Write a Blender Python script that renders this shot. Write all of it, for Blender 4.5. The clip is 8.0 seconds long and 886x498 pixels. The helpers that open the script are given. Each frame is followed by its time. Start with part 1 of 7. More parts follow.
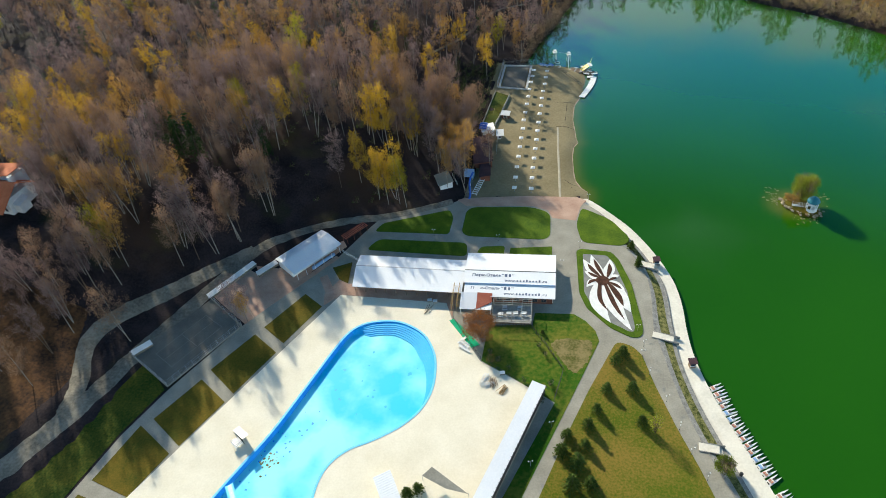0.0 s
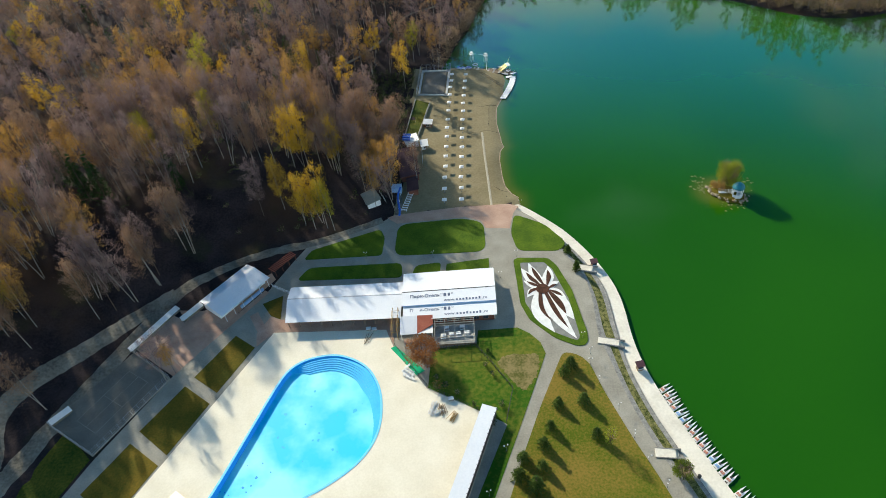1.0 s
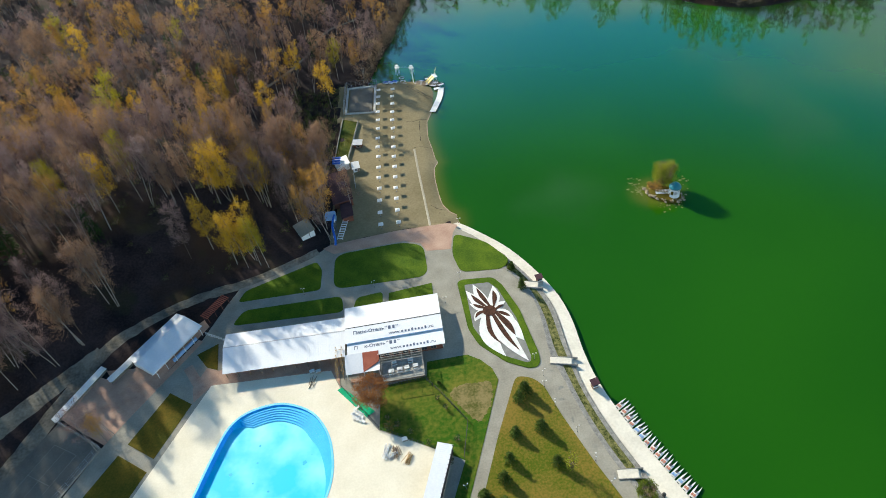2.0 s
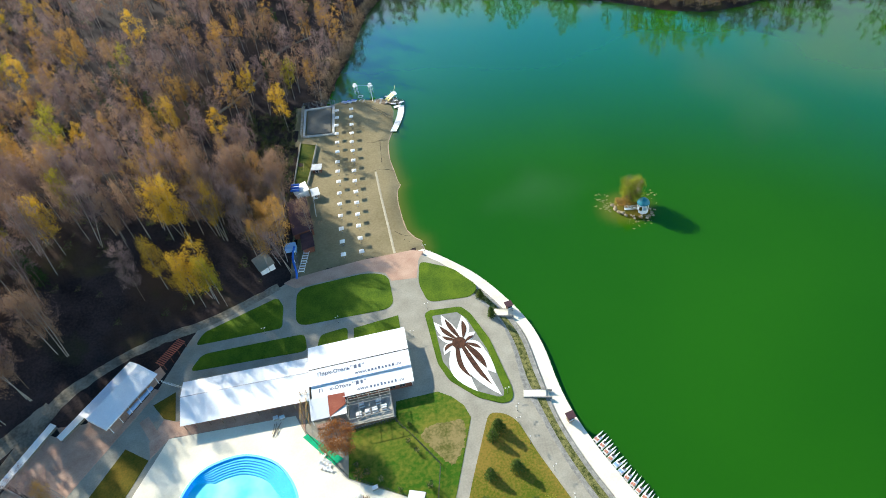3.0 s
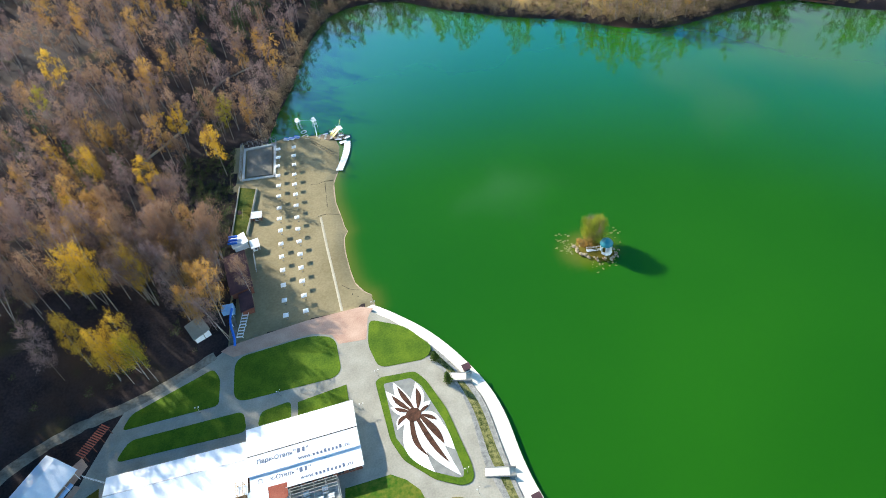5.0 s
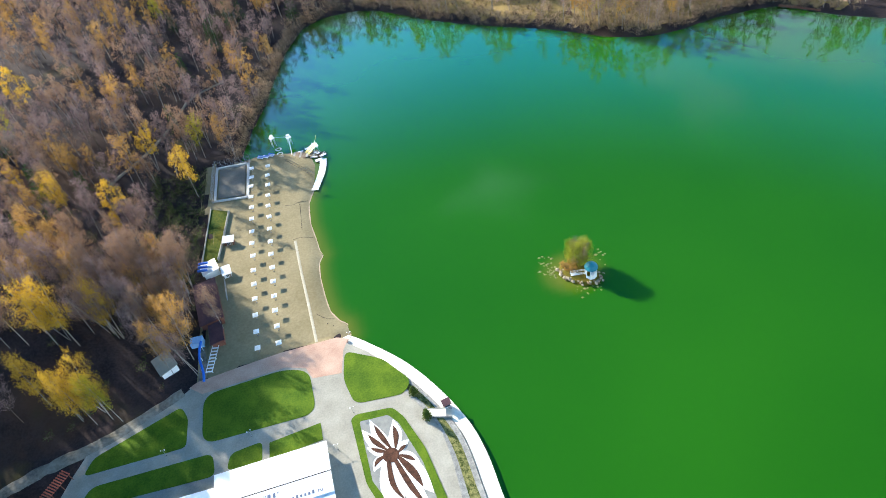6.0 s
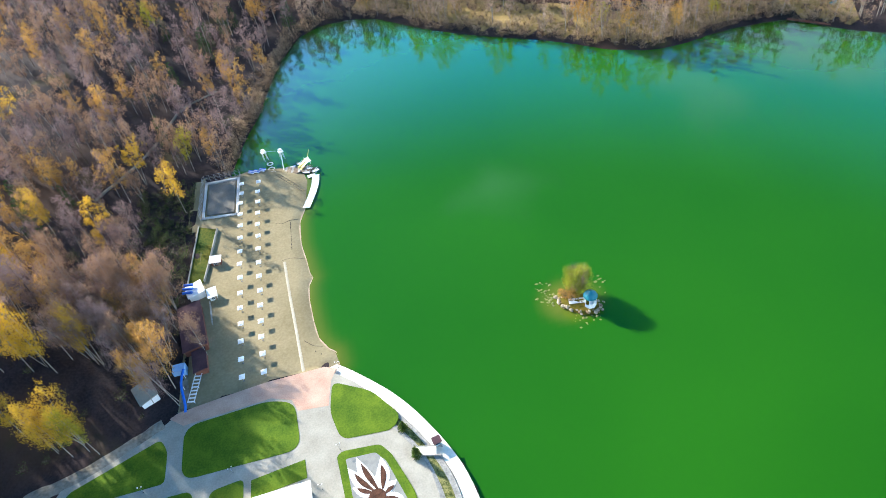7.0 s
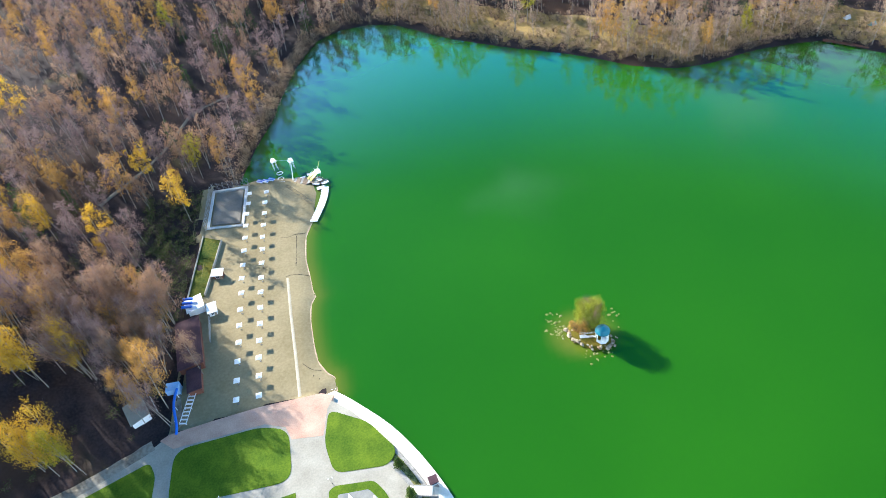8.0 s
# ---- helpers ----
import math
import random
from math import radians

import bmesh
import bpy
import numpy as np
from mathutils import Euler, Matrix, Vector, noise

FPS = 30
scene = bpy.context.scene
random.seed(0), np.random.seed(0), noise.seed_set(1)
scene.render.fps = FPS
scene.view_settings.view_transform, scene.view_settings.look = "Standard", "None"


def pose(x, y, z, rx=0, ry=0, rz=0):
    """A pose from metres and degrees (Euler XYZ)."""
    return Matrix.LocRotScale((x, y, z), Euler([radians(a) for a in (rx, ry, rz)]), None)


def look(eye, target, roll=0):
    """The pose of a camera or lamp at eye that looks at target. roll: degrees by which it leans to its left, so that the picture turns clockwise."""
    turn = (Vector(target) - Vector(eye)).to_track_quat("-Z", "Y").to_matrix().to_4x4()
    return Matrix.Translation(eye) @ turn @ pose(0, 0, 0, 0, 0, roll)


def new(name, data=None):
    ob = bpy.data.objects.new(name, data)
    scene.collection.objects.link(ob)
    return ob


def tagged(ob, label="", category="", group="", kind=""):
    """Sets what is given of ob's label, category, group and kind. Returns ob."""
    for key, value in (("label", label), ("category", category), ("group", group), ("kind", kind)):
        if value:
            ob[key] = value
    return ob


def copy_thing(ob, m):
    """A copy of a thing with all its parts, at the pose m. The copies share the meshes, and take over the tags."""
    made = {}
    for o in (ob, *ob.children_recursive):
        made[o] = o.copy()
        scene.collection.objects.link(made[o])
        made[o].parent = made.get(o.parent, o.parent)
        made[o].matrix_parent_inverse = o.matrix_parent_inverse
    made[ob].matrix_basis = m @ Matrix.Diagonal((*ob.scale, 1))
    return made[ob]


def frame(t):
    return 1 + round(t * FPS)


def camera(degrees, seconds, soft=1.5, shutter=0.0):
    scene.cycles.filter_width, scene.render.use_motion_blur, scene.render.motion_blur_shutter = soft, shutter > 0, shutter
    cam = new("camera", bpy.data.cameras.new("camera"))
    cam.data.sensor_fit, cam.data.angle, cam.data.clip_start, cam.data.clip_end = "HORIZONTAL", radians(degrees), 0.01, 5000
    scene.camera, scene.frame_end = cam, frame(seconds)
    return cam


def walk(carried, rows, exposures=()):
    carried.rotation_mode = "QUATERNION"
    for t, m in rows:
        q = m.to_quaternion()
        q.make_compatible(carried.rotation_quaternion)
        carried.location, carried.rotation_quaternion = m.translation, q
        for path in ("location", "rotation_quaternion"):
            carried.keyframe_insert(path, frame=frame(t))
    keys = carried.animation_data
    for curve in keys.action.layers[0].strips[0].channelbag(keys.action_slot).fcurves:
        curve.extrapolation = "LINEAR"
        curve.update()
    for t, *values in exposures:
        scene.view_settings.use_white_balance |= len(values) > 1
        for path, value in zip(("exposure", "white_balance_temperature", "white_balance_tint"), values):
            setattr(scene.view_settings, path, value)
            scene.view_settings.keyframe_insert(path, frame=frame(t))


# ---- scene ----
cam = camera(66.7, 8.0, soft=0.9)
PATH = [
    (0, (38.426, -163.752, 147.474), (34.476, -149.512, 134.004), -6.7),
    (0.5, (38.008, -158.498, 147.592), (34.898, -144.168, 134.002), -7.1),
    (1, (38.316, -153.202, 147.760), (36.186, -138.822, 134.030), -7.7),
    (1.5, (39.283, -147.798, 147.972), (38.033, -133.398, 134.152), -8.3),
    (1.7, (39.781, -145.580, 147.985), (38.821, -131.190, 134.125), -8.5),
    (3, (44.611, -131.494, 148.348), (44.761, -117.174, 134.388), -9.4),
    (3.5, (46.720, -126.233, 148.001), (47.080, -111.913, 134.041), -9.6),
    (4, (48.899, -121.154, 147.552), (49.489, -106.844, 133.582), -9.8),
    (4.5, (50.825, -115.904, 147.258), (51.665, -101.634, 133.278), -9.8),
    (5, (53.867, -110.623, 146.695), (54.857, -96.373, 132.695), -9.8),
    (5.2, (54.906, -108.472, 146.598), (55.966, -94.272, 132.558), -10.0),
    (6.5, (61.482, -95.387, 145.742), (62.832, -81.227, 131.692), -9.6),
    (7, (63.558, -90.438, 145.538), (64.788, -76.268, 131.488), -9.4),
    (7.5, (66.086, -85.458, 145.142), (66.916, -71.218, 131.122), -8.8),
    (8, (68.491, -80.525, 144.862), (69.161, -66.285, 130.842), -8.7),
]
EXPOSURES = [(0, 0.56, 6200, 9), (1.5, 0.52, 6200, 9), (3.0, 1.02, 6050, 9), (3.5, 1.10, 6000, 9), (5.0, 1.26, 5900, 10), (6.5, 1.58, 5750, 13), (8.0, 1.71, 5700, 14)]
walk(cam, [(t, look(eye, target, roll)) for t, eye, target, roll in PATH], EXPOSURES)


# ---- world ----
CLOUD_SEED = 5.2
SUN_FROM = Vector((-0.64, 0.77, 0.475)).normalized()
world = bpy.data.worlds.new("sky")
scene.world = world
world.use_nodes = True
wn = world.node_tree
wn.nodes.clear()
sky = wn.nodes.new("ShaderNodeTexSky")
sky.sky_type = "NISHITA"
sky.sun_disc = False
sky.sun_elevation = math.asin(SUN_FROM.z)
sky.sun_rotation = math.atan2(SUN_FROM.x, SUN_FROM.y)
sky.altitude = 400
sky.air_density = 1.6
sky.dust_density = 1.0
sky.ozone_density = 3.0
sky_bg = wn.nodes.new("ShaderNodeBackground")
sky_bg.inputs["Strength"].default_value = 0.05
sky_out = wn.nodes.new("ShaderNodeOutputWorld")
deep = wn.nodes.new("ShaderNodeHueSaturation")
deep.inputs["Saturation"].default_value = 2.1
deep.inputs["Value"].default_value = 0.75
wn.links.new(sky.outputs[0], deep.inputs["Color"])
# a flat deck of thin scattered clouds, closing up towards the horizon
way = wn.nodes.new("ShaderNodeTexCoord")
axes = wn.nodes.new("ShaderNodeSeparateXYZ")
wn.links.new(way.outputs["Generated"], axes.inputs[0])


def sky_math(kind, a, b):
    n = wn.nodes.new("ShaderNodeMath")
    n.operation = kind
    for k, v in enumerate((a, b)):
        if isinstance(v, (int, float)):
            n.inputs[k].default_value = v
        else:
            wn.links.new(v, n.inputs[k])
    return n.outputs[0]


high = sky_math("MAXIMUM", axes.outputs["Z"], 0.06)
over = wn.nodes.new("ShaderNodeCombineXYZ")
wn.links.new(sky_math("DIVIDE", axes.outputs["X"], high), over.inputs[0])
wn.links.new(sky_math("DIVIDE", axes.outputs["Y"], high), over.inputs[1])
over.inputs[2].default_value = CLOUD_SEED
puffs = wn.nodes.new("ShaderNodeTexNoise")
puffs.inputs["Scale"].default_value = 1.25
puffs.inputs["Detail"].default_value = 7
puffs.inputs["Roughness"].default_value = 0.6
puffs.inputs["Distortion"].default_value = 0.4
wn.links.new(over.outputs[0], puffs.inputs["Vector"])
closing = wn.nodes.new("ShaderNodeMapRange")
closing.inputs["From Min"].default_value = 0.45
closing.inputs["From Max"].default_value = 0.40
closing.inputs["To Max"].default_value = 0.34
wn.links.new(axes.outputs["Z"], closing.inputs["Value"])
cover = wn.nodes.new("ShaderNodeValToRGB")
cover.color_ramp.elements[0].position = 0.56
cover.color_ramp.elements[1].position = 0.78
wn.links.new(sky_math("ADD", puffs.outputs["Fac"], closing.outputs[0]), cover.inputs[0])
pale = wn.nodes.new("ShaderNodeHueSaturation")
pale.inputs["Saturation"].default_value = 0.65
pale.inputs["Value"].default_value = 4.2
wn.links.new(sky.outputs[0], pale.inputs["Color"])
clouded = wn.nodes.new("ShaderNodeMix")
clouded.data_type = "RGBA"
wn.links.new(cover.outputs[0], clouded.inputs[0])
# bright blue haze low over the horizon
haze = wn.nodes.new("ShaderNodeHueSaturation")
haze.inputs["Saturation"].default_value = 1.65
haze.inputs["Value"].default_value = 5.4
wn.links.new(sky.outputs[0], haze.inputs["Color"])
low_air = wn.nodes.new("ShaderNodeMapRange")
low_air.interpolation_type = "SMOOTHSTEP"
low_air.inputs["From Min"].default_value = 0.64
low_air.inputs["From Max"].default_value = 0.44
wn.links.new(axes.outputs["Z"], low_air.inputs["Value"])
hazy = wn.nodes.new("ShaderNodeMix")
hazy.data_type = "RGBA"
wn.links.new(low_air.outputs[0], hazy.inputs[0])
wn.links.new(deep.outputs[0], hazy.inputs[6])
wn.links.new(haze.outputs[0], hazy.inputs[7])
wn.links.new(hazy.outputs[2], clouded.inputs[6])
wn.links.new(pale.outputs[0], clouded.inputs[7])
wn.links.new(clouded.outputs[2], sky_bg.inputs["Color"])
wn.links.new(sky_bg.outputs[0], sky_out.inputs["Surface"])
sun_data = bpy.data.lights.new("sun", "SUN")
sun_data.energy = 5.0
sun_data.angle = radians(0.53)
sun_data.color = (1.0, 0.905, 0.70)
sun = new("sun", sun_data)
sun.matrix_world = look(SUN_FROM * 300, (0, 0, 0))


# ---- materials ----
def surface(name, dark, light, scale=1.0, fine=8.0, rough=0.85, bump=0.15, metal=0.0, low=0.35, high=0.65, shift=0.0, glow=0.0):
    """Two scales of noise between two base colours, with fine relief; shift varies each object or leaf in brightness."""
    m = bpy.data.materials.new(name)
    m.use_nodes = True
    t = m.node_tree
    t.nodes.clear()
    link = t.links.new
    out = t.nodes.new("ShaderNodeOutputMaterial")
    b = t.nodes.new("ShaderNodeBsdfPrincipled")
    link(b.outputs[0], out.inputs["Surface"])
    co = t.nodes.new("ShaderNodeTexCoord")
    broad = t.nodes.new("ShaderNodeTexNoise")
    broad.inputs["Scale"].default_value = scale
    broad.inputs["Detail"].default_value = 5
    grain = t.nodes.new("ShaderNodeTexNoise")
    grain.inputs["Scale"].default_value = fine
    grain.inputs["Detail"].default_value = 4
    for n in (broad, grain):
        link(co.outputs["Object"], n.inputs["Vector"])
    blend = t.nodes.new("ShaderNodeMix")
    blend.data_type = "FLOAT"
    blend.inputs[0].default_value = 0.4
    link(broad.outputs["Fac"], blend.inputs[2])
    link(grain.outputs["Fac"], blend.inputs[3])
    ramp = t.nodes.new("ShaderNodeValToRGB")
    ramp.color_ramp.elements[0].position, ramp.color_ramp.elements[0].color = low, (*dark, 1)
    ramp.color_ramp.elements[1].position, ramp.color_ramp.elements[1].color = high, (*light, 1)
    link(blend.outputs[0], ramp.inputs[0])
    colour = ramp.outputs[0]
    if shift:
        info = t.nodes.new("ShaderNodeObjectInfo")
        isl = t.nodes.new("ShaderNodeNewGeometry")
        add = t.nodes.new("ShaderNodeMath")
        link(info.outputs["Random"], add.inputs[0])
        link(isl.outputs["Random Per Island"], add.inputs[1])
        span = t.nodes.new("ShaderNodeMapRange")
        span.inputs["From Max"].default_value = 2.0
        span.inputs["To Min"].default_value = 1 - shift
        span.inputs["To Max"].default_value = 1 + shift
        link(add.outputs[0], span.inputs["Value"])
        hsv = t.nodes.new("ShaderNodeHueSaturation")
        link(span.outputs[0], hsv.inputs["Value"])
        link(colour, hsv.inputs["Color"])
        colour = hsv.outputs[0]
    link(colour, b.inputs["Base Color"])
    b.inputs["Roughness"].default_value = rough
    b.inputs["Metallic"].default_value = metal
    b.inputs["Specular IOR Level"].default_value = 0.4 if rough < 0.7 else 0.12
    if bump:
        bp = t.nodes.new("ShaderNodeBump")
        bp.inputs["Strength"].default_value = bump
        bp.inputs["Distance"].default_value = 0.05
        link(grain.outputs["Fac"], bp.inputs["Height"])
        link(bp.outputs[0], b.inputs["Normal"])
    if glow:
        thin = t.nodes.new("ShaderNodeBsdfTranslucent")
        link(colour, thin.inputs["Color"])
        both = t.nodes.new("ShaderNodeMixShader")
        both.inputs[0].default_value = glow
        link(b.outputs[0], both.inputs[1])
        link(thin.outputs[0], both.inputs[2])
        link(both.outputs[0], out.inputs["Surface"])
    return m


# Floor colour kept near black and purplish: the shade under trees is in it.
SHADED_LITTER = surface("shaded_leaf_litter", (0.011, 0.009, 0.011), (0.044, 0.032, 0.032), 0.12, 1.6, 0.95, 0.8)


def patchy_floor():
    """Leaf litter darkened for tree shade, with broad patches of rusty fallen leaves, dry yellow grass and moss."""
    t = SHADED_LITTER.node_tree
    b = t.nodes["Principled BSDF"]
    old = b.inputs["Base Color"].links[0].from_socket
    co = t.nodes["Texture Coordinate"]
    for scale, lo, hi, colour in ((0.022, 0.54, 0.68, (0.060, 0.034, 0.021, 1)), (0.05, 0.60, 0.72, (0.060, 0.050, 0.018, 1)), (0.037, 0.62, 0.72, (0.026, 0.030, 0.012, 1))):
        n = t.nodes.new("ShaderNodeTexNoise")
        n.inputs["Scale"].default_value = scale
        n.inputs["Detail"].default_value = 6
        t.links.new(co.outputs["Object"], n.inputs["Vector"])
        r = t.nodes.new("ShaderNodeMapRange")
        r.inputs["From Min"].default_value, r.inputs["From Max"].default_value = lo, hi
        t.links.new(n.outputs["Fac"], r.inputs["Value"])
        m = t.nodes.new("ShaderNodeMix")
        m.data_type = "RGBA"
        m.inputs[7].default_value = colour
        t.links.new(r.outputs[0], m.inputs[0])
        t.links.new(old, m.inputs[6])
        old = m.outputs[2]
    t.links.new(old, b.inputs["Base Color"])


patchy_floor()
GRASS = surface("lawn_grass", (0.036, 0.082, 0.004), (0.105, 0.158, 0.008), 0.18, 2.2, 0.9, 0.6)
DRY = surface("dry_grass", (0.075, 0.105, 0.006), (0.21, 0.145, 0.026), 0.05, 1.8, 0.95, 0.6, low=0.42, high=0.60)
GARDEN = surface("garden_grass", (0.032, 0.095, 0.004), (0.155, 0.15, 0.020), 0.06, 0.9, 0.95, 0.6, low=0.44, high=0.64)
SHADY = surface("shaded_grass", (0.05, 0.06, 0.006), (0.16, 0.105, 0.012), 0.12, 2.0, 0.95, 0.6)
PAVING = surface("grey_paving", (0.240, 0.222, 0.178), (0.355, 0.33, 0.268), 0.2, 2.2, 0.85, 0.15)
CONCRETE = surface("deck_concrete", (0.70, 0.63, 0.48), (0.81, 0.74, 0.59), 0.15, 2.0, 0.75, 0.1)
PROM = surface("promenade_concrete", (0.60, 0.55, 0.45), (0.77, 0.715, 0.60), 0.2, 1.5, 0.8, 0.15)
REDPAVE = surface("red_paving", (0.36, 0.215, 0.155), (0.50, 0.34, 0.25), 0.25, 3.0, 0.85, 0.2)
ROAD = surface("forest_road", (0.105, 0.095, 0.075), (0.26, 0.235, 0.185), 0.16, 1.3, 0.92, 0.4, low=0.36, high=0.62)
SAND = surface("beach_sand", (0.185, 0.150, 0.080), (0.285, 0.235, 0.135), 0.08, 1.4, 0.95, 0.5)
GRIT = surface("court_grit", (0.13, 0.12, 0.10), (0.20, 0.185, 0.155), 0.15, 2.5, 0.95, 0.3)
STONE = surface("stone_facing", (0.16, 0.155, 0.14), (0.36, 0.34, 0.30), 0.9, 4.0, 0.9, 0.7)
GRAVEL = surface("grey_gravel", (0.17, 0.17, 0.155), (0.27, 0.265, 0.24), 0.5, 6.0, 0.9, 0.5)
CHIPS = surface("white_chippings", (0.66, 0.65, 0.61), (0.84, 0.83, 0.79), 0.6, 6.0, 0.85, 0.4)
BARK = surface("bark_mulch", (0.028, 0.014, 0.010), (0.11, 0.050, 0.030), 1.2, 6.0, 0.95, 0.8)
WHITE = surface("white_sheet_metal", (0.70, 0.71, 0.73), (0.80, 0.80, 0.80), 0.12, 2.0, 0.42, 0.03)
PAINT = surface("white_paint", (0.68, 0.67, 0.64), (0.82, 0.81, 0.78), 0.6, 5.0, 0.6, 0.05)
GREYMETAL = surface("galvanised_steel", (0.35, 0.36, 0.37), (0.5, 0.5, 0.5), 1.0, 8.0, 0.45, 0.05, 0.7)
DARKMETAL = surface("dark_painted_steel", (0.02, 0.02, 0.02), (0.06, 0.055, 0.05), 1.0, 8.0, 0.6, 0.05)
WALLRED = surface("red_brown_cladding", (0.12, 0.045, 0.03), (0.2, 0.085, 0.055), 0.4, 4.0, 0.8, 0.2)
ROOFRED = surface("red_roof_tiles", (0.30, 0.075, 0.045), (0.46, 0.15, 0.09), 0.3, 4.0, 0.7, 0.3)
ROOFBROWN = surface("maroon_roofing", (0.055, 0.03, 0.036), (0.11, 0.055, 0.06), 0.3, 3.0, 0.75, 0.2)
ORANGE = surface("orange_roof_tiles", (0.50, 0.13, 0.05), (0.66, 0.22, 0.10), 0.3, 4.0, 0.7, 0.3)
WOOD = surface("weathered_wood", (0.16, 0.11, 0.07), (0.32, 0.24, 0.16), 0.7, 6.0, 0.85, 0.3)
GREYWOOD = surface("silvered_timber", (0.30, 0.28, 0.24), (0.50, 0.47, 0.41), 0.7, 6.0, 0.85, 0.3)
NEWWOOD = surface("yellow_timber", (0.36, 0.22, 0.08), (0.5, 0.33, 0.14), 0.7, 6.0, 0.8, 0.2)
# Deeper than the floor's turquoise: the wall's shade is put into its blue.
POOLBLUE = surface("pool_wall_shaded_paint", (0.01, 0.26, 0.78), (0.02, 0.36, 0.88), 0.3, 3.0, 0.45, 0.05)
POOLSTEP = surface("pool_step_paint", (0.02, 0.42, 0.82), (0.05, 0.54, 0.90), 0.3, 3.0, 0.45, 0.05)
STRIP = surface("worn_concrete_strip", (0.34, 0.30, 0.22), (0.46, 0.41, 0.31), 0.3, 2.0, 0.9, 0.2)
POOLEDGE = surface("pool_rim_paint", (0.12, 0.55, 0.80), (0.20, 0.64, 0.86), 0.4, 3.0, 0.5, 0.05)
# Broad mottling stands for tree shadow as well as stains on the floor.
POOLFLOOR = surface("pool_floor_paint_and_shadow", (0.02, 0.58, 0.86), (0.30, 0.88, 0.95), 0.028, 0.10, 0.4, 0.03, low=0.42, high=0.58)
GLASS = surface("window_glass", (0.02, 0.03, 0.04), (0.04, 0.05, 0.06), 0.5, 2.0, 0.08, 0.0)
BLUE = surface("blue_plastic", (0.01, 0.08, 0.42), (0.02, 0.14, 0.55), 0.6, 5.0, 0.5, 0.05)
LIGHTBLUE = surface("light_blue_paint", (0.20, 0.36, 0.60), (0.30, 0.47, 0.70), 0.6, 5.0, 0.5, 0.05)
TEAL = surface("teal_roof_sheet", (0.01, 0.13, 0.17), (0.02, 0.2, 0.25), 0.8, 5.0, 0.5, 0.1)
GREEN = surface("green_mat", (0.01, 0.30, 0.13), (0.02, 0.42, 0.2), 0.4, 4.0, 0.8, 0.1)
YELLOW = surface("yellow_plastic", (0.62, 0.45, 0.03), (0.75, 0.58, 0.08), 0.6, 5.0, 0.5, 0.05)
SEATRED = surface("red_seat_plastic", (0.42, 0.16, 0.09), (0.58, 0.28, 0.19), 0.8, 5.0, 0.5, 0.05, shift=0.25)
LETTER = surface("grey_blue_lettering", (0.085, 0.105, 0.16), (0.14, 0.17, 0.24), 0.5, 4.0, 0.7, 0.0)
BIRCHBARK = surface("birch_bark", (0.14, 0.125, 0.105), (0.38, 0.34, 0.29), 1.5, 5.0, 0.85, 0.4, shift=0.25)
BROWNBARK = surface("brown_bark", (0.07, 0.05, 0.035), (0.17, 0.125, 0.09), 1.5, 6.0, 0.9, 0.5, shift=0.25)
TWIG = surface("bare_twigs", (0.18, 0.115, 0.092), (0.33, 0.225, 0.185), 0.4, 3.0, 0.9, 0.0, shift=0.35)
ROUGHGRASS = surface("rough_stony_grass", (0.035, 0.05, 0.01), (0.24, 0.22, 0.08), 0.8, 3.5, 0.95, 0.8, low=0.40, high=0.62)
EARTH = surface("worn_earth", (0.085, 0.09, 0.018), (0.23, 0.18, 0.075), 0.3, 1.6, 0.95, 0.5, low=0.38, high=0.58)
RUSTLITTER = surface("rusty_leaf_litter", (0.022, 0.014, 0.011), (0.15, 0.072, 0.028), 0.14, 1.1, 0.95, 0.8, low=0.38, high=0.66)
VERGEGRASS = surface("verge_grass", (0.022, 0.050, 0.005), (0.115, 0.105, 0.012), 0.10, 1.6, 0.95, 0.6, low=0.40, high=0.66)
PALEKERB = surface("pale_kerb_paint", (0.42, 0.42, 0.40), (0.58, 0.57, 0.54), 0.5, 4.0, 0.8, 0.1)
WETSAND = surface("wet_rusty_sand", (0.30, 0.19, 0.11), (0.50, 0.36, 0.23), 0.3, 2.0, 0.6, 0.3)
CRACK = surface("dark_wet_gully", (0.05, 0.04, 0.03), (0.10, 0.08, 0.055), 0.5, 3.0, 0.8, 0.4)
BANKGRASS = surface("bank_grass_tan", (0.10, 0.085, 0.035), (0.32, 0.22, 0.08), 0.05, 0.6, 0.95, 0.6)
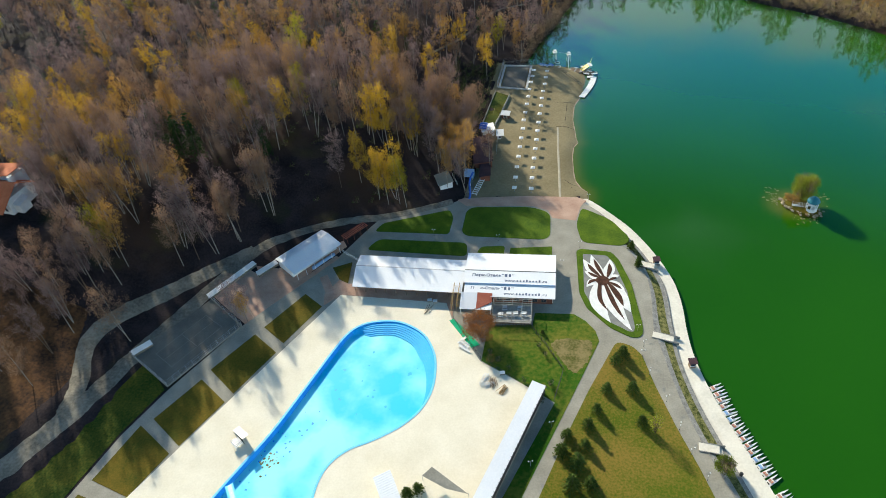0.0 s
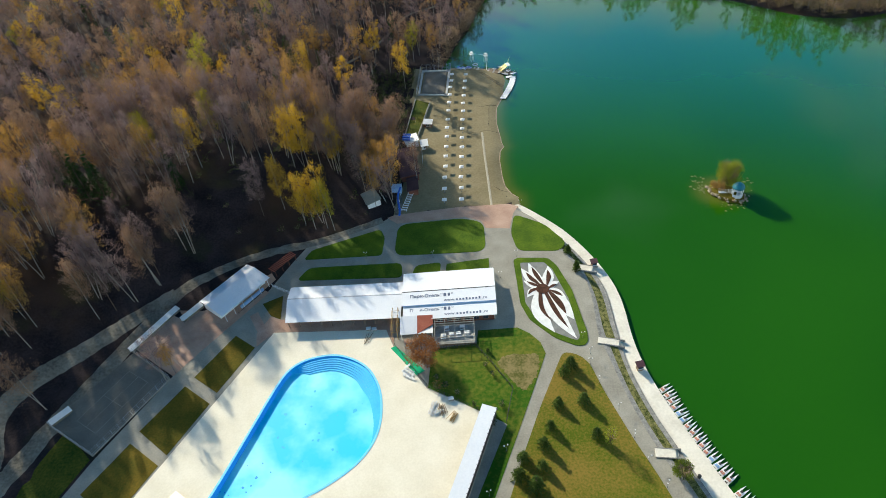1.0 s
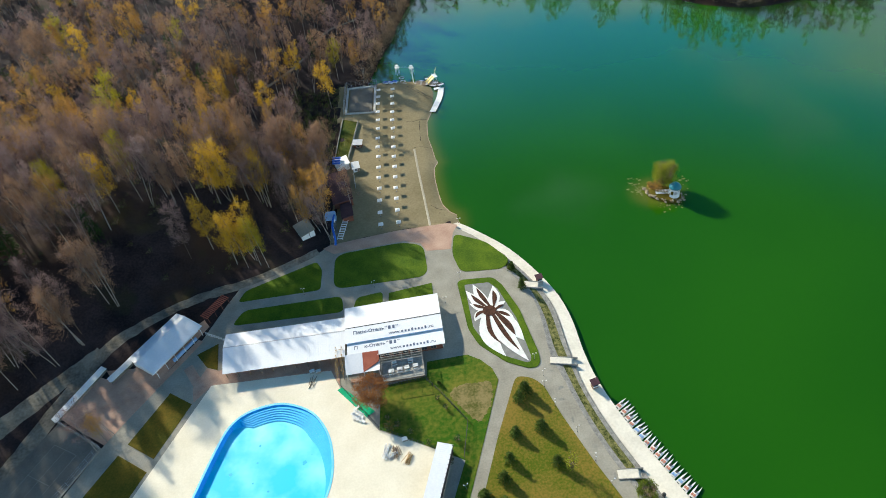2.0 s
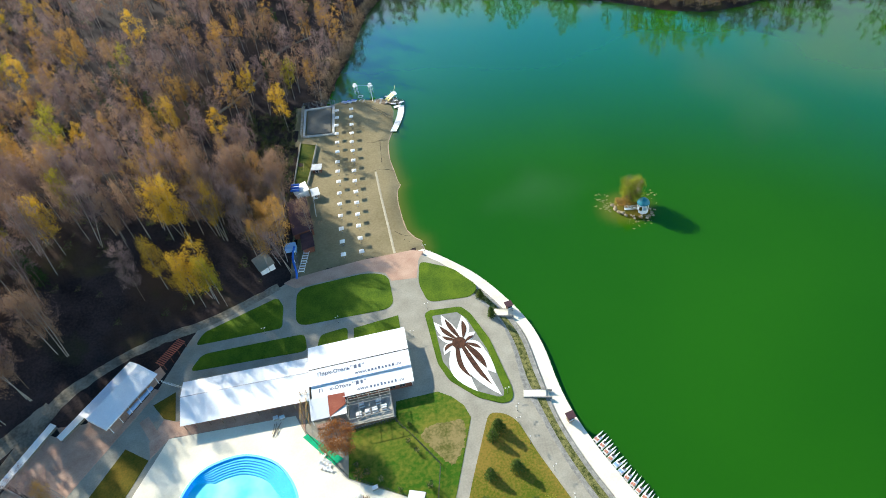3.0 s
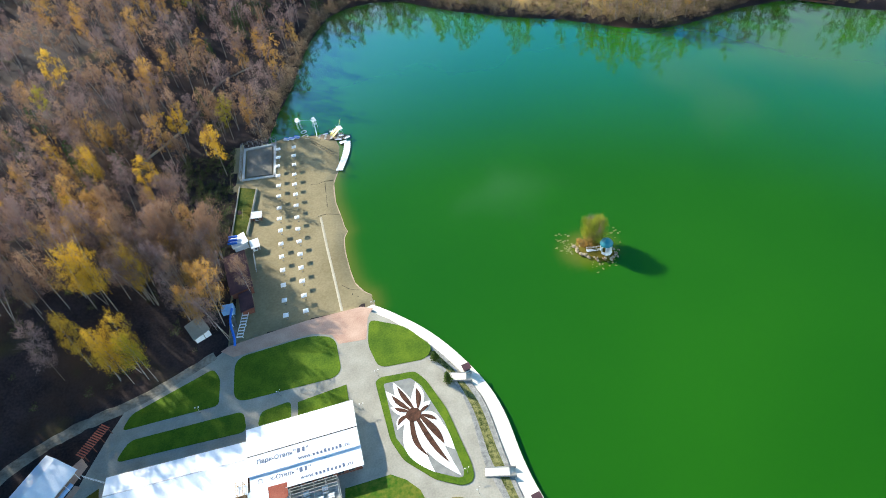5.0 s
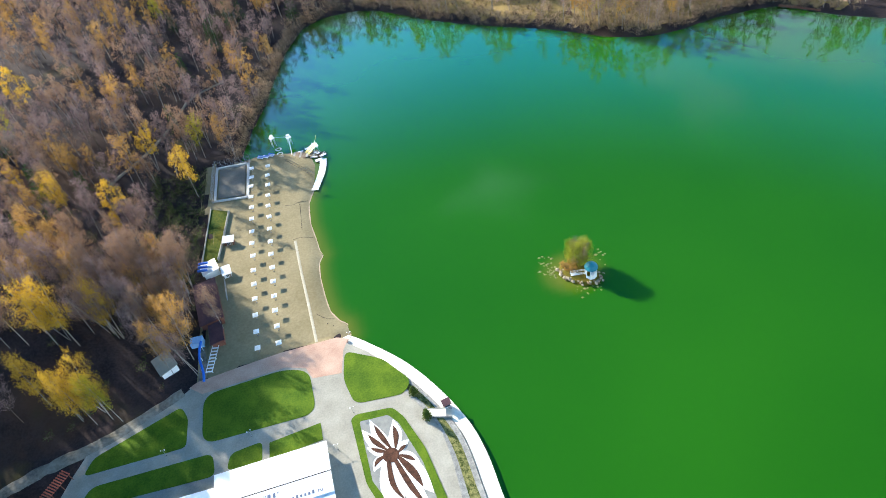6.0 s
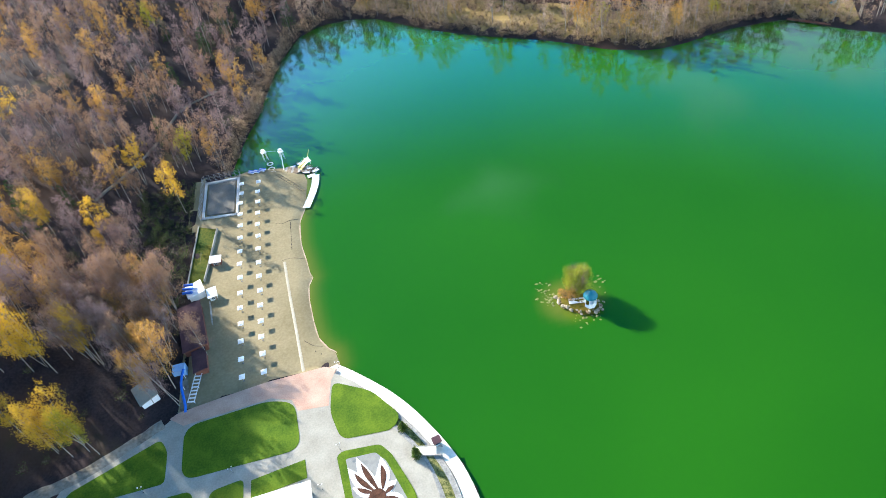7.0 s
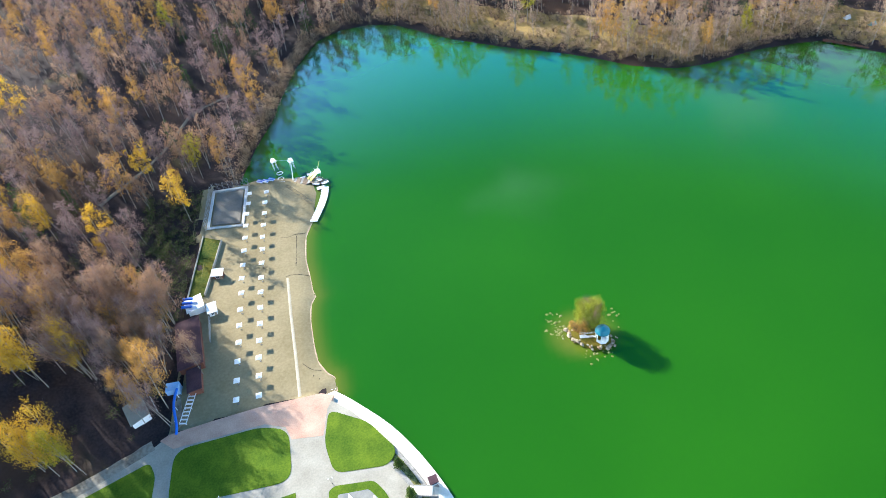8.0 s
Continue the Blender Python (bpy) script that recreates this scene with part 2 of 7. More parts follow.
LEAF = {
    "mauve": surface("withered_leaves", (0.15, 0.098, 0.092), (0.33, 0.230, 0.212), 0.12, 0.5, 0.85, 0.0, shift=0.18, glow=0.32),
    "tan": surface("tan_leaves", (0.20, 0.118, 0.072), (0.41, 0.250, 0.145), 0.12, 0.5, 0.8, 0.0, shift=0.18, glow=0.32),
    "rust": surface("rust_leaves", (0.33, 0.175, 0.04), (0.58, 0.33, 0.08), 0.12, 0.5, 0.8, 0.0, shift=0.2, glow=0.32),
    "gold": surface("gold_leaves", (0.46, 0.27, 0.018), (0.74, 0.46, 0.04), 0.12, 0.5, 0.8, 0.0, shift=0.2, glow=0.32),
    "lime": surface("yellow_green_leaves", (0.26, 0.23, 0.015), (0.44, 0.38, 0.03), 0.3, 2.0, 0.8, 0.0, shift=0.3, glow=0.4),
    # Paler, more translucent copy for the far bank; sunlight is put into it.
    "straw": surface("sunlit_tan_twigs", (0.30, 0.20, 0.12), (0.56, 0.41, 0.27), 0.12, 0.5, 0.85, 0.0, shift=0.2, glow=0.5),
    "pine": surface("pine_needles", (0.015, 0.045, 0.012), (0.05, 0.09, 0.02), 0.5, 2.0, 0.85, 0.0, shift=0.35, glow=0.25),
    "bush": surface("bush_foliage", (0.030, 0.052, 0.014), (0.10, 0.125, 0.030), 0.3, 2.0, 0.85, 0.0, shift=0.35, glow=0.25),
    "hedge": surface("hedge_foliage", (0.06, 0.10, 0.010), (0.20, 0.24, 0.02), 0.5, 2.0, 0.85, 0.0, shift=0.35, glow=0.25),
    "spruce": surface("spruce_needles", (0.045, 0.085, 0.015), (0.12, 0.16, 0.03), 0.5, 2.0, 0.85, 0.0, shift=0.35, glow=0.3),
    "olive": surface("olive_foliage", (0.085, 0.115, 0.008), (0.34, 0.34, 0.03), 0.6, 2.0, 0.85, 0.0, shift=0.4, glow=0.25),
    "copper": surface("copper_leaves", (0.27, 0.11, 0.035), (0.46, 0.20, 0.065), 0.5, 2.0, 0.85, 0.0, shift=0.35, glow=0.3),
}


def lake_water():
    m = bpy.data.materials.new("lake_water")
    m.use_nodes = True
    t = m.node_tree
    b = t.nodes["Principled BSDF"]
    co = t.nodes.new("ShaderNodeTexCoord")
    n = t.nodes.new("ShaderNodeTexNoise")
    n.inputs["Scale"].default_value = 0.012
    n.inputs["Detail"].default_value = 3
    t.links.new(co.outputs["Object"], n.inputs["Vector"])
    ramp = t.nodes.new("ShaderNodeValToRGB")
    ramp.color_ramp.elements[0].position, ramp.color_ramp.elements[0].color = 0.35, (0.0112, 0.079, 0.0010, 1)
    ramp.color_ramp.elements[1].position, ramp.color_ramp.elements[1].color = 0.7, (0.0150, 0.094, 0.0015, 1)
    t.links.new(n.outputs["Fac"], ramp.inputs[0])
    att = t.nodes.new("ShaderNodeAttribute")
    att.attribute_name = "shallow"
    mix = t.nodes.new("ShaderNodeMix")
    mix.data_type = "RGBA"
    mix.inputs[7].default_value = (0.15, 0.14, 0.02, 1)
    t.links.new(att.outputs["Fac"], mix.inputs[0])
    t.links.new(ramp.outputs[0], mix.inputs[6])
    t.links.new(mix.outputs[2], b.inputs["Base Color"])
    b.inputs["Roughness"].default_value = 0.06
    b.inputs["IOR"].default_value = 1.34
    b.inputs["Specular IOR Level"].default_value = 0.85
    wave = t.nodes.new("ShaderNodeTexNoise")
    wave.inputs["Scale"].default_value = 0.9
    wave.inputs["Detail"].default_value = 3
    t.links.new(co.outputs["Object"], wave.inputs["Vector"])
    bp = t.nodes.new("ShaderNodeBump")
    bp.inputs["Strength"].default_value = 0.06
    bp.inputs["Distance"].default_value = 0.05
    t.links.new(wave.outputs["Fac"], bp.inputs["Height"])
    t.links.new(bp.outputs[0], b.inputs["Normal"])
    return m


WATER = lake_water()


# ---- building helpers ----
def mesh_of(name, bm, *mats):
    me = bpy.data.meshes.new(name)
    bmesh.ops.recalc_face_normals(bm, faces=bm.faces)
    bm.to_mesh(me)
    bm.free()
    for m in mats:
        me.materials.append(m)
    return me


def part(name, bm, material, parent, label=""):
    ob = new(name, mesh_of(name, bm, material))
    ob.parent = parent
    if label:
        tagged(ob, label)
    return ob


def thing(name, x, y, z, turn, label, category, group="", kind=""):
    """An Empty at the base of a thing; its parts are built round it."""
    ob = new(name)
    ob.empty_display_size = 0.3
    ob.matrix_world = pose(x, y, z, 0, 0, turn)
    return tagged(ob, label, category, group, kind)


def setting(name, bm, material, label, category):
    return tagged(new(name, mesh_of(name, bm, material)), label, category, kind="structure")


def box(bm, x, y, z, sx, sy, sz, turn=0.0, tilt=(0, 0)):
    """A box whose base is centred at (x, y, z)."""
    m = pose(x, y, z, tilt[0], tilt[1], turn) @ Matrix.Translation((0, 0, sz / 2)) @ Matrix.Diagonal((sx, sy, sz, 1))
    bmesh.ops.create_cube(bm, size=1.0, matrix=m)
    return bm


def rod(bm, a, b, r0, r1=None, n=6):
    """A tapered round bar from a to b."""
    a, b = Vector(a), Vector(b)
    d = b - a
    m = Matrix.Translation((a + b) / 2) @ d.to_track_quat("Z", "Y").to_matrix().to_4x4()
    bmesh.ops.create_cone(bm, cap_ends=True, segments=n, radius1=r0, radius2=r0 if r1 is None else r1, depth=d.length, matrix=m)
    return bm


def ball(bm, x, y, z, r, sub=1, squash=1.0):
    bmesh.ops.create_icosphere(bm, subdivisions=sub, radius=r, matrix=pose(x, y, z) @ Matrix.Diagonal((1, 1, squash, 1)))
    return bm


def prism(bm, pts, z0, z1):
    """An upright slab with the outline pts."""
    lo = [bm.verts.new((p[0], p[1], z0)) for p in pts]
    hi = [bm.verts.new((p[0], p[1], z1)) for p in pts]
    bm.faces.new(hi)
    bm.faces.new(lo[::-1])
    for i in range(len(pts)):
        j = (i + 1) % len(pts)
        bm.faces.new((lo[i], lo[j], hi[j], hi[i]))
    return bm


def rounded(pts, r=1.2, n=4):
    """The outline with its corners rounded."""
    out = []
    k = len(pts)
    for i in range(k):
        p, a, b = Vector(pts[i]), Vector(pts[i - 1]), Vector(pts[(i + 1) % k])
        u, v = (a - p), (b - p)
        q = min(r, u.length * 0.45, v.length * 0.45)
        s, e = p + u.normalized() * q, p + v.normalized() * q
        for j in range(n + 1):
            f = j / n
            out.append(tuple((1 - f) ** 2 * s + 2 * f * (1 - f) * p + f * f * e))
    return out


def smooth_loop(pts, n=4, closed=True):
    """A Catmull-Rom line through pts."""
    k = len(pts)
    out = []
    for i in range(k if closed else k - 1):
        g = lambda j: Vector(pts[j % k] if closed else pts[max(0, min(k - 1, j))])
        p0, p1, p2, p3 = g(i - 1), g(i), g(i + 1), g(i + 2)
        for s in range(n):
            f = s / n
            out.append(tuple(0.5 * (2 * p1 + (p2 - p0) * f + (2 * p0 - 5 * p1 + 4 * p2 - p3) * f * f + (3 * p1 - p0 - 3 * p2 + p3) * f ** 3)))
    if not closed:
        out.append(tuple(pts[-1]))
    return out


def spaced(pts, n):
    """n points at even steps along an open line."""
    a = np.array(pts, float)
    s = np.concatenate([[0], np.cumsum(np.hypot(*np.diff(a[:, :2], axis=0).T))])
    at = np.linspace(0, s[-1], n)
    return [tuple(np.interp(v, s, a[:, i]) for i in range(a.shape[1])) for v in at]


def inset(pts, d):
    """The closed outline moved inwards by d."""
    a = np.array(pts, float)
    area = 0.5 * np.sum(a[:, 0] * np.roll(a[:, 1], -1) - np.roll(a[:, 0], -1) * a[:, 1])
    t = np.roll(a, -1, 0) - np.roll(a, 1, 0)
    t /= np.linalg.norm(t, axis=1)[:, None]
    nrm = np.stack([-t[:, 1], t[:, 0]], 1) * (1 if area > 0 else -1)
    return [tuple(p) for p in a + nrm * d]


def loft(bm, lines):
    """Faces between lines of equally many 3D points."""
    rows = [[bm.verts.new(p) for p in line] for line in lines]
    for r, s in zip(rows, rows[1:]):
        for i in range(len(r) - 1):
            bm.faces.new((r[i], r[i + 1], s[i + 1], s[i]))
    return bm


def band(bm, left, right, z0, z1, n=40):
    """A slab between two open lines."""
    l, r = spaced(left, n), spaced(right, n)
    up = lambda line, z: [(p[0], p[1], z) for p in line]
    loft(bm, [up(l, z0), up(l, z1), up(r, z1), up(r, z0)])
    return bm


def ribbon(centre, width):
    """Left and right lines of a way along centre."""
    c = np.array(centre, float)
    t = np.gradient(c, axis=0)
    t /= np.linalg.norm(t, axis=1)[:, None]
    n = np.stack([-t[:, 1], t[:, 0]], 1)
    w = np.asarray(width, float).reshape(-1, 1) / 2
    return [tuple(p) for p in c + n * w], [tuple(p) for p in c - n * w]


def inside(pts, poly):
    """Which of the points (an n x 2 array) lie in the outline."""
    x, y = pts[:, 0], pts[:, 1]
    res = np.zeros(len(pts), bool)
    k = len(poly)
    for i in range(k):
        (x1, y1), (x2, y2) = poly[i], poly[(i + 1) % k]
        if y1 == y2:
            continue
        c = ((y1 > y) != (y2 > y)) & (x < (x2 - x1) * (y - y1) / (y2 - y1) + x1)
        res ^= c
    return res


def reach(pts, line, closed=True):
    """Distance of each point from a line."""
    best = np.full(len(pts), 1e9)
    k = len(line)
    for i in range(k if closed else k - 1):
        a, b = np.array(line[i], float), np.array(line[(i + 1) % k], float)
        d = b - a
        f = np.clip(((pts - a) @ d) / max(d @ d, 1e-9), 0, 1)
        best = np.minimum(best, np.hypot(*(pts - a - f[:, None] * d).T))
    return best


def rib_sheet(bm, a, b, c, d, pitch=0.9, rise=0.06, thick=0.06):
    """A ribbed roof sheet with corners a, b (eaves) and c, d (ridge, c above b)."""
    a, b, c, d = (Vector(p) for p in (a, b, c, d))
    up = (b - a).cross(d - a).normalized()
    if up.z < 0:
        up = -up
    n = max(2, int((b - a).length / pitch))
    fs = [0.0]
    for i in range(n):
        fs += [(i + 0.42) / n, (i + 0.46) / n, (i + 0.54) / n, (i + 0.58) / n]
    fs.append(1.0)
    hs = [0.0] + [0, rise, rise, 0] * n + [0.0]
    lo = [a.lerp(b, f) + up * h for f, h in zip(fs, hs)]
    hi = [d.lerp(c, f) + up * h for f, h in zip(fs, hs)]
    under = [[p - up * (thick + h) for p, h in zip(line, hs)] for line in (lo, hi)]
    loft(bm, [under[1], hi, lo, under[0], under[1]])
    return bm


def glyphs(text, size):
    """The flat mesh of a text in a slightly bold cut, and its right edge."""
    cu = bpy.data.curves.new("lettering", "FONT")
    cu.body = text
    cu.size = size
    cu.extrude = 0.01
    cu.offset = 0.012 * size
    cu.resolution_u = 2
    tmp = bpy.data.objects.new("lettering", cu)
    scene.collection.objects.link(tmp)
    bpy.context.view_layer.update()
    me = bpy.data.meshes.new_from_object(tmp.evaluated_get(bpy.context.evaluated_depsgraph_get()))
    scene.collection.objects.unlink(tmp)
    bpy.data.objects.remove(tmp)
    return me, max((v.co.x for v in me.vertices), default=0.0)


def words(text, size, material, m, parent, label=""):
    """A line of lettering, letter by letter, as thin meshes."""
    for i, ch in enumerate(text):
        if ch == " ":
            continue
        me, edge = glyphs(ch, size)
        shift = glyphs(text[:i + 1], size)[1] - edge
        me.materials.clear()
        me.materials.append(material)
        ob = new("letter", me)
        ob.parent = parent
        ob.matrix_local = m @ Matrix.Translation((shift, 0, 0))
        if label:
            tagged(ob, label)


# ---- outlines of the place ----
WATER_Z, PROM_Z = -1.8, -0.72
PROM_OUT = smooth_loop([(39.9, 23.1), (44.2, 19.5), (53.4, 10.0), (60.3, -0.3), (66.0, -12.3), (68.4, -22.5), (69.3, -34.2), (70.9, -43.8), (74.2, -54.3), (78.6, -65.2), (85.3, -80.4), (93, -97), (104, -120)], 4, False)
PROM_IN = smooth_loop([(36.5, 22.2), (44.0, 15.6), (53.4, 4.6), (60.1, -6.8), (64.2, -17.2), (65.6, -32.6), (67.0, -44.3), (70.6, -57.0), (74.9, -67.9), (80.4, -81.2), (88, -99), (98, -121)], 4, False)
PATH_OUT = smooth_loop([(51.6, -0.1), (54.7, -4.8), (58.2, -11.5), (59.8, -20.8), (60.2, -33.8), (62.0, -41.6), (65.6, -55.9), (70.0, -68.3), (76.1, -82.1), (84, -100), (94, -122)], 4, False)
BEACH_SHORE = [(36.4, 107.5), (34.8, 92.8), (32.5, 85.6), (32.4, 75.0), (33.6, 67.2), (34.4, 61.0), (35.2, 58.6), (33.8, 55.5), (33.6, 49.0), (34.4, 40.5), (35.4, 34.4), (37.8, 30.0), (39.8, 28.1), (40.4, 23.6)]
FAR_SHORE = [(8.5, 119.5), (9.5, 124.2), (13.9, 142.5), (19.0, 156.7), (23.2, 177.0), (29.2, 199.1), (38.6, 220.0), (49.6, 227.5), (63.4, 228.2), (76.6, 223.1), (86.3, 213.5), (100.1, 199.9), (122.4, 183.6), (143.9, 170.6), (155.6, 161.5), (166.6, 151.9), (182.1, 144.1), (195.9, 143.8), (214.0, 147.5), (230.3, 147.3), (241.4, 146.1), (254.3, 132.8), (262, 126)]
LAKE = FAR_SHORE + [(300, 100), (390, 20), (420, -90), (330, -220), (190, -250), (115, -150)] + PROM_OUT[::-1] + BEACH_SHORE[::-1] + [(35.5, 112), (31, 117.5), (22, 120), (15, 121)]
POOL = smooth_loop([(-43.5, -99.9), (-39.7, -90.1), (-35.9, -80.6), (-31.4, -65.0), (-28.0, -52.7), (-25.3, -45.6), (-21.1, -41.7), (-14.5, -40.0), (-9.2, -40.7), (-3.4, -43.9), (0.5, -49.2), (2.4, -54.9), (2.9, -62.3), (1.2, -68.8), (-2.8, -74.4), (-8.9, -79.4), (-13.9, -82.5), (-17.2, -86.1), (-18.8, -90.1), (-19.1, -95.3), (-18.0, -106), (-22, -116), (-32, -121), (-42, -118), (-47, -110)], 4)
PARK = [(-84, -118), (-79.8, -105.0), (-75.7, -87.0), (-70.1, -71.9), (-58.5, -47.2), (-54.3, -39.4), (-38.3, -15.0), (-32.5, -1.0), (-29.5, 5.0), (-9, 13.6), (-2.3, 18.6), (10, 20.4), (20.6, 21.6), (36.5, 22.2), (44.0, 15.6), (53.4, 4.6), (51.6, -0.1)] + PATH_OUT + [(60, -130), (-60, -128)]
BEACH = [(-2.3, 18.4), (10, 20.2), (20.6, 21.5), (40.4, 23.0)] + BEACH_SHORE[::-1] + [(35.5, 112), (31, 117.5), (22, 120), (15, 121), (8.5, 119.5), (-3, 118), (-4, 95), (1.0, 86), (0.5, 62), (-2, 40)]
ROAD_LINE = smooth_loop([(-118, -130), (-103, -104), (-93, -84), (-87, -64), (-78.5, -42), (-68, -16), (-58, -6), (-47, 0.6), (-36, 4.2), (-24, 7.5), (-6, 16.5)], 5, False)
ROAD_SIDE = smooth_loop([(-94, -85), (-96.5, -75), (-101.5, -65), (-102.5, -57), (-97, -47), (-90, -39.5), (-83, -31), (-75, -22), (-68, -15)], 5, False)
FOREST_PATH = smooth_loop([(-37, 112), (-33.4, 119.6), (-27, 131), (-19, 146), (-9, 167), (2, 178)], 4, False)


YARD = [(-90, -62), (-71, -74), (-56, -46), (-35, -12), (-46, -2), (-70, -26), (-76, -36)]


VERGE = [(-98, -112), (-89, -92), (-84.2, -72), (-81.5, -63.5), (-71.2, -72), (-76.5, -87), (-80.6, -105), (-84.5, -118)]


def land(x, y):
    """Height of the ground at each place."""
    p = np.stack([x, y], 1)
    d = reach(p, LAKE)
    wet = inside(p, LAKE)
    z = WATER_Z + np.clip(d / 4.5, 0, 1) * 1.8
    beach = inside(p, BEACH)
    z = np.where(beach, WATER_Z + np.clip(d / 3, 0, 1) * 0.75 + np.clip((d - 3) / 28, 0, 1) * 0.65, z)
    z = np.where(wet, WATER_Z - np.clip(d, 0, 9) * 0.4, z)
    park = inside(p, PARK) | inside(p, YARD) | inside(p, VERGE)
    edge = np.minimum(reach(p, PARK), reach(p, YARD))
    away = np.clip((edge - 2) / 12, 0, 1) * ~(park | beach | wet)
    rough = np.array([noise.noise((a * 0.05, b * 0.05, 0)) + 0.4 * noise.noise((a * 0.21, b * 0.21, 3)) for a, b in zip(x, y)])
    z = z + away * rough * 0.8 * np.clip(d / 8, 0, 1)
    back = np.minimum(edge, reach(p, BEACH))
    f = np.clip((back - 5) / 42, 0, 1)
    hill = 16.0 * f * f * (3 - 2 * f) * np.clip((d - 12) / 70, 0, 1) * (x < 20) * np.clip((y + 95) / 60, 0.15, 1)
    z = z + np.where(park | beach | wet, 0, hill)
    z = z + np.clip((-120 - x) / 200, 0, 1) * 12 + np.clip((y - 235) / 200, 0, 1) * 14 * ~wet
    z = np.where(park, -0.08, z)
    low = (reach(p, PROM_OUT, False) < 13) & (x > 36) & ~wet & ~inside(p, inset(PARK, 1.5)) & (y < 24)
    z = np.where(low, -1.5, z)
    pool = inside(p, POOL) | (reach(p, POOL) < 2.4)
    return np.where(pool, -3.2, z)


def grid_mesh(name, xs, ys, height):
    gx, gy = np.meshgrid(xs, ys)
    x, y = gx.ravel(), gy.ravel()
    co = np.stack([x, y, height(x, y)], 1)
    n, m = len(xs), len(ys)
    i = (np.arange(m - 1)[:, None] * n + np.arange(n - 1)[None]).ravel()
    quads = np.stack([i, i + 1, i + 1 + n, i + n], 1)
    return raw_mesh(name, co, quads)


def raw_mesh(name, co, faces):
    me = bpy.data.meshes.new(name)
    me.vertices.add(len(co))
    me.vertices.foreach_set("co", np.asarray(co, np.float32).ravel())
    k = faces.shape[1]
    me.loops.add(faces.size)
    me.loops.foreach_set("vertex_index", faces.astype(np.int32).ravel())
    me.polygons.add(len(faces))
    me.polygons.foreach_set("loop_start", np.arange(0, faces.size, k, dtype=np.int32))
    me.update(calc_edges=True)
    me.validate()
    return me


far = lambda a, b, step: list(np.arange(a, b, step))
xs = np.array([-3000, -1500, -800] + far(-480, -140, 20) + far(-140, 120, 1.6) + far(120, 300, 6) + [320, 360, 400, 460, 600, 1000, 1800, 3200])
ys = np.array([-3000, -1500, -800, -400, -260, -190] + far(-140, 130, 1.6) + far(130, 240, 3) + far(240, 480, 20) + [560, 800, 1500, 3000])
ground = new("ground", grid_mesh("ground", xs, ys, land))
ground.data.materials.append(SHADED_LITTER)
for f in ground.data.polygons:
    f.use_smooth = True
tagged(ground, "forest floor of fallen leaves, darkened for tree shade, round the lake", "ground", kind="structure")


def shore_tint(x, y):
    return np.full(len(x), WATER_Z)


wx = np.array(far(0, 120, 2.0) + far(120, 440, 8.0))
wy = np.array(far(-270, -60, 8.0) + far(-60, 130, 2.0) + far(130, 260, 4.0))
lake = new("lake", grid_mesh("lake", wx, wy, shore_tint))
lake.data.materials.append(WATER)
at = np.empty(len(lake.data.vertices) * 3, np.float32)
lake.data.vertices.foreach_get("co", at)
at = at.reshape(-1, 3)[:, :2].astype(float)
d_beach = reach(at, BEACH_SHORE, False)
d_isle = np.hypot((at[:, 0] - 107) / 1.15, at[:, 1] - 27)
shallow = np.clip(1 - d_beach / 6.5, 0, 1) ** 2 * 0.6 + np.clip(1 - (d_isle - 5) / 5, 0, 1) ** 1.5 * 0.55
lake.data.attributes.new("shallow", "FLOAT", "POINT").data.foreach_set("value", np.clip(shallow, 0, 1).astype(np.float32))
tagged(lake, "calm murky green lake water", "water", kind="structure")

# ---- paving, lawns and deck ----
def ring_fill(bm, outer, hole, z):
    """A flat face with a hole."""
    from mathutils.geometry import tessellate_polygon
    pts = [Vector((*p, z)) for p in outer], [Vector((*p, z)) for p in hole]
    vs = [bm.verts.new(p) for p in pts[0] + pts[1]]
    for tri in tessellate_polygon(pts):
        bm.faces.new([vs[i] for i in tri])
    return bm


pave = ring_fill(bmesh.new(), PARK, POOL, 0.03)
loft(pave, [[(*p, 0.03) for p in PARK + PARK[:1]], [(*p, -0.5) for p in PARK + PARK[:1]]])
setting("pavement", pave, PAVING, "pale grey paved park paths", "pavement")
l, r = ribbon(ROAD_LINE, np.interp(np.linspace(0, 1, len(ROAD_LINE)), [0, 0.35, 0.6, 1], [8, 7, 4.5, 4.5]))


def drape(name, left, right, material, label, lift, cross=5, n=70):
    """A way that follows the ground."""
    a, b = np.array(spaced(left, n)), np.array(spaced(right, n))
    rows = []
    for f in np.linspace(0, 1, cross):
        p = a * (1 - f) + b * f
        if name.startswith("road") and f in (0, 1):
            p = p + np.array([[noise.noise((x * 0.35, y * 0.35, 9)), noise.noise((x * 0.35, y * 0.35, 14))] for x, y in p]) * 0.7
        z = land(p[:, 0], p[:, 1]) + lift - (0.25 if f in (0, 1) else 0)
        rows.append([(x, y, h) for (x, y), h in zip(p, z)])
    ob = setting(name, loft(bmesh.new(), rows), material, label, "road")
    for q in ob.data.polygons:
        q.use_smooth = True
    return ob


drape("road", l, r, ROAD, "worn grey road along the forest edge", 0.16)
drape("road_branch", *ribbon(ROAD_SIDE, 6), ROAD, "sunlit dusty forest road", 0.2)
drape("leaf_slope", [(-106, -50), (-105, -58), (-99, -72), (-102, -86), (-112, -110)], [(-165, -46), (-165, -58), (-165, -76), (-165, -96), (-165, -118)], RUSTLITTER, "rust-brown slope of fallen leaves beside the road", 0.1, 24, 40)
drape("forest_path", *ribbon(FOREST_PATH, 1.3), GRIT, "pale earth path under the trees", 0.2)

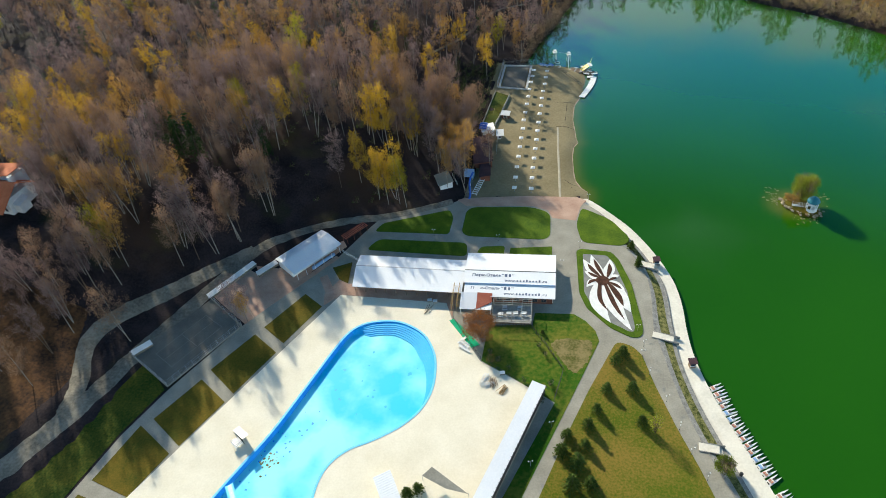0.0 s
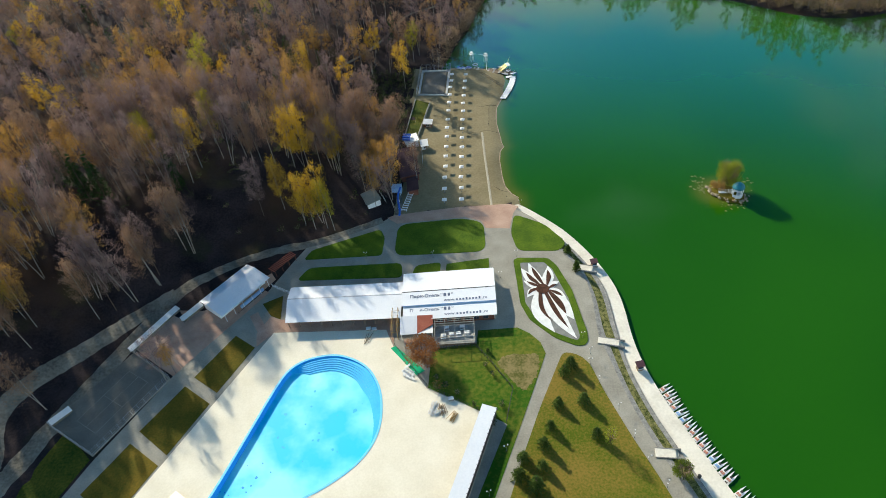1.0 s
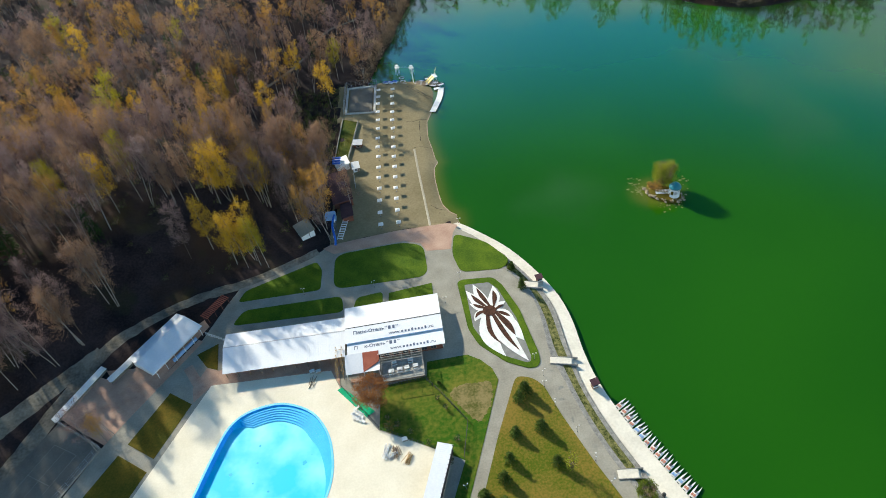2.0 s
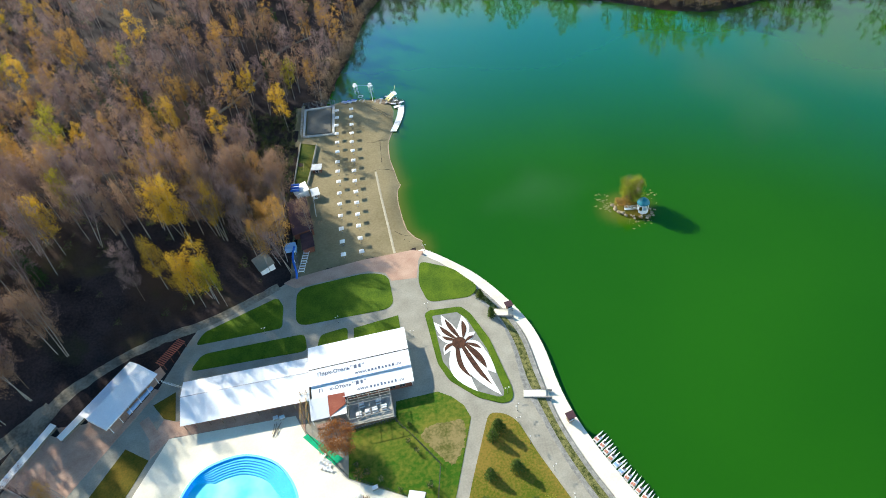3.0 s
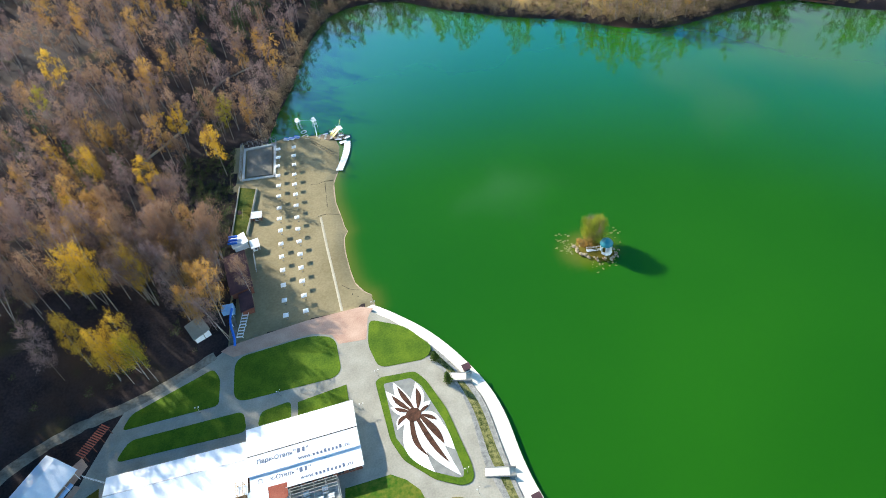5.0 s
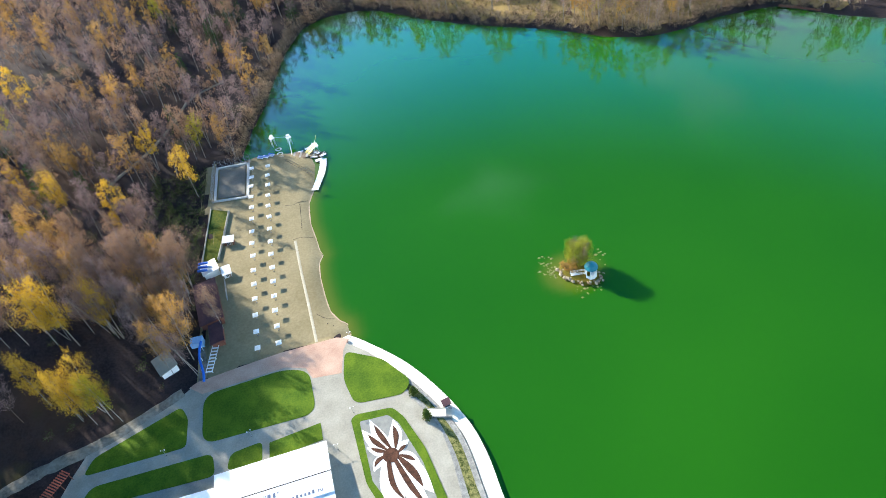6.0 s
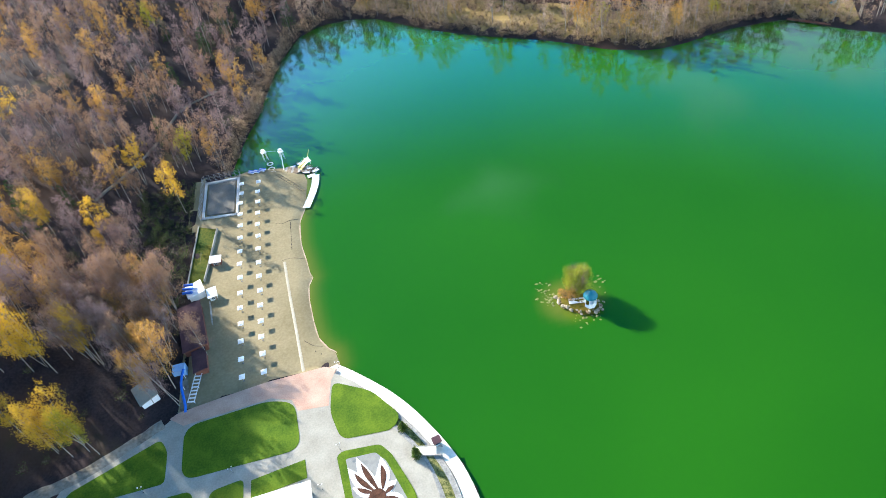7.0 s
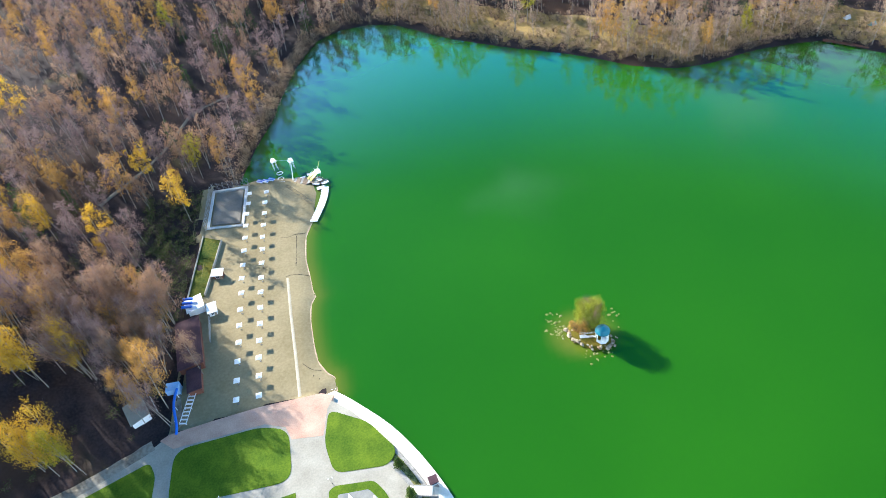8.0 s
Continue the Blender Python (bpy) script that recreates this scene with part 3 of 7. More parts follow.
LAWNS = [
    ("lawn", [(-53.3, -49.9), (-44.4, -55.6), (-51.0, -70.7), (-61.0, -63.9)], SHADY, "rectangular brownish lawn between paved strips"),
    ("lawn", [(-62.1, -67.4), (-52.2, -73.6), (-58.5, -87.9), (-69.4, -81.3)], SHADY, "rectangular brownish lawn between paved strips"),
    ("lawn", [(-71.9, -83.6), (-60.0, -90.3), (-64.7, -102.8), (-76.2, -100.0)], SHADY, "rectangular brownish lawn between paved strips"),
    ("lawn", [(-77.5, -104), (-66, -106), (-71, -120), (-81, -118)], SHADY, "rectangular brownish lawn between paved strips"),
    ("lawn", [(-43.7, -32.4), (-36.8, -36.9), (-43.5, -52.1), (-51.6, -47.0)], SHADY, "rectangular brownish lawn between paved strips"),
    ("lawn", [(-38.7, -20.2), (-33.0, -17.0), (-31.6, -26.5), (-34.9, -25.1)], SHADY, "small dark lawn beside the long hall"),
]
GREENS = [
    (rounded([(-0.4, 14.0), (21.3, 16.0), (28.2, 13.6), (29.2, -0.2), (-0.2, -1.0)], 4.0, 6), "large green lawn with long tree shadows"),
    (rounded([(38.3, 17.2), (48.1, 11.6), (54.4, 2.6), (52.0, -1.0), (39.1, -0.4), (37.0, 8)], 2.5, 5), "bright green lawn beside the promenade"),
    (rounded([(-29.8, -1.6), (-27.9, 2.9), (-6.2, 12.0), (-4.2, 8), (-4.2, -0.6)], 1.5), "green lawn beside the tree-lined road"),
    (rounded([(-30.2, -10.8), (-27.2, -5.2), (2.6, -4.2), (3.5, -10.6)], 2.0), "dark green lawn behind the long hall"),
    (rounded([(6.2, -10.0), (7.2, -5.6), (15.1, -4.4), (15.0, -10.4)], 1.5), "small green lawn behind the white hall"),
    ([(16.9, -5.3), (30.0, -3.3), (30.2, -8.2), (16.8, -10)], "small green lawn behind the white hall"),
]
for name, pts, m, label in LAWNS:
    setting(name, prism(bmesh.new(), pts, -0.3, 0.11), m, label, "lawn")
for pts, label in GREENS:
    setting("lawn", prism(bmesh.new(), pts, -0.3, 0.11), GRASS, label, "lawn")
setting("garden_lawn", prism(bmesh.new(), [(14.5, -38.5), (26.9, -36.8), (27.2, -32.2), (38.2, -31.4), (41.6, -33.6), (44.4, -36.8), (45.6, -40.6), (42.6, -49.8), (37.6, -64.7), (33.0, -78.1), (26, -99), (20, -99), (24.5, -91), (35.0, -62.2), (28.9, -58.8), (23.4, -55.8), (14.3, -51.2)], -0.3, 0.1), GARDEN, "patchy green and dry grass of the fenced garden", "lawn")
worn = spaced(smooth_loop([(32.1, -42.0), (35.4, -40.0), (39.5, -39.6), (43.3, -39.3), (45.3, -41.0), (44.5, -46.5), (42.3, -50.3), (40.0, -52.8), (37.1, -49.6), (34.5, -46.2)], 3), 90)
worn = [(x + 0.9 * noise.noise((x * 0.9, y * 0.9, 2)) + random.uniform(-0.25, 0.25), y + 0.9 * noise.noise((x * 0.9, y * 0.9, 5)) + random.uniform(-0.25, 0.25)) for x, y in worn]
worn = [(39.2 + (x - 40) * 0.86, -46 + (y + 45.5) * 0.88) for x, y in worn]
setting("bare_patch", prism(bmesh.new(), worn, 0.02, 0.112), EARTH, "worn dry patch on the garden lawn", "ground")
setting("meadow", prism(bmesh.new(), rounded([(50.2, -40.0), (54.4, -41.2), (56.9, -44.0), (59.8, -53.1), (64.8, -65.9), (69.2, -75.8), (76, -93), (84, -114), (26, -114), (33.2, -88.5), (38.5, -71.2), (43.4, -57.1)], 2.0), -0.3, 0.1), DRY, "dry yellow-green meadow with young spruces", "lawn")
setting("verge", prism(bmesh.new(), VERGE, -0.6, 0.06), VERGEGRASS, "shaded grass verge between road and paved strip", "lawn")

DECK = [(-64.7, -102.8), (-32.4, -31.6), (0.8, -31.3), (3.6, -37.4), (14.1, -51.5), (23.2, -56.0), (30.2, -59.6), (12, -112), (-10, -128), (-74, -126)]
deck_bm = bmesh.new()
ring_fill(deck_bm, DECK, POOL, 0.12)
loft(deck_bm, [[(*p, 0.12) for p in DECK + DECK[:1]], [(*p, -0.4) for p in DECK + DECK[:1]]])
setting("pool_deck", deck_bm, CONCRETE, "cream concrete deck round the empty pool", "pavement")

# the pool: rim, wall, steps and floor
pool = thing("swimming_pool", -20, -75, 0, 0, "large drained blue pool of rounded shape", "pool", kind="structure")
off = lambda line, z: [(p[0] + 20, p[1] + 75, z) for p in line + line[:1]]
rim_in = inset(POOL, 0.4)
part("rim", loft(bmesh.new(), [off(inset(POOL, -0.15), 0.10), off(inset(POOL, -0.15), 0.2), off(rim_in, 0.2), off(rim_in, 0.02)]), POOLEDGE, pool, "light blue painted rim")
part("wall", loft(bmesh.new(), [off(rim_in, 0.05), off(inset(POOL, 0.9), -1.15)]), POOLBLUE, pool, "side wall in deep blue that stands for its shade")
fl = bmesh.new()
fl.faces.new([fl.verts.new((p[0] + 20, p[1] + 75, -1.1)) for p in inset(POOL, 0.7)])
part("floor", fl, POOLFLOOR, pool, "pale turquoise floor with puddles, stains and painted tree shadow")
for s in range(6):
    a = np.array(inset(POOL, 0.42))[20:58]
    b = np.array(inset(POOL, 1.35 + 0.62 * s))[20:58]
    z = -0.15 - 0.155 * s
    fade = np.clip(np.minimum(np.arange(38), (37 - np.arange(38)) * 0.3 - 1.2) / 4, 0.02, 1)[:, None]
    b = a + (b - a) * fade
    top = [(x + 20, y + 75, z) for x, y in a]
    edge_ = [(x + 20, y + 75, z) for x, y in b]
    down = [(x + 20, y + 75, -1.15) for x, y in b]
    part("step", loft(bmesh.new(), [top, edge_, down]), POOLSTEP, pool)

# ---- promenade and its stone slope ----
prom = bmesh.new()
band(prom, PROM_OUT, PROM_IN, -3.4, PROM_Z, 60)
setting("promenade", prom, PROM, "white concrete promenade along the lake", "pavement")
n = 60
top = spaced([(50.5, 1.4)] + PATH_OUT, n)
bot = spaced(PROM_IN[6:], n)
mid = lambda f, z: [(a[0] * (1 - f) + b[0] * f, a[1] * (1 - f) + b[1] * f, z) for a, b in zip(top, bot)]
setting("stone_slope_upper", loft(bmesh.new(), [mid(0.0, -0.5), mid(0.0, 0.1), mid(0.05, 0.1), mid(0.30, -0.15), mid(0.30, -0.6)]), STONE, "grey stone facing along the lakeside path", "wall")
setting("slope_grass", loft(bmesh.new(), [mid(0.29, -0.2), mid(0.31, -0.17), mid(0.5, -0.24), mid(0.72, -0.36), mid(0.73, -0.7)]), ROUGHGRASS, "strip of rough grass between stone borders", "grass")
setting("stone_slope_lower", loft(bmesh.new(), [mid(0.72, -0.6), mid(0.72, -0.33), mid(0.92, -0.42), mid(0.97, -0.42), mid(0.985, -0.9)]), STONE, "grey stone border above the promenade", "wall")

# ---- beach and red paving ----
setting("red_pavement", prism(bmesh.new(), [(-4.5, 17.6), (-2.3, 18.9), (10, 20.7), (20.6, 22.0), (36.6, 22.6), (39.8, 21.2), (38.0, 17.6), (36.8, 10.2), (29.0, 10.8), (27.4, 14.6), (22.0, 16.6), (-0.8, 14.6)], -0.5, 0.06), REDPAVE, "reddish paved walk between lawn and beach", "pavement")


def beach_sheet():
    s = 1.3
    gx, gy = np.meshgrid(np.arange(-5, 42, s), np.arange(17, 123, s))
    p = np.stack([gx.ravel(), gy.ravel()], 1)
    ok = inside(p, BEACH) & (p[:, 1] > 18)
    z = land(p[:, 0], p[:, 1]) + 0.05
    idx = np.arange(len(p)).reshape(gx.shape)
    q = np.stack([idx[:-1, :-1], idx[:-1, 1:], idx[1:, 1:], idx[1:, :-1]], -1).reshape(-1, 4)
    keep = ok[q].any(1)
    return raw_mesh("beach", np.column_stack([p, z]), q[keep])


beach = new("beach", beach_sheet())
beach.data.materials.append(SAND)
for f in beach.data.polygons:
    f.use_smooth = True
tagged(beach, "trodden grey-brown sand beach", "beach", kind="structure")
l, r = ribbon(spaced([(27.0, 67.5), (28.2, 51.7), (29.4, 39.0), (30.8, 23.0)], 24), 1.4)
drape("beach_walk", l, r, STRIP, "pale concrete strip across the sand", 0.14, 4, 40)

l, r = ribbon(smooth_loop([(p[0] + 0.35, p[1]) for p in BEACH_SHORE[1:]], 3, False), 1.1)
drape("wet_shore", l, r, WETSAND, "rust-brown wet edge of the beach", 0.1, 4, 110)
for line in ([(24.5, 86.8), (27.0, 86.2), (29.4, 87.0), (32.6, 87.4)], [(26.2, 68.2), (29, 68.6), (33.6, 67.6)], [(31.5, 34.0), (34, 31.6), (36.5, 31.0)]):
    l, r = ribbon(smooth_loop(line, 4, False), 0.45)
    drape("gully", l, r, CRACK, "dark washed-out gully in the sand", 0.13, 3, 30)

n_ = 60
shore_line = spaced(FAR_SHORE[8:], n_)
inland = [(x + 14, y + 30) for x, y in shore_line]
drape("far_bank", [(x + 1.0, y + 2.2) for x, y in shore_line], inland, BANKGRASS, "tan grass slope along the far bank", 0.12, 9, 60)


# ---- the white hall ----
def slab(bm, a, b, c, d, thick):
    """A flat sheet with corners a to d and a thickness downwards."""
    lo = [bm.verts.new(Vector(p) - Vector((0, 0, thick))) for p in (a, b, c, d)]
    hi = [bm.verts.new(p) for p in (a, b, c, d)]
    bm.faces.new(hi)
    bm.faces.new(lo[::-1])
    for i in range(4):
        j = (i + 1) % 4
        bm.faces.new((lo[i], lo[j], hi[j], hi[i]))
    return bm


def window(parent, x, y, z, w, h, face="y", panes=2, frame_material=None):
    """A framed window let into a wall; face: the wall's normal axis."""
    fr = bmesh.new()
    d = 0.08
    for s in (-1, 1):
        box(fr, *( (x + s * w / 2, y, z) if face == "y" else (x, y + s * w / 2, z)), d, d, h)
        zz = z + (h if s > 0 else -d)
        box(fr, x, y, zz, *((w + d, d) if face == "y" else (d, w + d)), d)
    for i in range(1, panes):
        o = -w / 2 + w * i / panes
        box(fr, *((x + o, y, z) if face == "y" else (x, y + o, z)), d * 0.8, d * 0.8, h)
    wn_ = part("window", fr, frame_material or PAINT, parent, "dark framed window" if frame_material else "white framed window")
    part("pane", box(bmesh.new(), x, y, z, *((w, 0.03) if face == "y" else (0.03, w)), h), GLASS, wn_)


hall = thing("banquet_hall", 18.6, -20.7, 0.03, 3.4, "white hall with stepped metal roof bearing blue-grey lettering", "building")
hall.scale = (1, 1, 0.68)
part("wall", box(bmesh.new(), 0, 8.1, 0, 25.6, 0.3, 4.9), PAINT, hall)
part("wall", box(bmesh.new(), 0, -8.1, 0, 25.6, 0.3, 4.7), WALLRED, hall, "red-brown clad front wall")
for s in (-1, 1):
    g = bmesh.new()
    prof = [(-7.94, 0), (7.94, 0), (7.94, 4.95), (0.9, 5.8), (-3.9, 5.55), (-3.9, 5.0), (-7.94, 4.75)]
    v0 = [g.verts.new((s * 12.8 - 0.15, y, z)) for y, z in prof]
    v1 = [g.verts.new((s * 12.8 + 0.15, y, z)) for y, z in prof]
    g.faces.new(v0)
    g.faces.new(v1[::-1])
    for i in range(7):
        j = (i + 1) % 7
        g.faces.new((v0[i], v0[j], v1[j], v1[i]))
    part("gable_wall", g, PAINT, hall)
part("roof_sheet", rib_sheet(bmesh.new(), (-13.6, 9.1, 5.0), (13.6, 9.1, 5.0), (13.6, 0.95, 6.0), (-13.6, 0.95, 6.0), 0.6, 0.02), WHITE, hall)
part("roof_sheet", rib_sheet(bmesh.new(), (-13.6, -4.35, 5.72), (13.6, -4.35, 5.72), (13.6, 0.7, 6.0), (-13.6, 0.7, 6.0), 0.6, 0.02), WHITE, hall)
part("roof_sheet", rib_sheet(bmesh.new(), (-13.2, -9.2, 4.9), (13.6, -9.2, 4.9), (13.6, -4.0, 5.2), (-13.2, -4.0, 5.2), 0.6, 0.02), WHITE, hall)
part("ridge_gap", box(bmesh.new(), 0, 0.83, 5.86, 27.2, 0.28, 0.2), DARKMETAL, hall, "dark ridge strip")
# Light blue here stands for the shade on the step face.
part("clerestory", box(bmesh.new(), 0, -4.15, 5.2, 26.6, 0.12, 0.42), LIGHTBLUE, hall, "step between roofs, coloured blue for its shade")
part("fascia", box(bmesh.new(), 0.2, -9.25, 4.64, 26.8, 0.1, 0.26), PAINT, hall)
for i in range(9):
    window(hall, -10.5 + i * 2.6, -8.28, 1.0, 1.5, 2.2, frame_material=WOOD)
for i in range(8):
    window(hall, -10.5 + i * 3.0, 8.28, 1.2, 1.6, 1.8)
for i in range(3):
    window(hall, 12.98, -5 + i * 4.6, 1.2, 1.8, 1.8, "x")
for y0, z0, tilt, first in ((-0.75, 5.88, 3.17, "Парк-Отель"), (-5.6, 5.03, 3.3, "П    к-Отель")):
    words(first, 1.55, LETTER, pose(-11.3, y0 - 0.9, z0 + 0.07, tilt), hall, "blue-grey painted letters")
    for k, w in enumerate((0.18, 0.18, 0.75, 0.6, 0.18, 0.18)):
        o = (0, 0.35, 0.85, 2.1, 3.1, 3.45)[k]
        hgt, up = (0.45, 0.75) if w < 0.3 else (1.15, 0.0)
        q = -2.3 + o
        yy = y0 - 0.9 + up
        zz = z0 + 0.08 + up * 0.056
        part("lettering_bar", slab(bmesh.new(), (q, yy, zz), (q + w, yy, zz), (q + w, yy + hgt, zz + hgt * 0.056), (q, yy + hgt, zz + hgt * 0.056), 0.02), LETTER, hall)
    yl, zl = y0 - 2.75, z0 - 0.03
    words("www.", 1.4, LETTER, pose(-1.4, yl, zl, tilt), hall)
    words(".ru", 1.4, LETTER, pose(9.6, yl, zl, tilt), hall)
    for k in range(8):
        q = 2.15 + k * 0.93
        hgt = 0.9 if k in (3, 7) else 0.65
        part("lettering_bar", slab(bmesh.new(), (q, yl, zl + 0.03), (q + 0.5, yl, zl + 0.03), (q + 0.5, yl + hgt, zl + 0.03 + hgt * 0.056), (q, yl + hgt, zl + 0.03 + hgt * 0.056), 0.02), LETTER, hall)

# porch with hipped red and white roof
porch = thing("entrance_porch", 10.0, -31.9, 0.12, 3.4, "porch with half white, half red roof on posts", "porch")
porch.scale = (1, 1, 0.8)
part("roof_sheet", slab(bmesh.new(), (-4.6, -3.2, 3.2), (0.2, -3.2, 3.2), (0.2, 2.6, 4.5), (-4.6, 2.6, 4.5), 0.12), WHITE, porch)
part("roof_sheet", slab(bmesh.new(), (0.2, -3.2, 3.2), (0.2, 2.6, 4.5), (4.6, 2.6, 4.3), (4.6, -0.4, 3.6), 0.12), ROOFRED, porch, "red roofing sheet")
tri = bmesh.new()
prism(tri, [(0.2, -3.2), (4.6, -0.5), (4.6, -3.2)], 3.05, 3.17)
part("roof_sheet", tri, PAINT, porch)
for x, y in ((-4.3, -3.0), (0.2, -3.0), (4.4, -3.0), (-4.3, 0), (4.4, 0)):
    part("post", box(bmesh.new(), x, y, 0, 0.16, 0.16, 3.1), PAINT, porch)
part("wall", box(bmesh.new(), 0, 1.6, 0, 8.8, 0.2, 3.3), PAINT, porch)
part("stair", box(bmesh.new(), -1.8, -3.6, 0, 4.0, 1.2, 0.2), REDPAVE, porch)

# terrace with a timber frame over it
terrace = thing("timber_terrace", 20.8, -33.9, 0.6, 3.4, "weathered timber terrace under an open beam frame", "terrace")
for i in range(24):
    part("plank", box(bmesh.new(), 0, -3.3 + i * 0.287, 0.22, 11.2, 0.265, 0.05), GREYWOOD, terrace)
part("plinth", box(bmesh.new(), 0, 0, -0.55, 11.0, 6.7, 0.75), WOOD, terrace, "boarded plinth")
for x in (-5.5, -2.75, 0, 2.75, 5.5):
    for y in (-3.3, 3.2):
        part("post", box(bmesh.new(), x, y, 0, 0.1, 0.1, 2.9), GREYWOOD, terrace)
    part("beam", box(bmesh.new(), x, 0, 2.9, 0.09, 6.8, 0.1), GREYWOOD, terrace)
for y in (-3.3, 0.9, 1.7, 2.5, 3.2):
    part("beam", box(bmesh.new(), 0, y, 3.0, 11.3, 0.09, 0.1), GREYWOOD, terrace)
rl = bmesh.new()
for z in (0.55, 0.95, 1.25):
    box(rl, 0, -3.4, z, 11.2, 0.07, 0.07)
    box(rl, 5.6, -1.0, z, 0.05, 4.8, 0.05)
part("railing", rl, GREYWOOD, terrace)


def table_set(x, y, turn):
    """A white cafe table with two benches."""
    tb = thing("cafe_table", x, y, 0.87, turn, "white outdoor cafe table with two benches on the terrace", "table", "terrace tables")
    part("tabletop", box(bmesh.new(), 0, 0, 0.72, 1.4, 0.8, 0.05), PAINT, tb)
    for sx in (-0.55, 0.55):
        part("leg", box(bmesh.new(), sx, 0, 0, 0.07, 0.6, 0.72), GREYMETAL, tb)
    for sy in (-0.75, 0.75):
        part("bench", box(bmesh.new(), 0, sy, 0.4, 1.4, 0.3, 0.05), PAINT, tb)
        part("leg", box(bmesh.new(), 0, sy, 0, 1.2, 0.06, 0.4), GREYMETAL, tb)
    return tb


table_set(17.6, -35.0, 3)
for i, (x, y) in enumerate(((19.9, -34.6), (21.8, -34.3), (24.2, -34.0), (18.4, -32.2), (22.8, -31.9))):
    table_set(x, y, 3 + 8 * (i % 2))

# scaffold timbers beside the hall
scaf = thing("timber_scaffold", 3.7, -31.0, 0.06, 3, "narrow scaffold of yellow timbers at the hall corner", "scaffold")
for x in (-0.8, 0.8):
    for y in (-4, -1.3, 1.3, 4):
        part("pole", rod(bmesh.new(), (x, y, 0), (x + 0.1, y, 4.6), 0.07), NEWWOOD, scaf)
    for z in (1.6, 3.2, 4.4):
        part("rail", rod(bmesh.new(), (x, -4.2, z), (x, 4.2, z + 0.1), 0.05), NEWWOOD, scaf)
for y in (-4, -1.3, 1.3, 4):
    part("rail", rod(bmesh.new(), (-1, y, 3.2), (1, y, 3.3), 0.05), NEWWOOD, scaf)

# ---- the long wing ----
wing = thing("long_hall", -12.4, -22.7, 0.03, 1.6, "long low hall with pale ribbed metal roof and open veranda", "building")
wing.scale = (1, 1, 0.7)
part("roof_sheet", rib_sheet(bmesh.new(), (-17.4, 6.9, 4.1), (17.4, 6.9, 4.1), (17.4, 1.6, 4.9), (-17.4, 1.6, 4.9), 0.5, 0.02), WHITE, wing)
part("roof_sheet", rib_sheet(bmesh.new(), (-16.4, -7.2, 4.2), (17.4, -7.2, 4.2), (17.4, 1.62, 4.9), (-17.4, 1.62, 4.9), 0.5, 0.02), WHITE, wing)
part("ridge_cap", box(bmesh.new(), 0, 1.6, 4.88, 34.8, 0.3, 0.09), GREYMETAL, wing)
part("wall", box(bmesh.new(), 0, 6.2, 0, 33.6, 0.25, 4.0), WALLRED, wing, "red-brown clad wall")
part("wall", box(bmesh.new(), 0, -2.6, 0, 33.6, 0.25, 4.3), WALLRED, wing, "red-brown clad wall")
for s in (-1, 1):
    g = bmesh.new()
    vs = [[g.verts.new((s * 16.6 + o, y, z)) for y, z in ((-2.6, 0), (6.2, 0), (6.2, 4.0), (1.6, 4.75), (-2.6, 4.35))] for o in (-0.12, 0.12)]
    g.faces.new(vs[0])
    g.faces.new(vs[1][::-1])
    for i in range(5):
        g.faces.new((vs[0][i], vs[0][(i + 1) % 5], vs[1][(i + 1) % 5], vs[1][i]))
    part("gable_wall", g, WALLRED, wing)
for i in range(11):
    part("post", box(bmesh.new(), -15.8 + i * 3.2, -6.6, 0, 0.18, 0.18, 4.2), WOOD, wing)
for i in range(10):
    window(wing, -14.4 + i * 3.2, -2.76, 0.9, 1.6, 1.8)
setting("veranda_floor", prism(bmesh.new(), [(-37.6, -31.8), (-34.8, -25.4), (-31.2, -26.8), (-28.6, -26.2), (3.2, -25.4), (3.5, -36.6), (0.8, -31.2), (-32.3, -31.5), (-36.4, -36.4)], -0.3, 0.15), REDPAVE, "red brick paving along the veranda", "pavement")
stairs = thing("brick_steps", -38.2, -27.4, 0.03, -57, "wide low brick steps beside the paved strip", "steps", kind="structure")
for i in range(6):
    part("step", box(bmesh.new(), 0, -1.3 + i * 0.45, 0, 7.6, 0.45, 0.08 + 0.03 * i), REDPAVE, stairs)

# ---- the shed, the plaza and the western court ----
setting("brick_plaza", prism(bmesh.new(), [(-73.0, -36.6), (-66.0, -24.0), (-60.5, -26.6), (-49, -29), (-39.4, -14.6), (-37.8, -15.4), (-53.8, -39.6), (-58.0, -46.4), (-66, -41.4)], -1.4, 0.1), REDPAVE, "shaded red brick plaza beside the shed", "pavement")
setting("shed_paving", prism(bmesh.new(), [(-64.7, -22.0), (-56.6, -22.4), (-50.6, -17.2), (-39.1, -7.1), (-37.1, -9.8), (-44.4, -21.4), (-48.9, -29.1), (-60.8, -27.2)], -1.4, 0.075), REDPAVE, "shaded red brick paving under the shed", "pavement")
setting("sports_court", prism(bmesh.new(), [(-87.0, -62.1), (-70.8, -70.9), (-58.7, -47.4), (-73.1, -37.9)], -1.4, 0.12), GRIT, "dark grit sports court with faint lines", "court")
shed = thing("shed", -47.4, -17.0, 0.1, 55.2, "long shed with pale blue-white metal gable roof", "building")
part("roof_sheet", rib_sheet(bmesh.new(), (-9.4, -5.6, 3.5), (9.4, -5.6, 3.5), (9.4, 1.6, 4.2), (-9.4, 1.6, 4.2), 0.5, 0.02), WHITE, shed)
part("roof_sheet", rib_sheet(bmesh.new(), (-9.4, 5.6, 3.3), (9.4, 5.6, 3.3), (9.4, 1.6, 4.2), (-9.4, 1.6, 4.2), 0.5, 0.02), WHITE, shed)
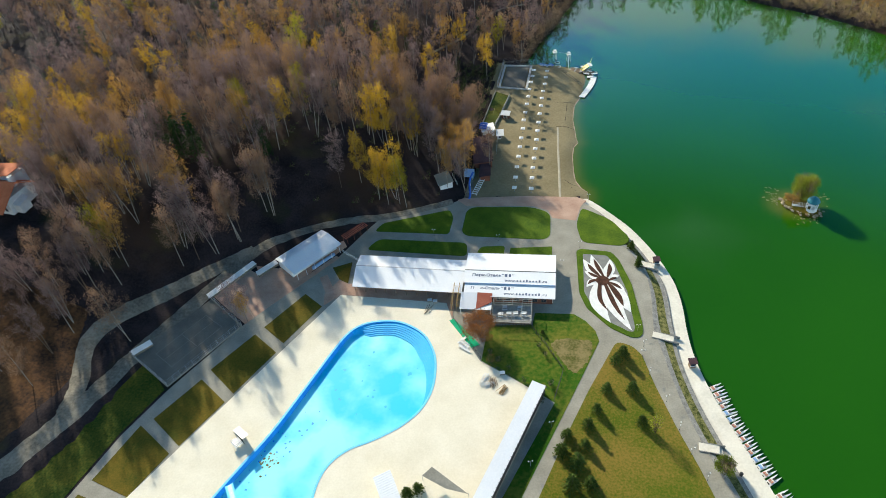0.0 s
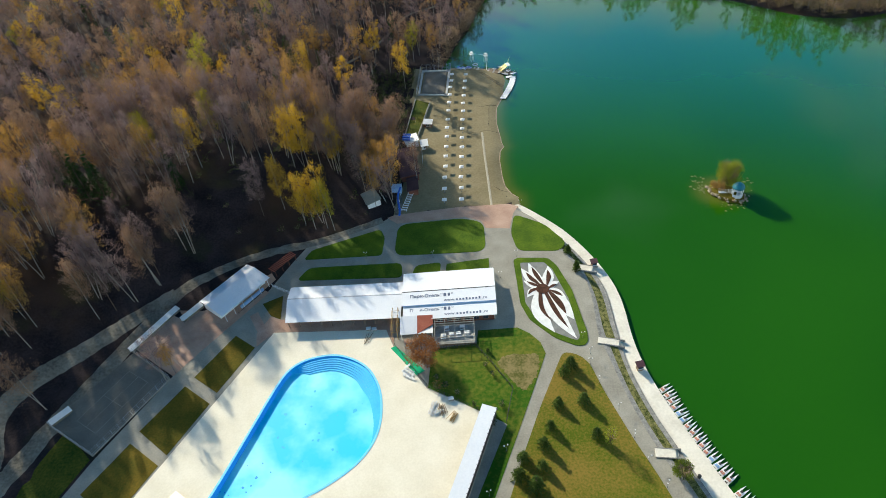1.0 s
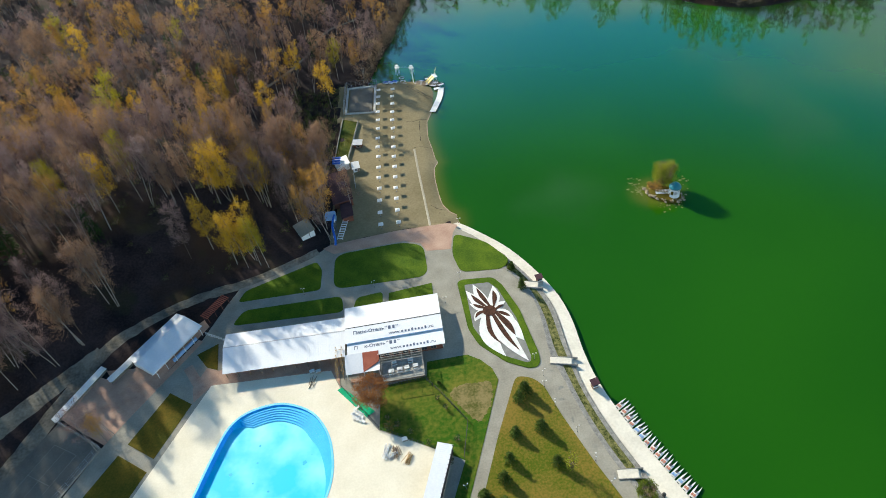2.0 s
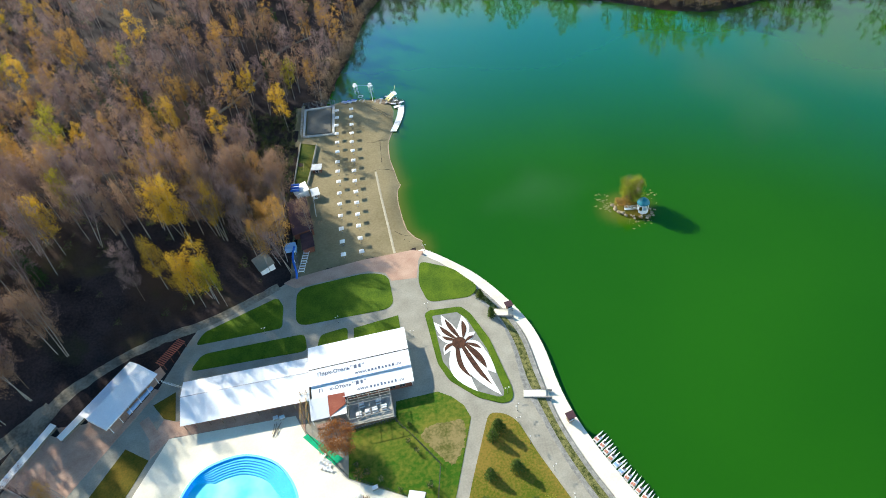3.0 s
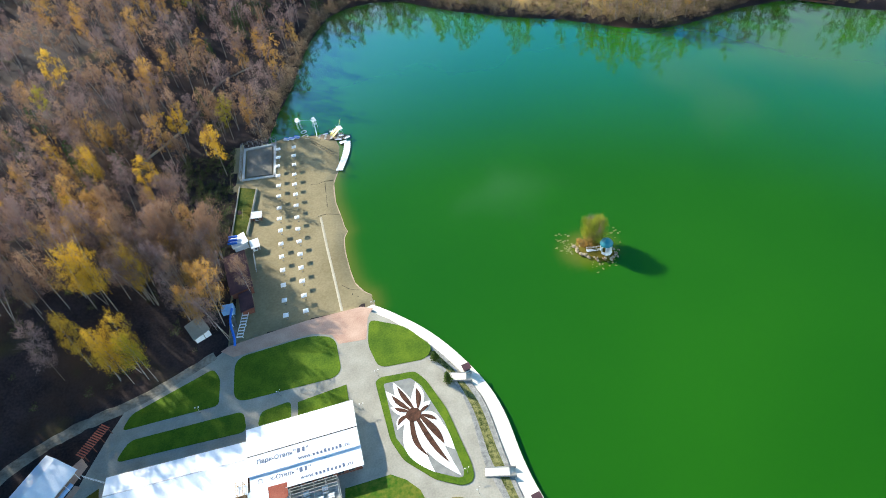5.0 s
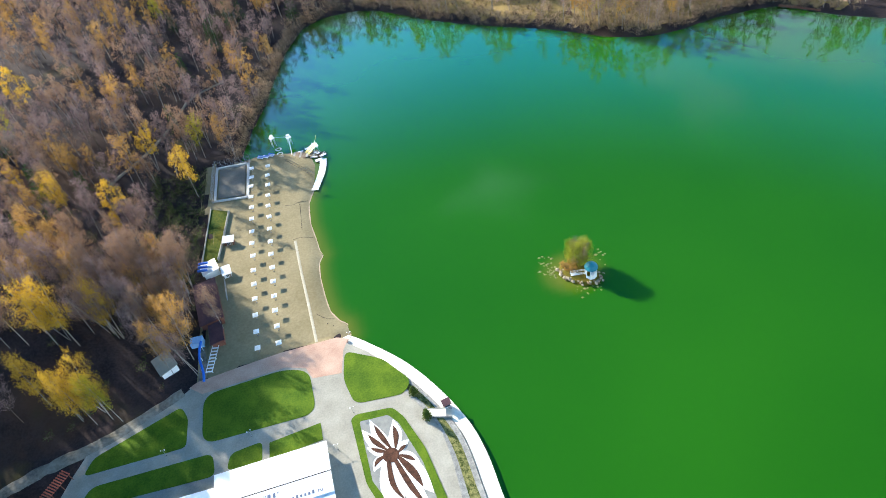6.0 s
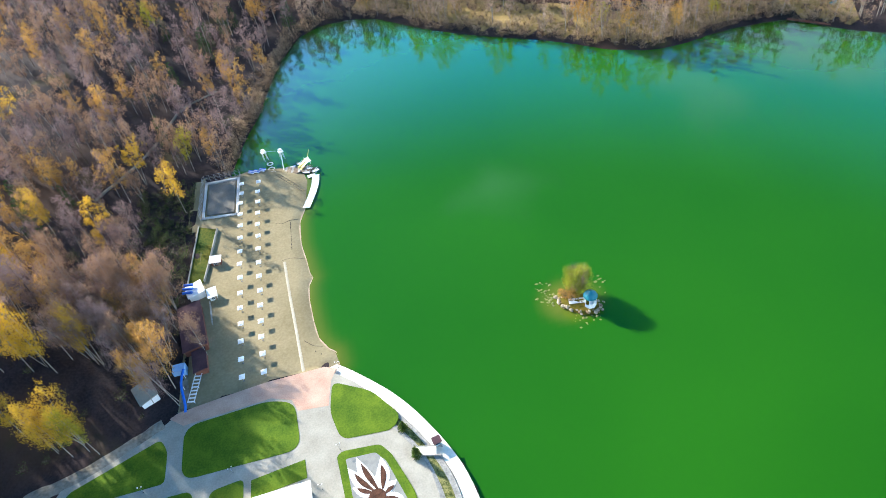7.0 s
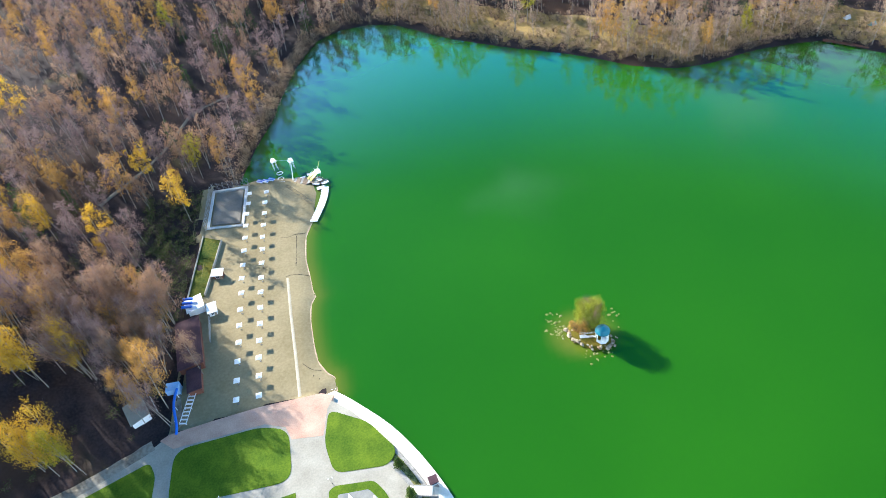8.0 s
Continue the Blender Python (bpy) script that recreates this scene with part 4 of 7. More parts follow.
part("wall", box(bmesh.new(), 0, 4.8, 0, 17.6, 0.2, 3.3), PAINT, shed)
part("wall", box(bmesh.new(), 0, -2.6, 0, 17.6, 0.2, 3.7), PAINT, shed)
for s in (-1, 1):
    part("gable_wall", box(bmesh.new(), s * 8.7, 1.1, 0, 0.2, 7.2, 3.3), PAINT, shed)
for i in range(6):
    part("post", box(bmesh.new(), -8.4 + i * 3.36, -5.2, 0, 0.14, 0.14, 3.3), PAINT, shed)
for i in range(5):
    window(shed, -6.8 + i * 3.4, -2.76, 0.9, 1.8, 1.6)
part("counter", box(bmesh.new(), 2, -4.6, 0, 9, 0.6, 0.9), LIGHTBLUE, shed, "pale blue counter front")


def low_shelter(x, y, turn, ln, label):
    s = thing("garden_wall", x, y, -0.1, turn, label, "wall", "walls of the plaza")
    part("wall", box(bmesh.new(), 0, 0.4, 0, ln, 0.3, 1.3), PAINT, s)
    part("wall", box(bmesh.new(), 0, -0.7, 0, ln, 0.2, 1.1), GRIT, s)
    part("coping", slab(bmesh.new(), (-ln / 2, -1.1, 1.25), (ln / 2, -1.1, 1.25), (ln / 2, 0.9, 1.5), (-ln / 2, 0.9, 1.5), 0.1), PAINT, s)


low_shelter(-69.6, -29.6, 61.5, 18.5, "white roofed wall along the plaza edge")
low_shelter(-60.0, -23.4, 55, 7.5, "short white roofed wall next to the shed")
low_shelter(-84.9, -59.6, 52, 6.0, "short white wall at the court corner")


def rail_fence(name, line, height, posts, label, material=GREYMETAL, mesh_rows=3, z=0.1, group=""):
    """A fence of posts and rails along a line."""
    f = thing(name, line[0][0], line[0][1], z, 0, label, "fence", group)
    o = Vector(line[0])
    run = spaced(line, posts)
    for p in run:
        part("post", rod(bmesh.new(), (p[0] - o.x, p[1] - o.y, -0.3), (p[0] - o.x, p[1] - o.y, height), 0.05, None, 5), material, f)
    for k in range(mesh_rows):
        zz = height * (k + 1) / mesh_rows - 0.05
        bm = bmesh.new()
        for a, b in zip(run, run[1:]):
            rod(bm, (a[0] - o.x, a[1] - o.y, zz), (b[0] - o.x, b[1] - o.y, zz), 0.028, None, 4)
        part("rail", bm, material, f)
    return f


rail_fence("court_fence", [(-70.8, -70.8), (-58.6, -47.3)], 2.2, 13, "grey post fence along the sports court")
rail_fence("court_fence", [(-87.0, -62.1), (-70.8, -70.8)], 2.2, 8, "grey post fence along the sports court")
rail_fence("court_fence", [(-73.1, -37.9), (-58.6, -47.3)], 2.2, 8, "grey post fence along the sports court")
kerb = bmesh.new()
for a, b in (((-87.0, -62.1), (-70.8, -70.9)), ((-70.8, -70.9), (-58.7, -47.4)), ((-73.1, -37.9), (-58.7, -47.4))):
    d = Vector(b) - Vector(a)
    box(kerb, (a[0] + b[0]) / 2, (a[1] + b[1]) / 2, 0, d.length, 0.35, 0.3, math.degrees(math.atan2(d.y, d.x)))
setting("court_kerb", kerb, PAVING, "pale kerb round the sports court", "kerb")
lines = bmesh.new()
u, v = Vector((12.2, 23.5)).normalized(), Vector((-16.2, 8.8)).normalized()
c0 = Vector((-72.4, -54.5))
for a, b in (((-9, -4), (9, -4)), ((9, -4), (9, 4)), ((9, 4), (-9, 4)), ((-9, 4), (-9, -4)), ((0, -4), (0, 4)), ((-9, 0), (9, 0))):
    p, q = c0 + u * a[0] + v * a[1], c0 + u * b[0] + v * b[1]
    d = q - p
    box(lines, (p.x + q.x) / 2, (p.y + q.y) / 2, 0.124, d.length, 0.09, 0.006, math.degrees(math.atan2(d.y, d.x)))
setting("court_lines", lines, PAVING, "thin pale lines on the sports court", "marking")

# red pergola by the road
perg = thing("red_pergola", -35.6, -4.4, 0.0, 55, "dark red slatted pergola beside the road", "pergola")
for x in (-4.2, -1.4, 1.4, 4.2):
    for y in (-1.2, 1.2):
        part("post", box(bmesh.new(), x, y, 0, 0.14, 0.14, 2.4), WALLRED, perg)
for i in range(15):
    part("slat", box(bmesh.new(), -4.5 + i * 0.64, 0, 2.5, 0.3, 2.9, 0.06), ROOFRED, perg)
for y in (-1.2, 1.2):
    part("beam", box(bmesh.new(), 0, y, 2.36, 9.4, 0.14, 0.14), WALLRED, perg)
rail_fence("picket_gate", [(-37.4, -13.0), (-30.6, -16.6)], 1.3, 16, "white picket fence between shed and hall", PAINT, 2)

# ---- sun canopy on the deck's edge ----
canopy = thing("deck_canopy", 25.8, -75.2, 0.1, math.degrees(math.atan2(32.3, 9.7)), "long white canopy on dark posts along the deck", "canopy")
part("roof_sheet", rib_sheet(bmesh.new(), (-24, -1.9, 3.0), (17.0, -1.9, 3.0), (17.0, 1.9, 3.2), (-24, 1.9, 3.2), 0.5, 0.015), WHITE, canopy)
for i in range(34):
    part("bracket", box(bmesh.new(), -23.5 + i * 1.22, -1.95, 2.55, 0.14, 0.5, 0.5), DARKMETAL, canopy)
for i in range(14):
    part("post", box(bmesh.new(), -23.5 + i * 3.1, -1.6, 0, 0.14, 0.14, 3.0), DARKMETAL, canopy)
    part("post", box(bmesh.new(), -23.5 + i * 3.1, 1.4, 0, 0.14, 0.14, 3.1), DARKMETAL, canopy)
part("back_panel", box(bmesh.new(), -3.5, -1.7, 0, 40.5, 0.08, 2.4), DARKMETAL, canopy, "dark back screen")

# pool-side kiosk and shade sail
kio = thing("pool_kiosk", -1.5, -92.5, 0.12, 33, "small white-roofed kiosk on the pool deck", "kiosk")
part("body", box(bmesh.new(), 0, 0, 0, 3.6, 7.0, 2.4), PAINT, kio)
part("roof_sheet", rib_sheet(bmesh.new(), (-2.2, -4, 2.4), (-2.2, 4, 2.4), (2.2, 4, 2.8), (2.2, -4, 2.8), 0.6, 0.04), WHITE, kio)
sail = thing("shade_sail", 10.5, -88.5, 0.12, 0, "grey fabric shade sail on three poles", "shade sail")
sl = bmesh.new()
sl.faces.new([sl.verts.new(p) for p in ((-4.5, 0.2, 2.6), (-2.6, 2.6, 3.0), (7.0, -2.6, 2.4), (1.5, -2.0, 2.3))])
part("fabric", sl, PAVING, sail)
for p in ((-4.5, 0.2), (-2.6, 2.6), (7.0, -2.6)):
    part("pole", rod(bmesh.new(), (*p, 0), (*p, 3.0), 0.05), GREYMETAL, sail)

# white children's slide at the pool edge
slide = thing("pool_slide", -43.2, -83.6, 0.12, 146, "white ramp slide with side platform at the pool edge", "slide")
part("ramp", slab(bmesh.new(), (3.4, -1.7, 0.15), (3.4, 0.1, 0.15), (-2.6, 0.1, 2.7), (-2.6, -1.7, 2.7), 0.12), PAINT, slide, "white sloping ramp")
# The dark colour of this triangular side stands for its shadow.
part("side_wall", slab(bmesh.new(), (2.9, 0.16, 0.05), (-2.5, 0.16, 0.05), (-2.5, 0.16, 2.4), (2.0, 0.16, 0.55), 0.06), DARKMETAL, slide, "triangular side, dark for its shade")
part("platform", box(bmesh.new(), -1.3, 1.4, 1.1, 2.4, 2.2, 0.12), PAINT, slide)
for x in (-2.4, -0.2):
    for y in (0.5, 2.4):
        part("leg", rod(bmesh.new(), (x, y, 0), (x, y, 2.1), 0.06), PAINT, slide)
for z in (1.6, 2.1):
    part("rail", rod(bmesh.new(), (-2.4, 2.4, z), (-0.2, 2.4, z), 0.05), GREYMETAL, slide)
    part("rail", rod(bmesh.new(), (-2.4, 0.5, z), (-2.4, 2.4, z), 0.05), GREYMETAL, slide)
part("ladder", slab(bmesh.new(), (-0.1, 0.9, 1.1), (-0.1, 1.9, 1.1), (1.3, 1.9, 0.05), (1.3, 0.9, 0.05), 0.06), GREYMETAL, slide)
chute = thing("water_chute", -38.6, -98.5, 0.12, 40, "light blue water chute over the pool rim", "slide")
part("trough", loft(bmesh.new(), [[(x * 0.5, t * 1.0 - 3, 2.2 - t * 0.32) for t in range(7)] if abs(x) < 2 else [(x * 0.5, t * 1.0 - 3, 2.6 - t * 0.32) for t in range(7)] for x in (-2, -1, 1, 2)]), POOLEDGE, chute)
for y in (-2.5, 0):
    part("leg", rod(bmesh.new(), (0, y, 0), (0, y, 2.2 - (y + 3) * 0.32), 0.08), PAINT, chute)

# ---- orange-roofed house among the trees ----
house = thing("orange_roof_house", -151.5, -18.4, float(land(np.array([-151.5]), np.array([-18.4]))[0]), -6, "house with orange tiled roof among the trees", "house")
part("wall", box(bmesh.new(), 0, 0, 0, 15, 11, 5.6), PAINT, house)
part("roof_slope", slab(bmesh.new(), (-8.4, -9.4, 3.4), (8.4, -9.4, 3.4), (8.4, 0, 9.2), (-8.4, 0, 9.2), 0.2), ORANGE, house)
part("roof_slope", slab(bmesh.new(), (-8.4, 6.6, 5.2), (8.4, 6.6, 5.2), (8.4, 0, 9.2), (-8.4, 0, 9.2), 0.2), ORANGE, house)
part("upper_wall", box(bmesh.new(), -2.0, 5.2, 0, 12.4, 6.2, 8.9), PAINT, house)
part("upper_roof", slab(bmesh.new(), (-9.2, 1.6, 8.6), (4.6, 1.6, 10.6), (4.6, 9.0, 10.6), (-9.2, 9.0, 8.6), 0.2), ORANGE, house, "sunlit upper roof of orange tiles")
part("chimney", box(bmesh.new(), 5.6, 1.4, 7.6, 1.3, 1.5, 3.0), PAINT, house, "white chimney stack")
annex = bmesh.new()
box(annex, 8.9, -2, 0, 2.8, 4, 3.4)
part("annex", annex, PAINT, house)
part("annex_roof", slab(bmesh.new(), (7.4, -4.3, 3.4), (10.6, -4.3, 3.4), (10.6, 0.4, 4.2), (7.4, 0.4, 4.2), 0.15), PAINT, house, "white metal annex roof")
for i in range(4):
    window(house, -5.4 + 3.6 * i, -5.56, 1.2, 1.2, 1.5)

# leaves and dirt blown into the pool
rnd = random.Random(8)


def blot(x, y, z, r, material, name, label, parent):
    b = bmesh.new()
    k = rnd.randint(5, 8)
    pts = [(x + 20 + r * rnd.uniform(0.5, 1.3) * math.cos(6.283 * i / k), y + 75 + r * rnd.uniform(0.5, 1.3) * math.sin(6.283 * i / k)) for i in range(k)]
    part(name, prism(b, pts, z - 0.02, z + 0.015), material, parent, label)


for i in range(26):
    f = rnd.random()
    blot(-33.5 + 9.5 * f + rnd.uniform(-3.4, 3.0) - 6 * (1 - f), -92 + 18 * f + rnd.uniform(-5, 4), -1.09, rnd.uniform(0.15, 0.4), POOLBLUE, "leaf_clump", "small dark leaf clump", pool)
for i in range(16):
    blot(-15 + rnd.uniform(-9, 13), -62 + rnd.uniform(-10, 12), -1.09, rnd.uniform(0.15, 0.6), POOLSTEP, "puddle", "small bluish puddle", pool)
for i in range(34):
    blot(-33.6 + rnd.gauss(0, 1.0), -88 + rnd.gauss(0, 1.3), -1.085 + 0.001 * i, rnd.uniform(0.1, 0.36), EARTH, "leaf_drift", "thin brown leaf drift", pool)


# ---- ornamental bed ----
bed_out = [(37.6, -4.6), (39.1, -3.6), (48.3, -4.1), (50.7, -7.4), (54.4, -17.4), (57.3, -33.4), (57.3, -36.6), (56.2, -38.1), (54.0, -38.2), (48.3, -35.3), (41.7, -28.6), (39.3, -22.6)]
bed_in = [(39.7, -5.9), (46.9, -6.0), (49.2, -8.9), (53.2, -21.0), (55.2, -34.6), (54.8, -36.2), (53.6, -36.2), (48.9, -33.7), (42.9, -26.9), (40.8, -22.4)]
bed = thing("flower_bed", 46, -17, 0.03, 0, "shield-shaped bed with white gravel flower on grey gravel", "flower bed", kind="structure")
loc = lambda pts: [(x - 46, y + 17) for x, y in pts]
part("grass_border", prism(bmesh.new(), rounded(loc(bed_out), 1.2, 3), -0.2, 0.16), GRASS, bed, "clipped green grass border")
part("gravel_field", prism(bmesh.new(), rounded(loc(bed_in), 0.5, 3), -0.1, 0.165), GRAVEL, bed, "grey gravel field")


def flame(root, tip, w_root, w_mid, bend, swell=0.45):
    """Outline of a pointed, bent petal that is widest at swell of its length."""
    t_, r_ = Vector(tip), Vector(root)
    d = t_ - r_
    nrm = Vector((-d.y, d.x)).normalized()
    power = math.log(0.5) / math.log(swell)
    left, right = [], []
    for i in range(15):
        f = i / 14
        c = r_.lerp(t_, f) + nrm * bend * math.sin(math.pi * f ** 1.2)
        w = w_root * (1 - f) ** 1.5 + w_mid * max(0.0, math.sin(math.pi * f ** power)) ** 0.9
        left.append(tuple(c + nrm * w / 2))
        right.append(tuple(c - nrm * w / 2))
    return left + right[-2::-1] if w < 1e-3 else left + right[::-1]


# root, tip, width at the root, swelling, bend
PETALS = (
    ((45.6, -15.6), (42.2, -6.1), 1.4, 2.5, 0.2),
    ((45.0, -15.8), (39.9, -8.3), 1.2, 2.5, 0.3),
    ((44.6, -16.3), (40.5, -13.5), 1.1, 1.7, 0.1),
    ((44.8, -17.0), (41.4, -20.3), 1.2, 2.1, -0.6),
    ((47.0, -15.4), (48.0, -7.6), 1.5, 2.7, -0.5),
    ((47.6, -16.4), (50.9, -14.2), 1.1, 1.8, 0.1),
    ((47.8, -17.4), (52.5, -20.6), 1.1, 2.2, 0.3),
    ((47.0, -17.8), (54.2, -29.0), 2.6, 4.2, 0.3),
    ((46.6, -17.8), (54.4, -35.9), 2.6, 3.6, -0.9),
    ((45.4, -17.8), (48.6, -33.6), 2.8, 4.0, -2.0),
)
HEARTS = (
    ((46.4, -15.6), (43.1, -7.8), 0.35, 1.15, 0.2),
    ((45.4, -15.6), (41.3, -10.1), 0.35, 1.15, 0.3),
    ((45.2, -16.0), (41.5, -13.9), 0.30, 0.95, 0.2),
    ((44.9, -16.8), (41.7, -19.2), 0.40, 0.95, -0.6),
    ((47.4, -15.6), (47.8, -9.4), 0.40, 1.25, -0.4),
    ((47.8, -16.8), (50.2, -15.4), 0.35, 0.85, 0.1),
    ((48.0, -17.6), (51.6, -20.1), 0.35, 0.95, 0.2),
    ((47.6, -17.8), (52.1, -27.0), 0.7, 1.55, 0.4),
    ((46.6, -18.0), (52.5, -32.3), 0.9, 1.05, -0.5),
    ((45.2, -18.0), (47.9, -29.3), 1.0, 0.95, -1.3),
)
for k, (root, tip, w0, w1, bend) in enumerate(PETALS):
    part("petal", prism(bmesh.new(), loc(flame(root, tip, w0, w1, bend, 0.42)), 0.1, 0.2 + 0.006 * k), CHIPS, bed, "white chippings")
for k, (root, tip, w0, w1, bend) in enumerate(HEARTS):
    part("petal_heart", prism(bmesh.new(), loc(flame(root, tip, w0, w1, bend, 0.55)), 0.12, 0.275 + 0.004 * k), BARK, bed, "dark red-brown mulch")
disc = [(46 + 1.95 * math.cos(a), -17.1 + 1.95 * math.sin(a)) for a in np.linspace(0, 2 * math.pi, 19)[:-1]]
part("flower_centre", prism(bmesh.new(), loc(disc), 0.1, 0.36), BARK, bed, "round red-brown mulch centre")


# ---- promenade things ----
def ramp(x, y, turn, ln, w):
    r = thing("stair_bridge", x, y, 0, turn, "white concrete stair link down to the promenade", "steps", "links to the promenade", "structure")
    part("slab", slab(bmesh.new(), (-ln / 2, -w / 2, 0.22), (ln * 0.28, -w / 2, 0.14), (ln * 0.28, w / 2, 0.14), (-ln / 2, w / 2, 0.22), 0.6), PROM, r)
    for i in range(4):
        part("step", box(bmesh.new(), ln * 0.28 + 0.17 + i * 0.34, 0, -0.8, 0.34, w, 0.72 - 0.17 * i), PROM, r)
    for s in (-1, 1):
        part("cheek", box(bmesh.new(), 0, s * (w / 2 + 0.1), -0.6, ln, 0.18, 0.85), STONE, r)


ramp(63.4, -37.1, -11, 7.2, 2.0)
ramp(72.4, -70.2, -3, 6.0, 2.2)
ramp(59.4, -8.9, -12, 6.6, 2.2)


def promenade_kiosk(x, y, turn):
    k = thing("promenade_booth", x, y, PROM_Z, turn, "small booth with maroon roof on the white promenade", "booth", "promenade booths")
    part("body", box(bmesh.new(), 0, 0, 0, 1.5, 1.3, 2.1), WOOD, k)
    part("roof", slab(bmesh.new(), (-1.1, -0.95, 2.15), (1.1, -0.95, 2.15), (1.1, 0.95, 2.4), (-1.1, 0.95, 2.4), 0.1), ROOFBROWN, k, "maroon sheet roof")
    part("counter", box(bmesh.new(), 0, -0.75, 0.95, 1.5, 0.25, 0.06), PAINT, k)
    part("hatch", box(bmesh.new(), 0, -0.67, 1.05, 1.2, 0.04, 0.8), GLASS, k)


promenade_kiosk(61.8, -7.4, 12)
promenade_kiosk(69.6, -45.6, 14)
bin_ = thing("waste_bin", 78.2, -75.9, PROM_Z, 30, "dark lidded waste bin on the promenade", "bin")
part("drum", rod(bmesh.new(), (0, 0, 0), (0, 0, 0.95), 0.38, 0.42, 10), DARKMETAL, bin_)
part("lid", rod(bmesh.new(), (0, 0, 0.95), (0, 0, 1.2), 0.46, 0.18, 10), DARKMETAL, bin_)


def pedal_boat(x, y, turn, seat):
    b = thing("pedal_boat", x, y, WATER_Z - 0.12, turn, "white pedal boat with %s seats moored at the promenade" % ("red" if seat is SEATRED else "pale blue"), "boat", "moored pedal boats")
    b.scale = (1.25, 0.98, 1)
    for s in (-0.5, 0.5):
        fl = bmesh.new()
        prism(fl, [(-1.5, s - 0.2), (0.8, s - 0.2), (2.15, s), (0.8, s + 0.2), (-1.5, s + 0.2)], 0.0, 0.5)
        part("float", fl, PAINT, b)
    part("deck", box(bmesh.new(), -0.25, 0, 0.42, 1.9, 0.9, 0.1), PAINT, b)
    for s in (-0.28, 0.28):
        sb = bmesh.new()
        box(sb, -0.15, s, 0.5, 0.4, 0.4, 0.2)
        box(sb, -0.42, s, 0.6, 0.1, 0.4, 0.42, 0, (0, -12))
        part("seat", sb, seat, b)
    part("pedal_box", box(bmesh.new(), 0.55, 0, 0.5, 0.4, 0.5, 0.28), DARKMETAL, b)
    part("rear_well", box(bmesh.new(), -1.0, 0, 0.505, 0.5, 0.7, 0.03), DARKMETAL, b)
    return b


berth = spaced([(74.7, -51.4), (76.3, -56), (78.1, -61), (80.3, -65.8), (83.1, -72.2), (86.7, -80.2), (91.1, -89.6)], 23)
proto = {}
for i, p in enumerate(berth):
    q = berth[min(i + 1, 22)] if i < 22 else (93, -91)
    side = math.degrees(math.atan2(q[1] - p[1], q[0] - p[0])) + 90 + (random.uniform(-7, 7)) + 12
    seat = LIGHTBLUE if i % 7 in (4, 5) else SEATRED
    if i in (15,):
        continue
    if seat.name not in proto:
        proto[seat.name] = pedal_boat(p[0], p[1], side, seat)
    else:
        copy_thing(proto[seat.name], pose(p[0] + random.uniform(-0.2, 0.3), p[1], WATER_Z - 0.12, 0, 0, side)).scale = (1.25, 0.98, 1)


def street_lamp(x, y, z, turn):
    s = thing("park_lamp", x, y, z, turn, "slim grey park lamp with two white globes", "lamp", "park lamps")
    part("pole", rod(bmesh.new(), (0, 0, 0), (0, 0, 2.5), 0.04, 0.03, 7), GREYMETAL, s)
    part("foot", rod(bmesh.new(), (0, 0, 0), (0, 0, 0.3), 0.11, 0.07, 8), DARKMETAL, s)
    arm = bmesh.new()
    rod(arm, (-0.45, 0, 2.45), (0.45, 0, 2.45), 0.025)
    part("arm", arm, DARKMETAL, s)
    for o in (-0.45, 0.45):
        part("globe", ball(bmesh.new(), o, 0, 2.6, 0.16, 2), PAINT, s, "white globe")
    return s


lamp0 = street_lamp(34.6, -69.6, 0.1, 20)
for x, y, a in ((30.6, -81, 20), (57.0, -44.4, 0), (62.6, -58.2, 30), (67.6, -72.4, 30), (58.6, -50.4, 80), (70.6, -78.6, 60), (57.4, -41, 40), (38.6, -2.9, 10), (55.9, -35.6, 10), (65.2, -66, 80), (33.6, -12, 0), (12.5, -2.2, 30), (40.4, 21.2, 0), (-9, -1.6, 0)):
    copy_thing(lamp0, pose(x, y, 0.1, 0, 0, a))

# ---- garden and deck clutter ----
rail_fence("garden_fence", [(26.8, -38.2), (30.5, -43.0), (36.6, -52.0), (34.8, -61.8)], 1.6, 22, "thin dark mesh fence across the garden", DARKMETAL, 3)
rail_fence("lattice_fence", [(15.6, -39.0), (27.0, -37.6)], 1.5, 16, "dark lattice fence below the terrace", DARKMETAL, 4)
rail_fence("deck_fence", [(4.0, -37.2), (14.4, -51.2), (30.0, -59.4)], 1.2, 26, "low dark fence along the pool deck", DARKMETAL, 2)
mat = thing("green_mat", 7.5, -42.2, 0.12, 0, "bright green outdoor carpet at the deck edge", "carpet")
part("carpet", prism(bmesh.new(), [(-4.6, 4.2), (-3.4, 5.0), (5.6, -3.6), (3.4, -5.0)], 0.0, 0.05), GREEN, mat)


def lounger(x, y, z, turn, label="white plastic sun lounger stacked on the deck"):
    s = thing("sun_lounger", x, y, z, turn, label, "lounger", "stacked loungers")
    part("bed", box(bmesh.new(), -0.3, 0, 0.28, 1.3, 0.62, 0.06), PAINT, s)
    part("backrest", box(bmesh.new(), 0.62, 0, 0.28, 0.7, 0.62, 0.06, 0, (0, -35)), PAINT, s)
    for lx in (-0.8, 0.3):
        for ly in (-0.25, 0.25):
            part("leg", box(bmesh.new(), lx, ly, 0, 0.06, 0.06, 0.28), PAINT, s)
    return s


l0 = lounger(8.2, -44.4, 0.12, 40)
for i in range(8):
    copy_thing(l0, pose(7.6 + 0.75 * (i % 4), -45.6 - 1.1 * (i // 4) - 0.5 * (i % 4), 0.12, 0, 0, 35 + 14 * i))


